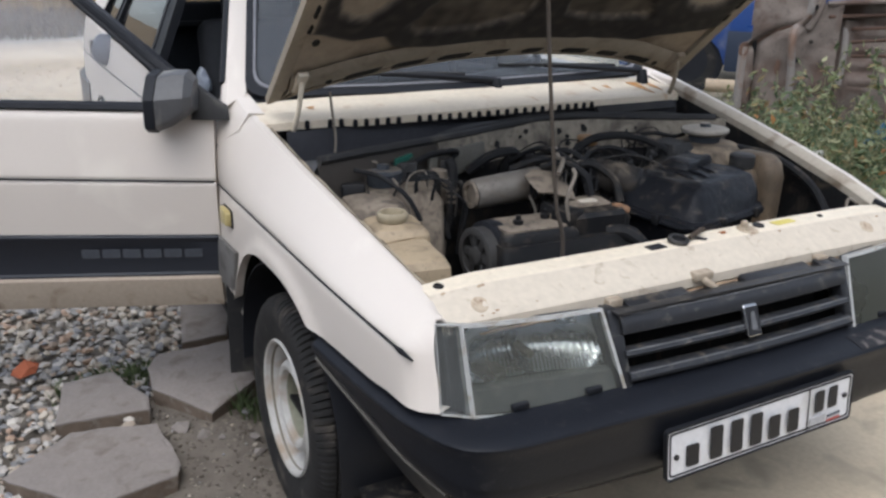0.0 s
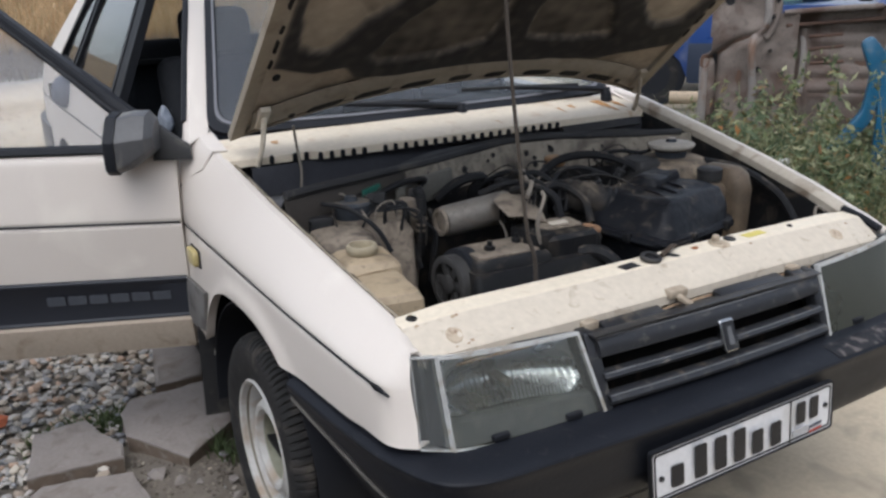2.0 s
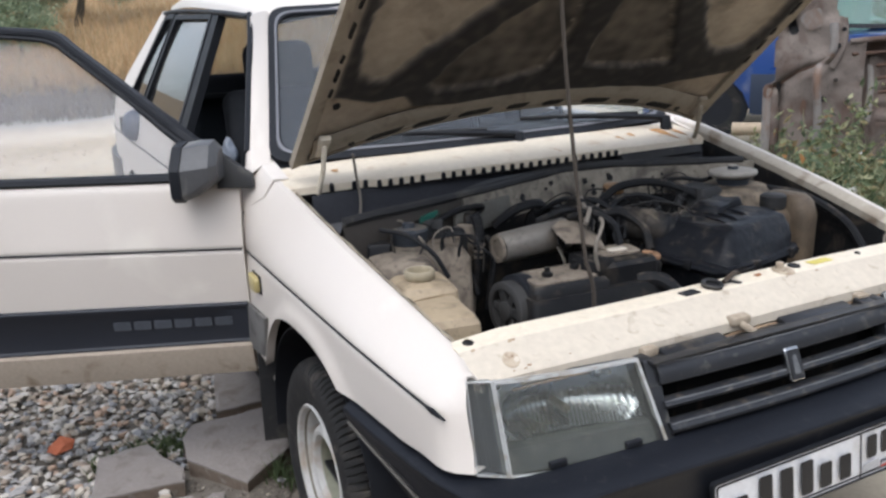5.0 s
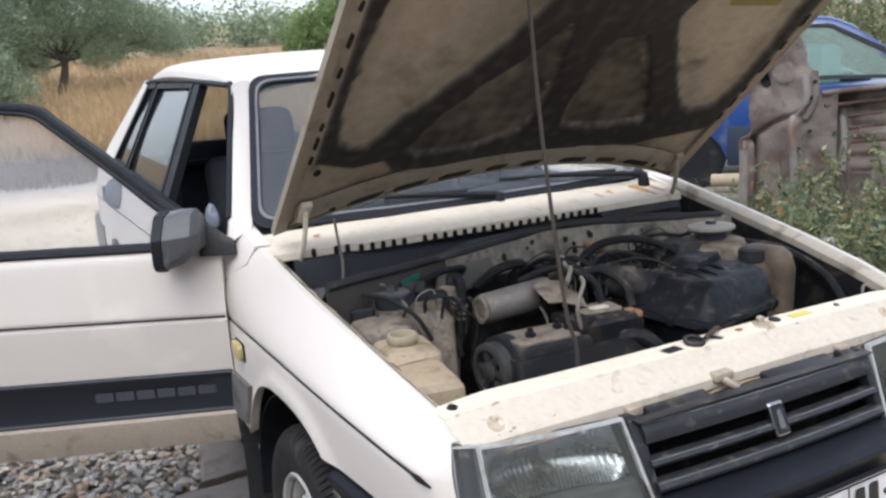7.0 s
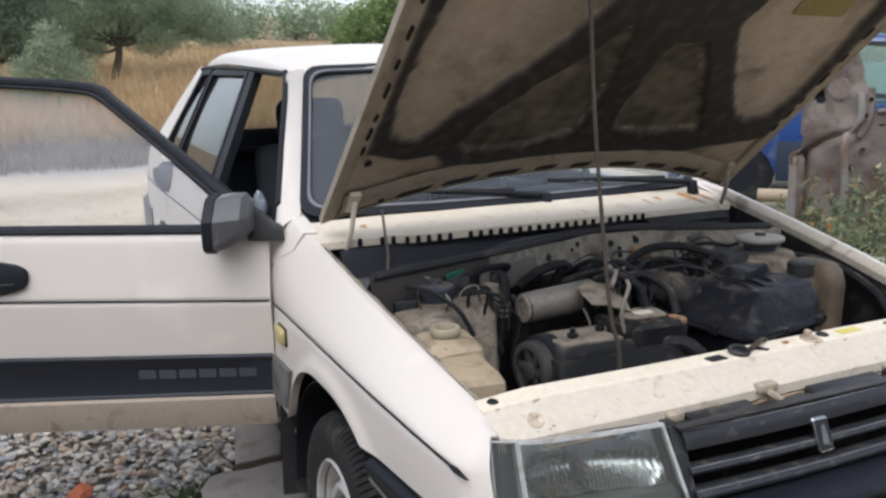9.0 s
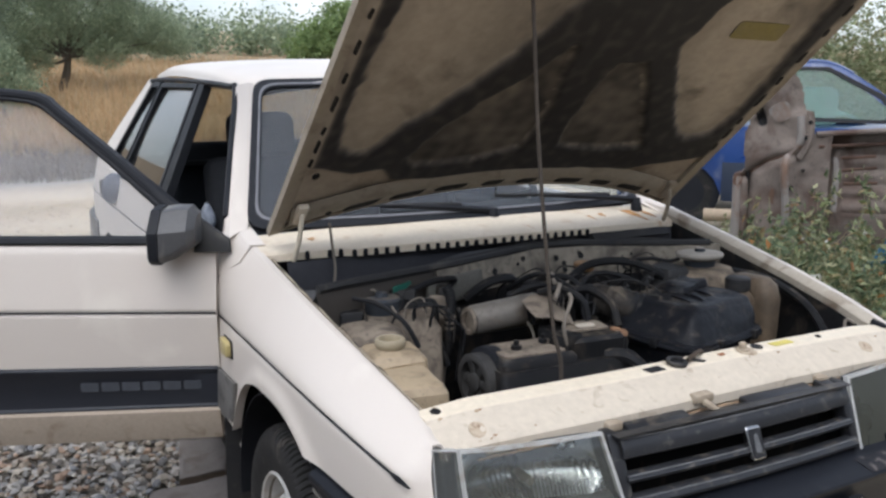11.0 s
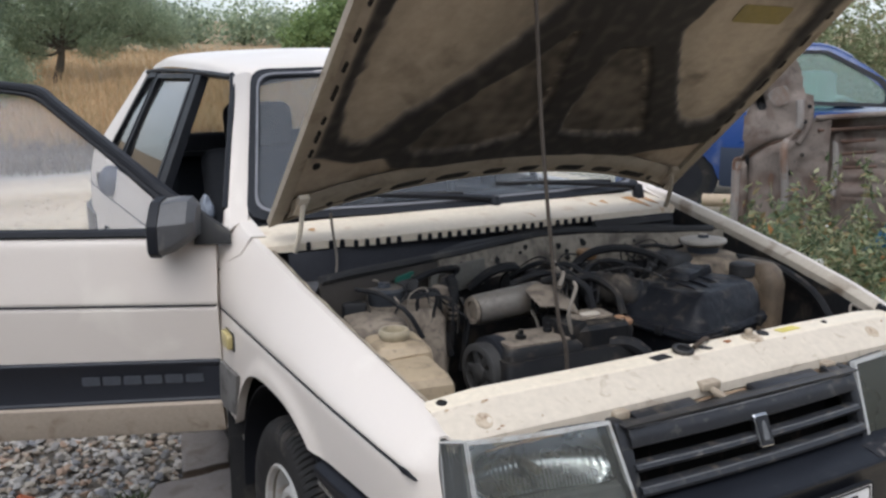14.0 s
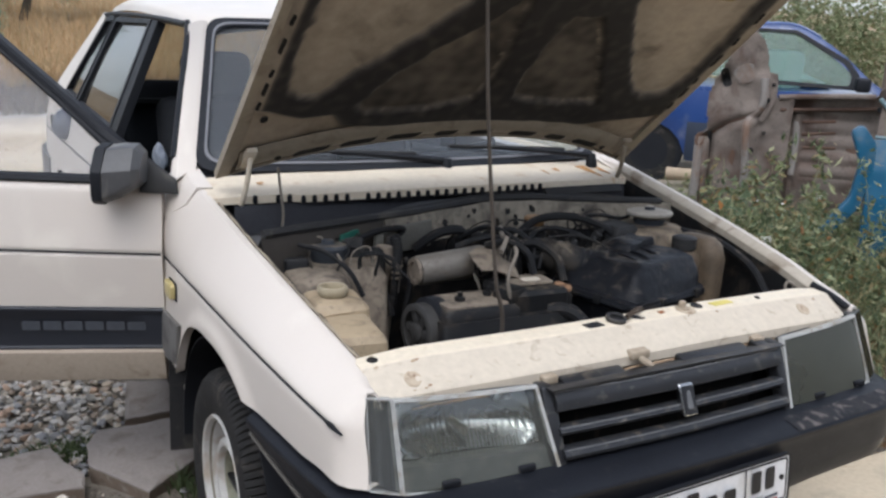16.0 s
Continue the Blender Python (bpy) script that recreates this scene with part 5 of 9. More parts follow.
bm = bm_new()
rows = []
for b in fi:
    rows.append([on_door(b[0], 0.93 + (b[1] + 0.008 - 0.93) * k, -0.016) for k in np.linspace(0, 1, 6)])
sheet(rows, 0.004, bm)
g = part("side_pane", bm, WIN_GLASS, door, "dusty clear door glass")
g.visible_shadow = False
bm = bm_new()
cyl(bm, on_door(0.955, 0.950, -0.005), on_door(0.955, 0.972, -0.013), 0.005, 0.0065, 12, 0.001)
part("lock_pin", bm, TRIM, door, "small black lock pin")
# inner side of the door
bm = bm_new()
sheet([[on_door(s, z, -0.065) for z in np.linspace(0.38, 0.92, 6)] for s in np.linspace(0.03, 1.03, 8)], 0.02, bm)
part("door_card", bm, CABIN, door)
# pull handle
bm = bm_new()
prism(bm, rounded([(0.664, 0.805), (0.675, 0.788), (0.73, 0.770), (0.97, 0.762), (0.985, 0.775), (0.985, 0.86), (0.97, 0.868), (0.78, 0.867), (0.69, 0.853), (0.664, 0.838)], 0.012),
      lambda a, b, c: on_door(a, b, 0.004 + c), 0.016, 0.006)
hd = part("door_handle", bm, TRIM, door, "black recessed door handle")
bm = bm_new()
prism(bm, rounded([(0.76, 0.824), (0.78, 0.812), (0.90, 0.812), (0.94, 0.826), (0.93, 0.850), (0.77, 0.850)], 0.012), lambda a, b, c: on_door(a, b, 0.0195 + c), 0.010, 0.005)
part("pull", bm, SEAL, hd)
bm = bm_new()
tube(bm, [on_door(0.70, 0.800, 0.020), on_door(0.80, 0.796, 0.022), on_door(0.97, 0.793, 0.020)], 0.003, 8, 6)
part("handle_rib", bm, SEAL, hd)
# mirror
mir = part("wing_mirror", bm_new(), SEAL, door, "faceted black wing mirror")
bm = bm_new()


MIRROR = {
    0.150: [(0.0, 0.910), (0.088, 0.902), (0.120, 0.918), (0.123, 0.985), (0.073, 1.034), (0.0, 1.038)],
    0.146: [(0.0, 0.903), (0.091, 0.895), (0.127, 0.913), (0.130, 0.986), (0.076, 1.041), (0.0, 1.046)],
    0.122: [(0.0, 0.903), (0.091, 0.895), (0.127, 0.913), (0.130, 0.986), (0.076, 1.041), (0.0, 1.046)],
    0.121: [(0.0, 0.906), (0.089, 0.899), (0.124, 0.916), (0.126, 0.985), (0.074, 1.037), (0.0, 1.042)],
    0.085: [(0.0, 0.912), (0.086, 0.912), (0.120, 0.930), (0.121, 0.988), (0.074, 1.044), (0.0, 1.047)],
    0.052: [(0.0, 0.930), (0.078, 0.934), (0.108, 0.950), (0.112, 0.990), (0.070, 1.043), (0.0, 1.047)],
    0.034: [(0.0, 0.945), (0.060, 0.952), (0.084, 0.964), (0.088, 0.992), (0.056, 1.022), (0.0, 1.026)],
}


def mirror_shell(stations):
    """Facets through the outlines, each of (out, height), at their places along the door."""
    b_ = bm_new()
    rings = [[b_.verts.new(on_door(s, z, o + 0.38 * max(0.0, z - 0.925))) for o, z in rounded(MIRROR[s], 0.007, 3)] for s in stations]
    for a, b in zip(rings, rings[1:]):
        for i in range(len(a)):
            b_.faces.new((a[i], a[(i + 1) % len(a)], b[(i + 1) % len(a)], b[i]))
    b_.faces.new(rings[0])
    b_.faces.new(rings[-1])
    return b_


MIRROR_GREY = mat("grey_black_plastic", (0.064, 0.063, 0.064), (0.045, 0.045, 0.047), scale=9, rough=0.45, bump=0.1, spec=0.4, grime=(0.17, 0.16, 0.14), amount=0.25)
part("mirror_shell", mirror_shell([0.121, 0.085, 0.052, 0.034]), MIRROR_GREY, mir, "faceted dusty grey shell", 12)
part("mirror_rim", mirror_shell([0.150, 0.146, 0.122]), TRIM, mir, "black rim round the glass", 20)
bm = bm_new()
prism(bm, [(u, v) for u, v in ((0.008, 0.918), (0.108, 0.912), (0.112, 0.985), (0.066, 1.025), (0.008, 1.028))], lambda o, z, w: on_door(0.1505 + w, z, o + 0.38 * max(0.0, z - 0.925)), 0.002)
part("mirror_glass", bm, CHROME, mir, "mirror glass")
bm = bm_new()
prism(bm, [(-0.045, 0.915), (0.055, 0.915), (0.050, 1.000), (0.040, 1.005), (-0.04, 0.950)], lambda a, b, c: on_door(a, b, c), 0.022, 0.006)
part("mirror_base", bm, SEAL, mir)

# ---- radiator cross panel ----
def loft(bm, levels):
    """Closed rounded outlines stacked up: (centre x, y, z, half width, half depth, corner, turn)."""
    rings = []
    for x, y, z, a, b, r, turn in levels:
        m = Matrix.Rotation(radians(turn), 2)
        rings.append([bm.verts.new((*(Vector((x, y)) + m @ Vector(p)), z)) for p in rounded([(-a, -b), (a, -b), (a, b), (-a, b)], r, 5)])
    n = len(rings[0])
    for p, q in zip(rings, rings[1:]):
        for i in range(n):
            bm.faces.new((p[i], p[(i + 1) % n], q[(i + 1) % n], q[i]))
    bm.faces.new(rings[0])
    bm.faces.new(rings[-1])
    return bm


panel = part("radiator_panel", bm_new(), PANEL, car, "cream radiator cross panel with rust, holes and a yellow sticker")


def on_panel(x, k, w=0.0):
    """Across the top of the panel: k 0 at the back edge, 1 at the front."""
    e = max(0.0, (abs(x) - 0.56) / 0.11)
    y = -0.503 - 0.118 * k + 0.018 * e * k
    z = 0.782 - 0.004 * k - 0.066 * max(0.0, k - 0.45) + 0.004 * math.sin(x * 7) * 0.3 - 0.010 * e
    return Vector((x, y, z + w))


bm = bm_new()
rows = []
for x in np.linspace(-0.672, 0.640, 60):
    a, f = on_panel(x, 0), on_panel(x, 1)
    rows.append([(x, a.y + 0.002, a.z - 0.05), (x, a.y, a.z - 0.008), tuple(on_panel(x, 0.03, 0.0)), tuple(on_panel(x, 0.3)), tuple(on_panel(x, 0.43)), tuple(on_panel(x, 0.47)),
                 tuple(on_panel(x, 0.8)), tuple(on_panel(x, 0.97)), (x, f.y - 0.004, f.z - 0.006), (x, f.y - 0.005, f.z - 0.026), (x, f.y + 0.004, f.z - 0.034 + 0.004 * noise.noise(Vector((x * 30, 0, 0))))])
sheet([r[:6] for r in rows], 0.003, bm)
part("panel_sheet", bm, PANEL, panel)
# the sloping flange's shade is painted as a darker base, with grime over it
bm = bm_new()
sheet([r[5:] for r in rows], 0.003, bm)
part("panel_front", bm, mat("shaded_grimy_panel_paint", (0.525, 0.462, 0.372), (0.465, 0.405, 0.322), scale=5, rough=0.55, bump=0.08, fine=60, grime=(0.33, 0.27, 0.20), amount=0.10, grime_scale=34), panel, "sloping front flange with grime, its shade put into the paint")


def patch(name, outline, material, parent, label="", lift=0.0006, thick=0.0012):
    bm = bm_new()
    prism(bm, outline, lambda u, v, w: on_panel(u, v, lift + w), thick)
    return part(name, bm, material, parent, label)


patch("square_hole", rounded([(-0.142, 0.22), (-0.098, 0.19), (-0.094, 0.40), (-0.138, 0.42)], 0.006), INK, panel)
patch("round_hole", [(-0.052 + 0.015 * math.cos(k), 0.27 + 0.12 * math.sin(k)) for k in np.linspace(0, 6.28, 20, endpoint=False)], INK, panel, lift=0.003)
bm = bm_new()
lathe(bm, [(0.015, 0.0), (0.023, 0.002), (0.024, 0.009), (0.020, 0.012), (0.015, 0.010), (0.015, 0.0)], on_panel(-0.052, 0.27), (0, -0.15, 1), 28)
part("latch_cup", bm, SEAL, panel, "black round latch cup")
patch("dark_slot", rounded([(-0.012, 0.20), (0.012, 0.18), (0.024, 0.38), (0.010, 0.41)], 0.005), INK, panel)
patch("dark_slot", rounded([(0.075, 0.20), (0.095, 0.18), (0.092, 0.28), (0.078, 0.30)], 0.004), RUST, panel)
patch("yellow_sticker", rounded([(0.240, 0.16), (0.305, 0.14), (0.310, 0.32), (0.246, 0.35)], 0.004), YELLOW, panel, "small yellow sticker")
DIMPLE = mat("stained_dimple_paint", (0.45, 0.375, 0.28), (0.34, 0.265, 0.185), scale=40, rough=0.6, grime=(0.20, 0.13, 0.08), amount=0.3, grime_scale=60)
for x, k, r in ((-0.585, 0.80, 0.015), (-0.64, 0.25, 0.009), (0.50, 0.75, 0.015), (0.155, 0.30, 0.02), (0.20, 0.2, 0.012), (0.40, 0.25, 0.006)):
    bm = bm_new()
    lathe(bm, [(r * 1.25, 0.0), (r * 1.1, 0.0022), (r * 0.95, 0.0026), (r * 0.75, 0.0018), (r * 0.5, 0.0012), (r * 0.2, 0.0010), (0.0008, 0.0010)], on_panel(x, k, 0.0006 if k < 0.55 else -0.0006), (0, -0.1 if k < 0.55 else -0.64, 1), 24)
    part("dimple", bm, DIMPLE if r >= 0.015 else OILY, panel)
RUST_BROWN, OLD_STAIN = mat("brown_rust", (0.25, 0.15, 0.085), (0.17, 0.095, 0.055), scale=40, rough=0.85), mat("old_stain", (0.34, 0.25, 0.16), rough=0.8)
bm = bm_new()
tube(bm, [on_panel(-0.030, 0.36, 0.010), on_panel(0.000, 0.26, 0.014), on_panel(0.030, 0.12, 0.012), on_panel(0.046, 0.06, 0.006)], 0.0055, 12, 6)
part("latch_lever", bm, mat("dark_rusty_lever", (0.060, 0.042, 0.028), (0.030, 0.024, 0.019), scale=40, rough=0.7, bump=0.3), panel, "dark rusty bonnet latch lever")
HOOK = mat("rusty_cream_metal", (0.36, 0.30, 0.225), (0.20, 0.15, 0.10), scale=40, rough=0.7, bump=0.3)
rng_p = random.Random(4)
for i in range(13):
    x, k, r = rng_p.choice((rng_p.uniform(-0.66, 0.66), rng_p.uniform(-0.66, -0.50))), rng_p.choice((rng_p.uniform(0.9, 1.0), rng_p.uniform(0, 0.12), rng_p.uniform(0.5, 0.6), rng_p.random())), rng_p.uniform(0.0015, 0.004)
    out = [(x + r * math.cos(a) * rng_p.uniform(0.6, 1.6), min(0.995, max(0.01, k + r * 7 * math.sin(a) * rng_p.uniform(0.5, 1)))) for a in np.linspace(0, 6.28, 9, endpoint=False)]
    patch("rust_spot", out, RUST_BROWN if i % 3 else OLD_STAIN, panel, lift=0.0004 + i * 0.00001, thick=0.0006)
bm = bm_new()
lathe(bm, [(0.017, 0.0), (0.017, 0.004), (0.009, 0.005), (0.009, 0.016), (0.006, 0.019), (0.001, 0.019)], on_panel(0.152, 0.22), (0, 0, 1), 12)
part("stop_bolt", bm, HOOK, panel, "rusty rubber-stop bolt")
bm = bm_new()
tube(bm, [(-0.062, -0.622, 0.735), (-0.060, -0.640, 0.728), (-0.040, -0.650, 0.712), (-0.030, -0.645, 0.690), (-0.048, -0.640, 0.682)], 0.008, 16, 8)
box(bm, (-0.062, -0.625, 0.738), (0.05, 0.025, 0.02), bevel=0.005)
part("safety_hook", bm, HOOK, panel, "rust-stained cream safety hook")
for x in (-0.30, 0.295):
    bm = bm_new()
    box(bm, (x, -0.632, 0.722), (0.035, 0.022, 0.018), bevel=0.004)
    part("grille_clip", bm, HOOK, panel)

bm = bm_new()
tube(bm, [(x, on_panel(x, 1).y - 0.006, on_panel(x, 1).z - 0.032 + 0.003 * noise.noise(Vector((x * 26, 3, 0)))) for x in np.linspace(-0.60, 0.62, 60)], lambda u: 0.0022 + 0.0016 * abs(math.sin(u * 61)) * abs(math.sin(u * 17)), 160, 6)
part("rusty_edge", bm, mat("rust_stained_edge", (0.26, 0.17, 0.10), (0.40, 0.32, 0.23), scale=24, rough=0.8, bump=0.4), panel, "rust along the folded lower edge")

# a black tube paints the shaded gap at the panel's end
bm = bm_new()
tube(bm, [(0.648, -0.498, 0.779), (0.650, -0.55, 0.768), (0.652, -0.605, 0.750)], 0.010, 14, 8)
part("corner_gap_seal", bm, TRIM, panel, "black tube painted in as the shaded gap between panel and fender")

# ---- engine bay shell ----
BY = [(-0.672, 0.02), (-0.467, 0.07), (-0.228, 0.155), (0.0, 0.225), (0.176, 0.243), (0.36, 0.19), (0.52, 0.134), (0.672, 0.06)]


def bulk_y(x):
    return float(np.interp(x, [p[0] for p in BY], [p[1] for p in BY]))


bay = part("engine_bay", bm_new(), BAY, car, "dirty engine bay walls, shade darkened into the paint")
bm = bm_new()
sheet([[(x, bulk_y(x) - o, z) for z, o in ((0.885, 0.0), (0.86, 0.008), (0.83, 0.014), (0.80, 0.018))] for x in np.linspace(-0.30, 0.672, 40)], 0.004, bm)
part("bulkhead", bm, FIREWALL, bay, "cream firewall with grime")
# lower and outer firewall: dark copies that paint in the bay's shade
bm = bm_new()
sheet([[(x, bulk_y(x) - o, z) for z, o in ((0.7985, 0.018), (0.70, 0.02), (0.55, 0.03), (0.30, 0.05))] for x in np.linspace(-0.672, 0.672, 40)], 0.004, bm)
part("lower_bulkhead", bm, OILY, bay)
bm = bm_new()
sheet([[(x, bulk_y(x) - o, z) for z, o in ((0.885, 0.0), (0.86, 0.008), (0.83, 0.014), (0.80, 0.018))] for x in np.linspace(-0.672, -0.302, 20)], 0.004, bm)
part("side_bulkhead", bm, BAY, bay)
spots = random.Random(17)
for i in range(20):
    x, z, r = spots.uniform(-0.26, 0.55), spots.uniform(0.81, 0.865), spots.uniform(0.003, 0.011)
    bm = bm_new()
    prism(bm, [(x + r * math.cos(a) * spots.uniform(0.6, 1.3), z + r * math.sin(a) * spots.uniform(0.6, 1.4)) for a in np.linspace(0, 6.28, 8, endpoint=False)], lambda u, v, w: Vector((u, bulk_y(u) - 0.019 * (0.885 - v) / 0.085 - 0.009 - w - i * 0.00002, v)), 0.001)
    part("grime_spot", bm, OILY, bay)
bm = bm_new()
sheet([[(x, bulk_y(x) + 0.004, 0.885), (x, bulk_y(x) + 0.05, 0.84), (x, max(0.26, bulk_y(x) + 0.06), 0.83)] for x in np.linspace(-0.672, 0.672, 24)], 0.003, bm)
part("channel_floor", bm, mat("grimy_channel_paint", (0.10, 0.10, 0.105), (0.06, 0.06, 0.065), scale=9, rough=0.7, bump=0.2, grime=(0.03, 0.03, 0.03), amount=0.4, grime_scale=8), bay)
# added navy sheet: its colour stands in for the cavity's dim shade
bm = bm_new()
sheet([[(x, max(0.272, bulk_y(x) + 0.068) + o, z) for z, o in ((0.829, 0.0), (0.86, 0.004), (0.885, 0.004), (0.905, 0.010))] for x in np.linspace(-0.66, 0.66, 30)], 0.003, bm)
part("channel_wall", bm, mat("channel_shade_navy", (0.036, 0.037, 0.043), (0.022, 0.023, 0.027), scale=8, rough=0.7, bump=0.2), bay, "added dark sheet standing in for the shaded drain channel")
bm = bm_new()
tube(bm, [(x, bulk_y(x) + 0.004, 0.889 + 0.004 * math.sin(x * 9)) for x in np.linspace(-0.668, 0.64, 14)], 0.012, 60, 8)
tube(bm, [(x, bulk_y(x) + 0.022, 0.886 + 0.007 * math.sin(x * 6 + 1)) for x in np.linspace(-0.60, 0.60, 14)], lambda u: 0.016 + 0.004 * math.sin(u * 23), 50, 8)
part("bulkhead_seal", bm, SEAL, bay, "sagging rubber seal along the firewall")
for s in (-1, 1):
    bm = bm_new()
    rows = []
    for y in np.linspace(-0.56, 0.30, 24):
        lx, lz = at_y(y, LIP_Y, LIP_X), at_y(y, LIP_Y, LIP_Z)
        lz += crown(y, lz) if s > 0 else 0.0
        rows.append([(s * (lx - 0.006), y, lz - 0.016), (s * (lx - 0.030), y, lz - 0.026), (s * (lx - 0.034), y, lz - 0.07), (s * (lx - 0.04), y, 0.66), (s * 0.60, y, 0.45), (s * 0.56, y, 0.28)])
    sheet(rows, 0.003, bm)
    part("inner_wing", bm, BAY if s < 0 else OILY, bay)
    if s > 0:
        bm = bm_new()
        rows = []
        for y in np.linspace(-0.50, 0.33, 24):
            lx, lz = at_y(y, LIP_Y, LIP_X), at_y(y, LIP_Y, LIP_Z)
            lz += crown(y, lz)
            rows.append([(lx + 0.003, y, lz + 0.0065), (lx - 0.004, y, lz + 0.0060), (lx - 0.024, y, lz - 0.002), (lx - 0.028, y, lz - 0.006), (lx - 0.029, y, lz - 0.024)])
        sheet(rows, 0.002, bm)
        part("wing_flange", bm, mat("dull_cream_flange", (0.40, 0.355, 0.29), (0.30, 0.265, 0.21), scale=9, rough=0.55, grime=(0.16, 0.12, 0.085), amount=0.3, grime_scale=14), bay, "cream folded wing flange")
    # ragged sealer along the lip
    bm = bm_new()
    tube(bm, [(s * (at_y(y, LIP_Y, LIP_X) - 0.010), y, at_y(y, LIP_Y, LIP_Z) + (crown(y, 0.9) if s > 0 else 0.0) - 0.010 + 0.004 * noise.noise(Vector((y * 40, s, 0)))) for y in np.linspace(-0.5, 0.32, 40)], lambda u: 0.0028 + 0.0010 * math.sin(u * 47), 80, 6)
    part("lip_sealer", bm, HOOD_EDGE, bay)
    # strut tower
    cx, cy, top = s * 0.500, (0.030 if s < 0 else -0.026), (0.835 if s < 0 else 0.848)
    bm = bm_new()
    if s < 0:
        loft(bm, [(-0.565, -0.055, 0.55, 0.085, 0.085, 0.03, -6), (-0.562, -0.050, 0.775, 0.078, 0.074, 0.03, -6), (-0.560, -0.045, 0.802, 0.064, 0.060, 0.03, -6), (-0.558, -0.045, 0.810, 0.040, 0.036, 0.02, -6)])
        loft(bm, [(-0.440, -0.010, 0.55, 0.072, 0.080, 0.02, -12), (-0.440, -0.005, 0.785, 0.068, 0.070, 0.022, -12), (-0.440, -0.002, 0.806, 0.056, 0.058, 0.022, -12), (-0.440, 0.0, 0.811, 0.035, 0.036, 0.015, -12)])
        top = 0.812
    lathe(bm, [(0.001, -0.2), (0.085, -0.19), (0.080, -0.03), (0.06, -0.003), (0.05, 0.0), (0.001, 0.0)] if s < 0 else [(0.150, -0.22), (0.135, -0.10), (0.120, -0.05), (0.108, -0.015), (0.09, -0.003), (0.05, 0.0), (0.001, 0.0)], (cx, cy, top), (0, 0.04, 1), 32)
    part("strut_tower", bm, DUSTY if s < 0 else mat("dusty_tower_paint", (0.22, 0.175, 0.125), (0.15, 0.12, 0.088), scale=9, rough=0.8, bump=0.2, grime=(0.04, 0.033, 0.027), amount=0.5, grime_scale=12, oil=0.35), bay, "dusty suspension tower")
    bm = bm_new()
    lathe(bm, [(0.042, 0.0), (0.048, 0.022), (0.050, 0.034), (0.046, 0.040), (0.016, 0.041), (0.014, 0.052), (0.001, 0.052)], (cx, cy, top), (0, 0.05, 1), 28)
    part("strut_mount", bm, BLUE_TAPE, bay, "round dusty suspension top mount")
    if s > 0:
        bm = bm_new()
        lathe(bm, [(0.052, 0.020), (0.066, 0.028), (0.068, 0.034), (0.066, 0.039), (0.056, 0.042), (0.013, 0.043), (0.012, 0.054), (0.001, 0.054)], (cx, cy, top), (0, 0.05, 1), 32)
        part("mount_disc", bm, mat("dusty_grey_disc", (0.30, 0.28, 0.245), (0.22, 0.20, 0.175), scale=16, rough=0.75), bay, "dusty grey mount disc with a centre bolt")
bm = bm_new()
sheet([[(x, y, 0.31) for x in (-0.6, 0, 0.6)] for y in (-0.58, 0.0, 0.25)], 0.01, bm)
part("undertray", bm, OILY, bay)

# ---- tanks ----
tank = part("washer_tank", bm_new(), TANK, car, "yellowed dusty plastic fluid tank with open neck")
bm = bm_new()


loft(bm, [(-0.598, -0.340, 0.50, 0.064, 0.088, 0.010, -8), (-0.599, -0.340, 0.70, 0.060, 0.088, 0.010, -8), (-0.600, -0.338, 0.764, 0.057, 0.085, 0.010, -8), (-0.600, -0.337, 0.778, 0.050, 0.078, 0.010, -8), (-0.600, -0.336, 0.783, 0.040, 0.068, 0.010, -8)])
loft(bm, [(-0.588, -0.218, 0.55, 0.064, 0.070, 0.03, -8), (-0.588, -0.218, 0.765, 0.071, 0.072, 0.03, -8), (-0.588, -0.219, 0.788, 0.068, 0.068, 0.03, -8), (-0.588, -0.221, 0.802, 0.055, 0.056, 0.025, -8), (-0.590, -0.224, 0.807, 0.038, 0.038, 0.02, -8)])
tube(bm, [(-0.648, -0.283, 0.782), (-0.595, -0.288, 0.787), (-0.540, -0.280, 0.780)], 0.0045, 10, 6)
part("tank_body", bm, TANK, tank, "", 24)
bm = bm_new()
lathe(bm, [(0.026, -0.006), (0.031, 0.0), (0.034, 0.006), (0.034, 0.016), (0.031, 0.020), (0.026, 0.020), (0.024, 0.014), (0.025, 0.002), (0.001, 0.001)], (-0.592, -0.221, 0.808), (0, 0.02, 1), 28)
part("tank_neck", bm, mat("pale_neck_plastic", (0.31, 0.265, 0.180), (0.24, 0.20, 0.135), scale=12, rough=0.5), tank, "pale plastic neck ring")
TANK_DARK = mat("grimy_tank_plastic", (0.11, 0.082, 0.055), (0.055, 0.042, 0.03), scale=8, rough=0.55, grime=(0.15, 0.11, 0.07), amount=0.4, oil=0.30)
tank2 = part("coolant_tank", bm_new(), TANK, car, "dusty tan plastic tank with a black cap")
bm = bm_new()
loft(bm, [(0.515, -0.225, 0.58, 0.036, 0.065, 0.03, 14), (0.515, -0.225, 0.80, 0.039, 0.068, 0.03, 14), (0.513, -0.222, 0.838, 0.035, 0.062, 0.03, 14), (0.510, -0.218, 0.856, 0.024, 0.046, 0.02, 14), (0.508, -0.216, 0.860, 0.012, 0.03, 0.01, 14)])
part("tank_body", bm, TANK_DARK, tank2)
bm = bm_new()
lathe(bm, [(0.030, -0.05), (0.030, 0.0), (0.034, 0.002), (0.034, 0.030), (0.028, 0.034), (0.001, 0.034)], (0.452, -0.222, 0.826), (0, 0.02, 1), 26)
part("cap", bm, SEAL, tank2, "black screw cap")
bm = bm_new()
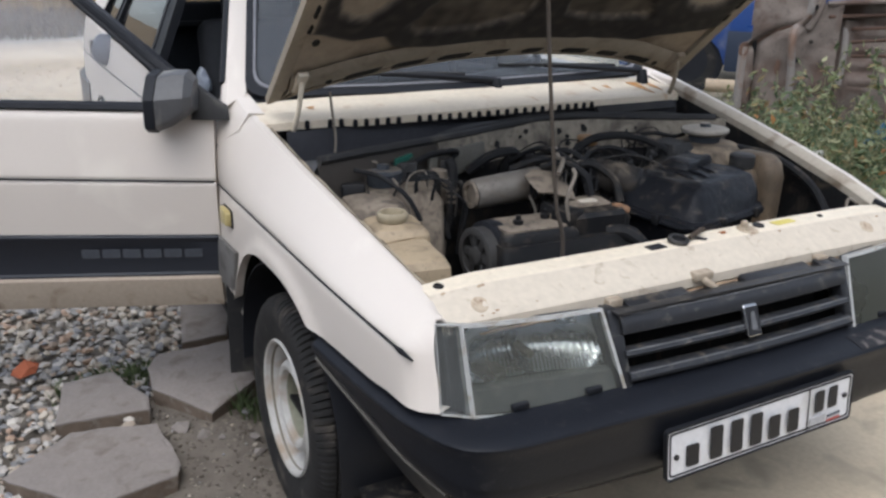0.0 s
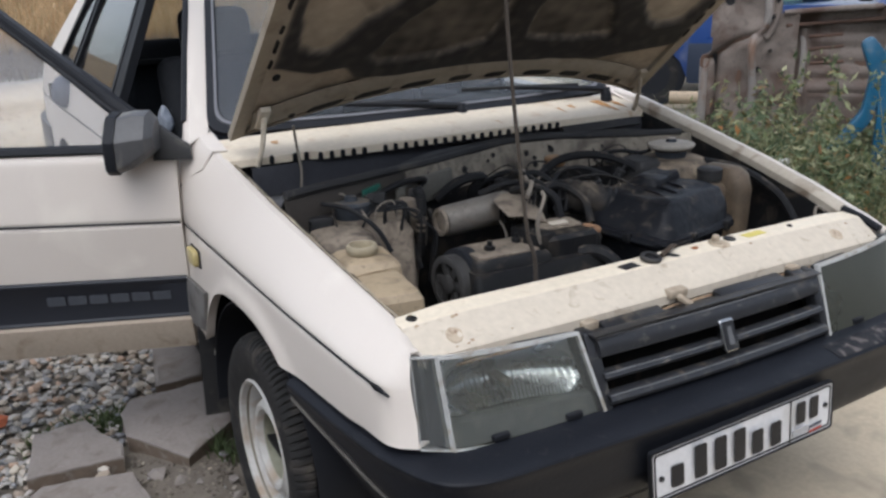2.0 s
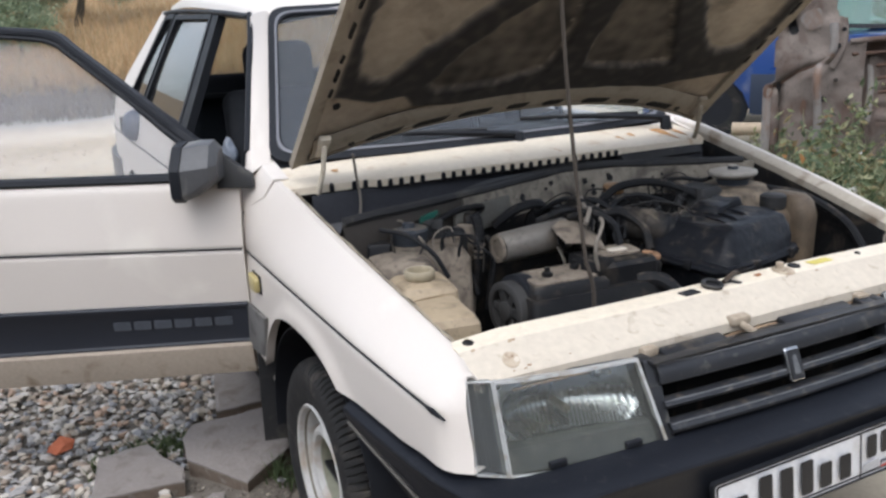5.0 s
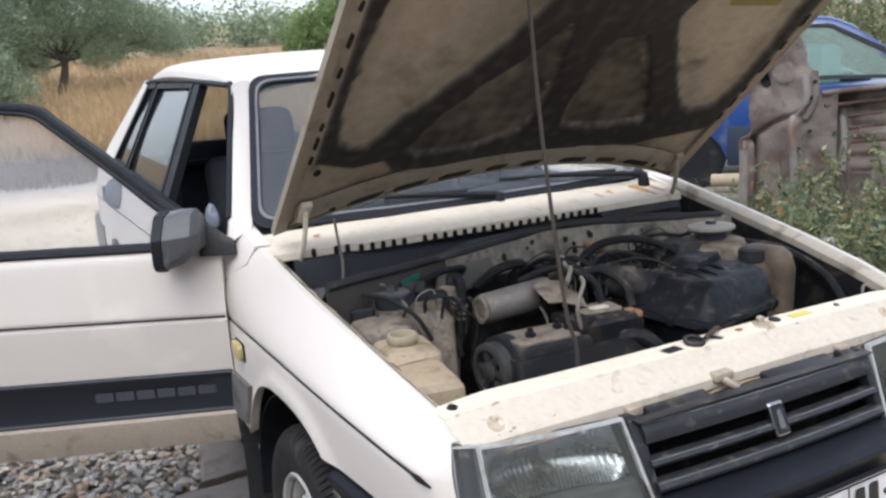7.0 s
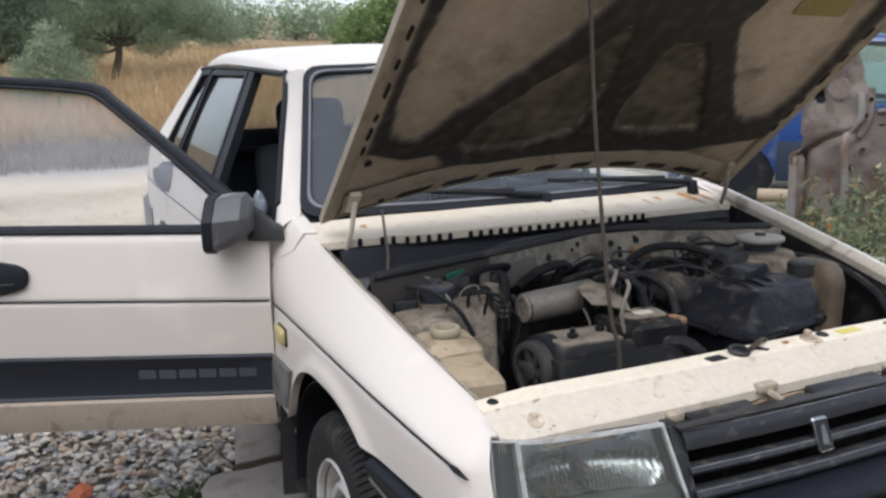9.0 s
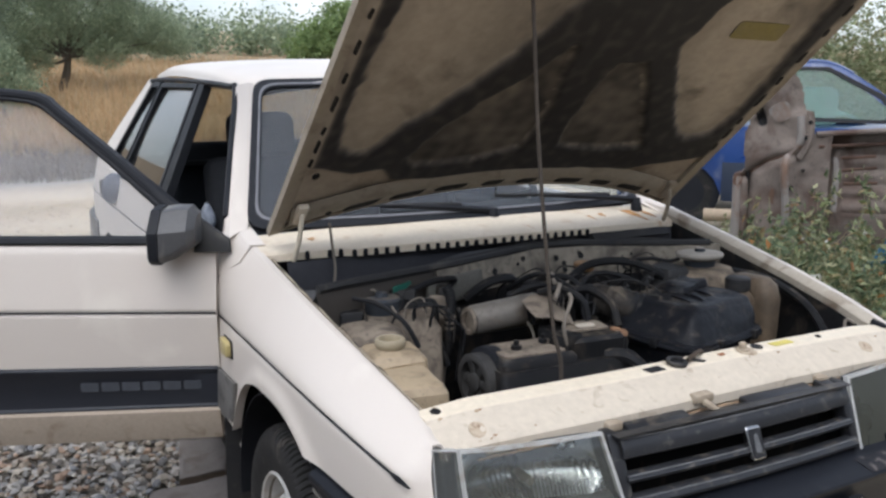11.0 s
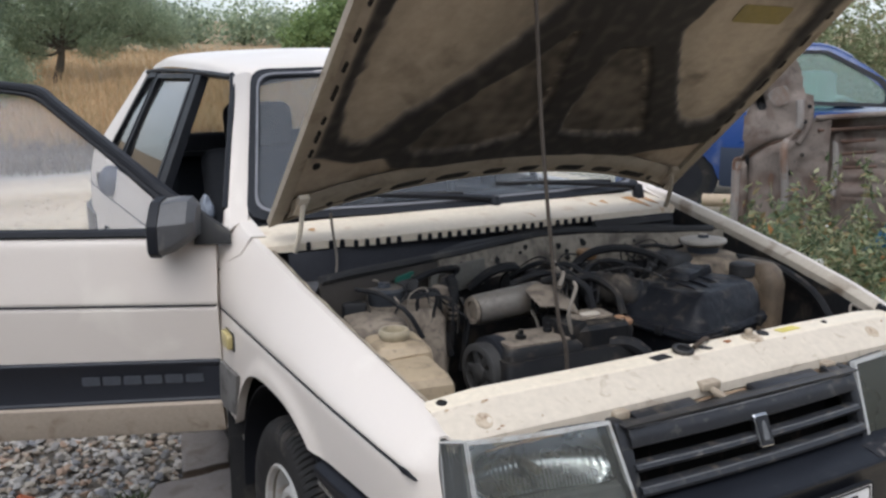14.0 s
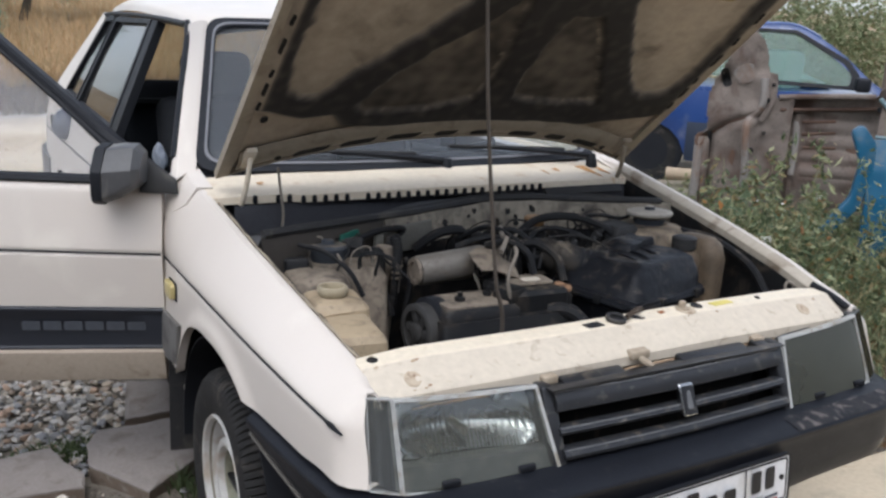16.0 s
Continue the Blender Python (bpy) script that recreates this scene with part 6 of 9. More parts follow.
loft(bm, [(0.452, -0.222, 0.66, 0.04, 0.04, 0.03, 0), (0.452, -0.222, 0.80, 0.042, 0.042, 0.03, 0), (0.452, -0.222, 0.822, 0.03, 0.03, 0.025, 0)])
part("neck_body", bm, TANK_DARK, tank2)
brake = part("brake_reservoir", bm_new(), SEAL, car, "small dark reservoir with a brown cap at the firewall")
bm = bm_new()
lathe(bm, [(0.030, -0.12), (0.036, -0.05), (0.038, -0.012), (0.032, 0.0), (0.001, 0.0)], (0.180, 0.11, 0.838), (0, 0, 1), 24)
part("reservoir_body", bm, OILY, brake)
bm = bm_new()
lathe(bm, [(0.028, 0.0), (0.030, 0.004), (0.030, 0.020), (0.025, 0.025), (0.001, 0.025)], (0.180, 0.11, 0.838), (0, 0, 1), 20)
part("cap", bm, mat("brown_cap", (0.22, 0.13, 0.06), (0.16, 0.09, 0.045), rough=0.6), brake)

# ---- engine ----
engine = part("engine", bm_new(), OILY, car, "oily dusty engine")
bm = bm_new()
loft(bm, [(-0.165, -0.255, 0.42, 0.20, 0.12, 0.02, -3), (-0.165, -0.255, 0.60, 0.20, 0.11, 0.02, -3), (-0.165, -0.255, 0.69, 0.195, 0.085, 0.02, -3), (-0.165, -0.253, 0.735, 0.19, 0.07, 0.02, -3)])
part("engine_block", bm, OILY, engine)
bm = bm_new()
loft(bm, [(-0.245, -0.248, 0.715, 0.105, 0.066, 0.02, -3), (-0.245, -0.248, 0.748, 0.103, 0.064, 0.02, -3), (-0.245, -0.247, 0.762, 0.092, 0.054, 0.02, -3)])
part("valve_cover", bm, OILY, engine, "dusty valve cover")
bm = bm_new()
prism(bm, rounded([(-0.34, -0.295), (-0.17, -0.305), (-0.165, -0.20), (-0.335, -0.19)], 0.02), lambda u, v, w: Vector((u, v, 0.760 + w)), 0.008, 0.003)
part("cover_top", bm, DUSTY, engine, "tan dust on the valve cover")
for x, y, r in ((-0.285, -0.255, 0.013), (-0.20, -0.24, 0.011)):
    bm = bm_new()
    lathe(bm, [(r * 0.55, 0), (r, 0.004), (r, 0.012), (r * 0.5, 0.014), (r * 0.5, 0.024), (0.001, 0.024)], (x, y, 0.766), (0, 0, 1), 12)
    part("cover_nut", bm, OILY, engine)
bm = bm_new()
loft(bm, [(-0.085, -0.235, 0.70, 0.085, 0.07, 0.012, -4), (-0.085, -0.235, 0.775, 0.085, 0.07, 0.012, -4), (-0.085, -0.235, 0.785, 0.08, 0.062, 0.012, -4)])
box(bm, (-0.155, -0.27, 0.775), (0.06, 0.06, 0.04), Matrix.Rotation(0.3, 3, "Z"), 0.008)
part("distributor_housing", bm, OILY, engine)
bm = bm_new()
prism(bm, rounded([(-0.13, -0.255), (-0.02, -0.265), (-0.01, -0.20), (-0.06, -0.185), (-0.125, -0.205)], 0.012), lambda u, v, w: Vector((u, v, 0.7855 + w)), 0.006, 0.002)
part("dusty_plate", bm, DUSTY, engine)
bm = bm_new()
prism(bm, rounded([(-0.10, -0.245), (-0.05, -0.25), (-0.045, -0.225), (-0.095, -0.22)], 0.008), lambda u, v, w: Vector((u, v, 0.792 + w)), 0.004, 0.001)
part("pale_tag", bm, mat("pale_tag", (0.50, 0.45, 0.37), rough=0.7), engine)
pulley = part("pulley", bm_new(), SEAL, engine, "black five-spoke timing pulley")
px, pc = Vector((-1, -0.06, 0.0)).normalized(), Vector((-0.372, -0.225, 0.692))
WHEEL = mat("grey_black_pulley", (0.032, 0.031, 0.030), (0.055, 0.052, 0.048), scale=20, rough=0.6)
for name, r0, r1, h0, h1 in (("pulley_rim", 0.052, 0.068, -0.020, 0.012), ("pulley_hub", 0.001, 0.022, -0.02, 0.014)):
    bm = bm_new()
    lathe(bm, [(r0, h0), (r1, h0), (r1 + 0.001, h1 - 0.003), (r1 - 0.003, h1), (r0, h1), (r0, h0)], pc, px, 44)
    part(name, bm, WHEEL, pulley)
m4 = px.to_track_quat("Z", "Y").to_matrix().to_4x4()
m4.translation = pc
for i in range(6):
    k = i * math.pi / 3
    bm = bm_new()
    box(bm, m4 @ Vector((0.037 * math.cos(k), 0.037 * math.sin(k), -0.002)), (0.034, 0.021, 0.016), (m4.to_3x3() @ Matrix.Rotation(k, 3, "Z")), 0.003)
    part("spoke", bm, WHEEL, pulley)
bm = bm_new()
lathe(bm, [(0.001, -0.055), (0.078, -0.055), (0.080, -0.050), (0.080, -0.022), (0.076, -0.019), (0.001, -0.019)], pc, px, 44)
part("belt_cover", bm, TRIM, pulley)
bm = bm_new()
cyl(bm, (-0.300, -0.065, 0.790), (-0.100, -0.063, 0.800), 0.038, 0.042, 36, 0.008)
inlet = part("intake_cylinder", bm, STEEL, engine, "dusty grey horizontal cylinder")
bm = bm_new()
lathe(bm, [(0.022, 0.0), (0.034, 0.0), (0.036, 0.004), (0.034, 0.008), (0.024, 0.008), (0.022, 0.002), (0.012, 0.0015), (0.001, 0.0015)], (-0.301, -0.065, 0.790), (-1, 0, 0), 24)
part("end_cap", bm, DUSTY, inlet)
bm = bm_new()
sheet([[(-0.175, -0.105, 0.836), (-0.145, -0.10, 0.848), (-0.10, -0.105, 0.843), (-0.07, -0.11, 0.830)], [(-0.19, -0.15, 0.832), (-0.15, -0.155, 0.842), (-0.105, -0.165, 0.828), (-0.075, -0.175, 0.806)], [(-0.19, -0.195, 0.818), (-0.16, -0.21, 0.818), (-0.125, -0.22, 0.806), (-0.09, -0.215, 0.792)]], 0.003, bm)
part("heat_shield", bm, DUSTY, engine, "bent tan heat shield")
bm = bm_new()
lathe(bm, [(0.040, -0.22), (0.040, -0.06), (0.049, -0.05), (0.051, 0.0), (0.045, 0.012), (0.024, 0.016), (0.020, 0.034), (0.001, 0.034)], (-0.345, 0.035, 0.80), (0.08, -0.02, 1), 26)
can = part("ignition_coil", bm, DUSTY, engine, "dusty upright canister")
bm = bm_new()
lathe(bm, [(0.036, 0.0), (0.046, 0.001), (0.046, 0.010), (0.036, 0.011)], (-0.348, 0.036, 0.765), (0.08, -0.02, 1), 26)
part("clamp_band", bm, STEEL, can)
bm = bm_new()
prism(bm, rounded([(-0.022, -0.022), (0.025, -0.026), (0.036, 0.0), (0.02, 0.024), (-0.024, 0.02)], 0.008), lambda u, v, w: Vector((-0.012 + u, -0.272 + v, 0.770 + w)), 0.012, 0.003)
lathe(bm, [(0.011, 0.012), (0.013, 0.012), (0.013, 0.018), (0.008, 0.019), (0.001, 0.016)], (-0.009, -0.272, 0.770), (0, 0, 1), 16)
part("rusty_flange", bm, mat("rusty_flange", (0.26, 0.15, 0.085), (0.17, 0.10, 0.06), scale=30, rough=0.8), engine, "rusty brown flange")
bm = bm_new()
lathe(bm, [(0.02, -0.10), (0.03, -0.06), (0.034, -0.01), (0.028, 0.0), (0.001, 0.0)], (-0.008, -0.272, 0.769), (0, 0, 1), 20)
part("thermostat", bm, OILY, engine)

# ---- air filter box ----
def wrinkle(bm, size):
    """Warped, sagging plastic."""
    bmesh.ops.subdivide_edges(bm, edges=[e for e in bm.edges if e.calc_length() > 0.02], cuts=4, use_grid_fill=True)
    for v in bm.verts:
        v.co += noise.noise_vector(v.co * 26) * size + noise.noise_vector(v.co * 70) * size * 0.35
    return bm


filt = part("air_filter_box", bm_new(), AIRBOX, car, "large scuffed black plastic air filter box")
bm = bm_new()
loft(bm, [(0.225, -0.262, 0.60, 0.120, 0.105, 0.05, 13), (0.225, -0.262, 0.735, 0.150, 0.132, 0.055, 13), (0.225, -0.262, 0.744, 0.166, 0.146, 0.06, 13), (0.225, -0.262, 0.752, 0.168, 0.148, 0.06, 13)])
part("lower_half", wrinkle(bm, 0.004), AIRBOX, filt)
bm = bm_new()
loft(bm, [(0.225, -0.262, 0.7535, 0.168, 0.148, 0.06, 13), (0.225, -0.262, 0.762, 0.166, 0.146, 0.06, 13), (0.228, -0.260, 0.7645, 0.154, 0.134, 0.05, 13), (0.236, -0.254, 0.788, 0.148, 0.126, 0.035, 13), (0.247, -0.245, 0.815, 0.138, 0.114, 0.026, 13),
          (0.256, -0.239, 0.832, 0.130, 0.105, 0.018, 13), (0.258, -0.238, 0.8365, 0.124, 0.099, 0.014, 13), (0.258, -0.238, 0.8365, 0.07, 0.055, 0.02, 13)])
part("lid", wrinkle(bm, 0.006), AIRBOX, filt)
m3 = Matrix.Rotation(radians(13), 3, "Z")
for v, w in ((-0.06, 0.05), (-0.01, 0.055), (0.04, 0.05)):
    bm = bm_new()
    a, b = (Vector((0.252, -0.242, 0)) + m3 @ Vector((v + k * 0.012, k * w - 0.035, 0)) for k in (-1, 1))
    tube(bm, [(a.x, a.y, 0.826), ((a.x + b.x) / 2, (a.y + b.y) / 2, 0.8375), (b.x, b.y, 0.8370)], 0.0035, 10, 6)
    part("lid_rib", bm, AIRBOX, filt)
# a rolled joint round the box, a rear hump over the duct
bm = bm_new()
ring = [Vector((0.225, -0.262, 0.7525)) + m3 @ Vector((0.169 * (1 if math.cos(a) > 0 else -1) * abs(math.cos(a)) ** 0.42, 0.149 * (1 if math.sin(a) > 0 else -1) * abs(math.sin(a)) ** 0.42, 0.0025 * math.sin(3 * a))) for a in np.linspace(0, 2 * math.pi, 41)]
tube(bm, ring, 0.0042, 120, 6)
part("joint_bead", bm, AIRBOX, filt)
bm = bm_new()
loft(bm, [(0.30, -0.165, 0.76, 0.085, 0.05, 0.02, 20), (0.30, -0.170, 0.835, 0.078, 0.045, 0.018, 20), (0.30, -0.175, 0.852, 0.066, 0.034, 0.014, 20), (0.30, -0.175, 0.855, 0.04, 0.02, 0.01, 20)])
part("rear_hump", wrinkle(bm, 0.006), AIRBOX, filt)
for u, v in ((-0.06, -0.150), (0.09, -0.150), (0.170, -0.05), (0.170, 0.07), (-0.170, -0.03)):
    bm = bm_new()
    c = Vector((0.225, -0.262, 0.756)) + m3 @ Vector((u, v, 0))
    box(bm, c, (0.022, 0.012, 0.026) if abs(v) > 0.1 else (0.012, 0.022, 0.026), m3, 0.004)
    part("spring_clip", bm, OILY, filt)
bm = bm_new()
tube(bm, [(0.14, -0.20, 0.79), (0.095, -0.165, 0.808), (0.06, -0.10, 0.812), (0.05, -0.03, 0.79)], lambda u: 0.048 - 0.008 * u + 0.002 * math.sin(u * 70), 44, 16)
part("air_duct", bm, HOSE, filt, "black corrugated air duct")

# ---- hoses, wires ----
HOSES = [
    (0.0045, CLEAR_HOSE, [(-0.150, -0.27, 0.890), (-0.158, -0.29, 0.879), (-0.183, -0.30, 0.827), (-0.170, -0.30, 0.771), (-0.134, -0.30, 0.71), (-0.100, -0.31, 0.66)]),
    (0.017, HOSE, [(-0.06, -0.30, 0.735), (-0.02, -0.335, 0.735), (0.01, -0.37, 0.70), (0.015, -0.395, 0.64)]),
    (0.011, HOSE, [(-0.04, -0.10, 0.84), (0.02, -0.12, 0.85), (0.05, -0.18, 0.82), (0.045, -0.22, 0.77)]),
    (0.010, HOSE, [(-0.09, 0.0, 0.83), (-0.05, -0.02, 0.865), (0.02, -0.03, 0.86), (0.06, -0.07, 0.82)]),
    (0.012, HOSE, [(0.08, 0.05, 0.83), (0.14, 0.03, 0.875), (0.24, 0.0, 0.88), (0.32, -0.05, 0.85), (0.36, -0.08, 0.80)]),
    (0.009, HOSE, [(-0.12, -0.10, 0.85), (-0.09, -0.15, 0.87), (-0.06, -0.20, 0.85), (-0.05, -0.22, 0.80)]),
    (0.007, HOSE, [(-0.10, 0.08, 0.82), (-0.08, 0.0, 0.87), (-0.06, -0.06, 0.88), (-0.02, -0.12, 0.85)]),
    (0.006, CLEAR_HOSE, [(-0.14, -0.20, 0.86), (-0.10, -0.16, 0.88), (-0.07, -0.10, 0.87), (-0.04, -0.04, 0.88)]),
    (0.008, HOSE, [(-0.40, 0.05, 0.82), (-0.37, 0.0, 0.83), (-0.375, -0.03, 0.76), (-0.36, -0.06, 0.68)]),
    (0.006, HOSE, [(-0.58, 0.02, 0.86), (-0.54, -0.04, 0.855), (-0.50, -0.10, 0.82), (-0.47, -0.12, 0.76)]),
    (0.008, HOSE, [(-0.29, 0.02, 0.80), (-0.285, -0.01, 0.76), (-0.30, -0.02, 0.70), (-0.31, -0.02, 0.62)]),
    (0.012, HOSE, [(0.56, -0.10, 0.84), (0.60, -0.20, 0.83), (0.62, -0.32, 0.78), (0.60, -0.42, 0.70)]),
    (0.006, HOSE, [(0.30, 0.10, 0.85), (0.36, 0.04, 0.87), (0.42, 0.02, 0.86), (0.47, 0.03, 0.86)]),
    (0.014, HOSE, [(-0.22, 0.10, 0.80), (-0.17, 0.07, 0.845), (-0.10, 0.07, 0.85), (-0.06, 0.10, 0.81)]),
    (0.004, CLEAR_HOSE, [(0.60, -0.46, 0.72), (0.62, -0.44, 0.77), (0.635, -0.46, 0.76), (0.64, -0.49, 0.70)]),
    (0.008, HOSE, [(-0.30, 0.11, 0.82), (-0.26, 0.09, 0.86), (-0.33, 0.08, 0.865), (-0.42, 0.05, 0.85)]),
    (0.007, HOSE, [(0.05, -0.05, 0.84), (0.10, -0.02, 0.855), (0.16, -0.03, 0.86), (0.22, -0.06, 0.84)]),
    (0.010, OILY, [(-0.16, -0.02, 0.83), (-0.10, -0.06, 0.86), (-0.02, -0.06, 0.84), (0.03, -0.08, 0.80)]),
]
loom = part("hoses", bm_new(), HOSE, car, "tangle of hoses and wires")
for r, m_, pts_ in HOSES:
    bm = bm_new()
    tube(bm, pts_, r, 26, 8)
    part("hose", bm, m_, loom)
wires = random.Random(31)
for i in range(30):
    a = Vector((wires.uniform(-0.16, 0.40), wires.uniform(-0.14, 0.14), 0.80 + wires.uniform(0.0, 0.05)))
    b = a + Vector((wires.uniform(-0.16, 0.16), wires.uniform(-0.12, 0.12), wires.uniform(-0.06, 0.02)))
    mid = (a + b) / 2 + Vector((wires.uniform(-0.03, 0.03), wires.uniform(-0.03, 0.03), wires.uniform(0.015, 0.05)))
    bm = bm_new()
    tube(bm, [a - Vector((0, 0, 0.03)), a, mid, b, b - Vector((0, 0, 0.05))], wires.uniform(0.0018, 0.0042), 18, 6)
    part("wire", bm, (HOSE, HOSE, CLEAR_HOSE, OILY, HOSE)[i % 5], loom)
for i in range(7):
    a = Vector((-0.13 + 0.035 * i, -0.17 + 0.012 * (i % 3), 0.79))
    bm = bm_new()
    tube(bm, [a, a + Vector((0.02, 0.02, 0.035)), a + Vector((0.06, 0.07, 0.045)), a + Vector((0.10, 0.12, 0.01))], 0.004, 14, 6)
    part("ignition_lead", bm, HOSE, loom)
left_wires = random.Random(77)
for i in range(12):
    a = Vector((left_wires.uniform(-0.54, -0.36), left_wires.uniform(-0.06, 0.08), 0.825 + left_wires.uniform(0.0, 0.035)))
    b = a + Vector((left_wires.uniform(-0.06, 0.05), left_wires.uniform(-0.10, 0.03), left_wires.uniform(-0.05, 0.01)))
    mid = (a + b) / 2 + Vector((left_wires.uniform(-0.02, 0.02), left_wires.uniform(-0.02, 0.02), left_wires.uniform(0.004, 0.03)))
    bm = bm_new()
    tube(bm, [a - Vector((0, 0, 0.05)), a, mid, b, b - Vector((0, 0, 0.06))], left_wires.uniform(0.0016, 0.0040), 18, 6)
    part("wire", bm, (HOSE, OILY, HOSE, CLEAR_HOSE)[i % 4], loom)
bm = bm_new()
tube(bm, [(-0.335, -0.005, 0.865), (-0.338, -0.03, 0.845), (-0.343, -0.035, 0.79), (-0.350, -0.03, 0.70)], lambda u: 0.0125 + 0.0010 * math.sin(u * 150), 90, 10)
bellows = part("corrugated_hose", bm, HOSE, loom, "dark corrugated hose")
for z in (0.800, 0.785, 0.770):
    bm = bm_new()
    lathe(bm, [(0.0145, -0.003), (0.0165, -0.003), (0.0165, 0.003), (0.0145, 0.003)], (-0.3425, -0.035, z), (0.05, 0, 1), 18)
    part("clamp_ring", bm, DUSTY, bellows, "pale clamp ring")
for x, y, z, a, b_, h, m_ in ((-0.50, 0.055, 0.845, 0.045, 0.028, 0.05, OILY), (-0.425, 0.060, 0.858, 0.030, 0.018, 0.045, SEAL), (-0.585, 0.02, 0.830, 0.030, 0.022, 0.03, OILY), (-0.30, 0.075, 0.850, 0.022, 0.020, 0.05, OILY)):
    bm = bm_new()
    loft(bm, [(x, y, z - h - 0.05, a, b_, 0.008, -18), (x, y, z - 0.006, a, b_, 0.008, -18), (x, y, z, a * 0.85, b_ * 0.8, 0.006, -18)])
    part("relay", bm, m_, bay, "grimy black relay")
bits = random.Random(9)
for i in range(26):
    x, y = bits.uniform(-0.12, 0.40), bits.uniform(-0.08, 0.12)
    z = 0.80 + bits.uniform(-0.03, 0.045)
    bm = bm_new()
    if i % 3:
        loft(bm, [(x, y, z - 0.06, 0.018, 0.016, 0.006, i * 23), (x, y, z, 0.018, 0.016, 0.006, i * 23), (x, y, z + 0.006, 0.012, 0.010, 0.004, i * 23)])
    else:
        lathe(bm, [(0.010, -0.06), (0.014, -0.02), (0.014, 0.0), (0.008, 0.004), (0.008, 0.02), (0.001, 0.02)], (x, y, z), (bits.uniform(-0.5, 0.5), bits.uniform(-0.5, 0.5), 1), 14)
    part("engine_fitting", bm, (OILY, DUSTY, STEEL, OILY, SEAL)[i % 5], engine)
bm = bm_new()
prism(bm, rounded([(-0.46, 0.845), (-0.40, 0.85), (-0.40, 0.875), (-0.46, 0.868)], 0.006), lambda u, v, w: Vector((u, bulk_y(u) - 0.02 - w, v)), 0.006)
part("green_tag", bm, GREEN_TAG, bay)
bm = bm_new()
loft(bm, [(0.37, -0.03, 0.72, 0.05, 0.05, 0.015, 12), (0.37, -0.03, 0.845, 0.05, 0.05, 0.015, 12), (0.37, -0.03, 0.86, 0.04, 0.04, 0.012, 12)])
part("relay_box", bm, SEAL, bay)
bm = bm_new()
box(bm, (-0.245, 0.118, 0.828), (0.22, 0.014, 0.075), Matrix.Rotation(0.34, 3, "Z"), 0.006)
part("insulation_pad", bm, mat("grey_insulation_pad", (0.12, 0.115, 0.10), (0.085, 0.08, 0.07), scale=20, rough=0.9, bump=0.4), bay, "grey insulation pad")

# ---- ground ----
def ground_z(x, y):
    z = -0.018 + 0.012 * noise.noise(Vector((x * 1.3, y * 1.3, 0))) + 0.05 * noise.noise(Vector((x * 0.12, y * 0.12, 4))) * min(1.0, max(0.0, (math.hypot(x, y) - 4) / 10))
    z += 0.030 * math.exp(-((x + 0.90) / 0.20) ** 4 - ((y - 0.40) / 0.36) ** 4)
    far = max(0.0, y - 11.0)
    return z + 0.058 * far * far / (far + 4.0) if far < 160 else z + 0.058 * 160 * 160 / 164


def steps(lo, hi):
    """Fine near the car, coarse towards the horizon."""
    v, out = 0.0, [0.0]
    while v < hi:
        v += max(0.12, v * 0.07)
        out.append(v)
    w, neg = 0.0, []
    while w > lo:
        w -= max(0.12, -w * 0.07)
        neg.append(w)
    return neg[::-1] + out


def ground_material():
    m = mat("dirt_and_field", (0.25, 0.22, 0.18), (0.17, 0.145, 0.115), scale=3, rough=0.95, bump=0.6, fine=45)
    n, l = m.node_tree.nodes, m.node_tree.links
    p = n["Principled BSDF"]
    co = n.new("ShaderNodeTexCoord").outputs["Object"]
    xyz = n.new("ShaderNodeSeparateXYZ")
    l.new(co, xyz.inputs[0])
    wob = n.new("ShaderNodeTexNoise")
    wob.inputs["Scale"].default_value, wob.inputs["Detail"].default_value = 0.7, 6
    l.new(co, wob.inputs["Vector"])
    add = n.new("ShaderNodeMath")
    add.operation = "MULTIPLY_ADD"
    l.new(wob.outputs["Fac"], add.inputs[0])
    add.inputs[1].default_value = 1.6
    l.new(xyz.outputs["Y"], add.inputs[2])
    r = n.new("ShaderNodeMapRange")
    r.inputs["From Min"].default_value, r.inputs["From Max"].default_value = 0.8, 40.8
    l.new(add.outputs[0], r.inputs["Value"])
    c = n.new("ShaderNodeValToRGB")
    stops = [(0.0, (0.115, 0.098, 0.08)), (0.05, (0.125, 0.108, 0.088)), (0.10, (0.18, 0.16, 0.13)), (0.14, (0.36, 0.295, 0.205)), (0.175, (0.48, 0.41, 0.305)), (0.20, (0.37, 0.30, 0.21)), (0.225, (0.50, 0.43, 0.33)), (0.25, (0.40, 0.35, 0.28)), (0.262, (0.30, 0.28, 0.25)), (0.275, (0.115, 0.105, 0.095)), (0.34, (0.13, 0.11, 0.09)), (0.40, (0.22, 0.155, 0.085)), (1.0, (0.24, 0.175, 0.10))]
    while len(c.color_ramp.elements) < len(stops):
        c.color_ramp.elements.new(0.5)
    for e, (pos, col) in zip(c.color_ramp.elements, stops):
        e.position, e.color = pos, (*col, 1)
    l.new(r.outputs["Result"], c.inputs["Fac"])
    k = n.new("ShaderNodeMix")
    k.data_type = "RGBA"
    k.blend_type = "OVERLAY"
    k.inputs[0].default_value = 0.55
    l.new(c.outputs["Color"], k.inputs[6])
    grain = n.new("ShaderNodeTexNoise")
    grain.inputs["Scale"].default_value, grain.inputs["Detail"].default_value = 18, 8
    l.new(co, grain.inputs["Vector"])
    l.new(grain.outputs["Fac"], k.inputs[7])
    l.new(k.outputs[2], p.inputs["Base Color"])
    return m


bm = bm_new()
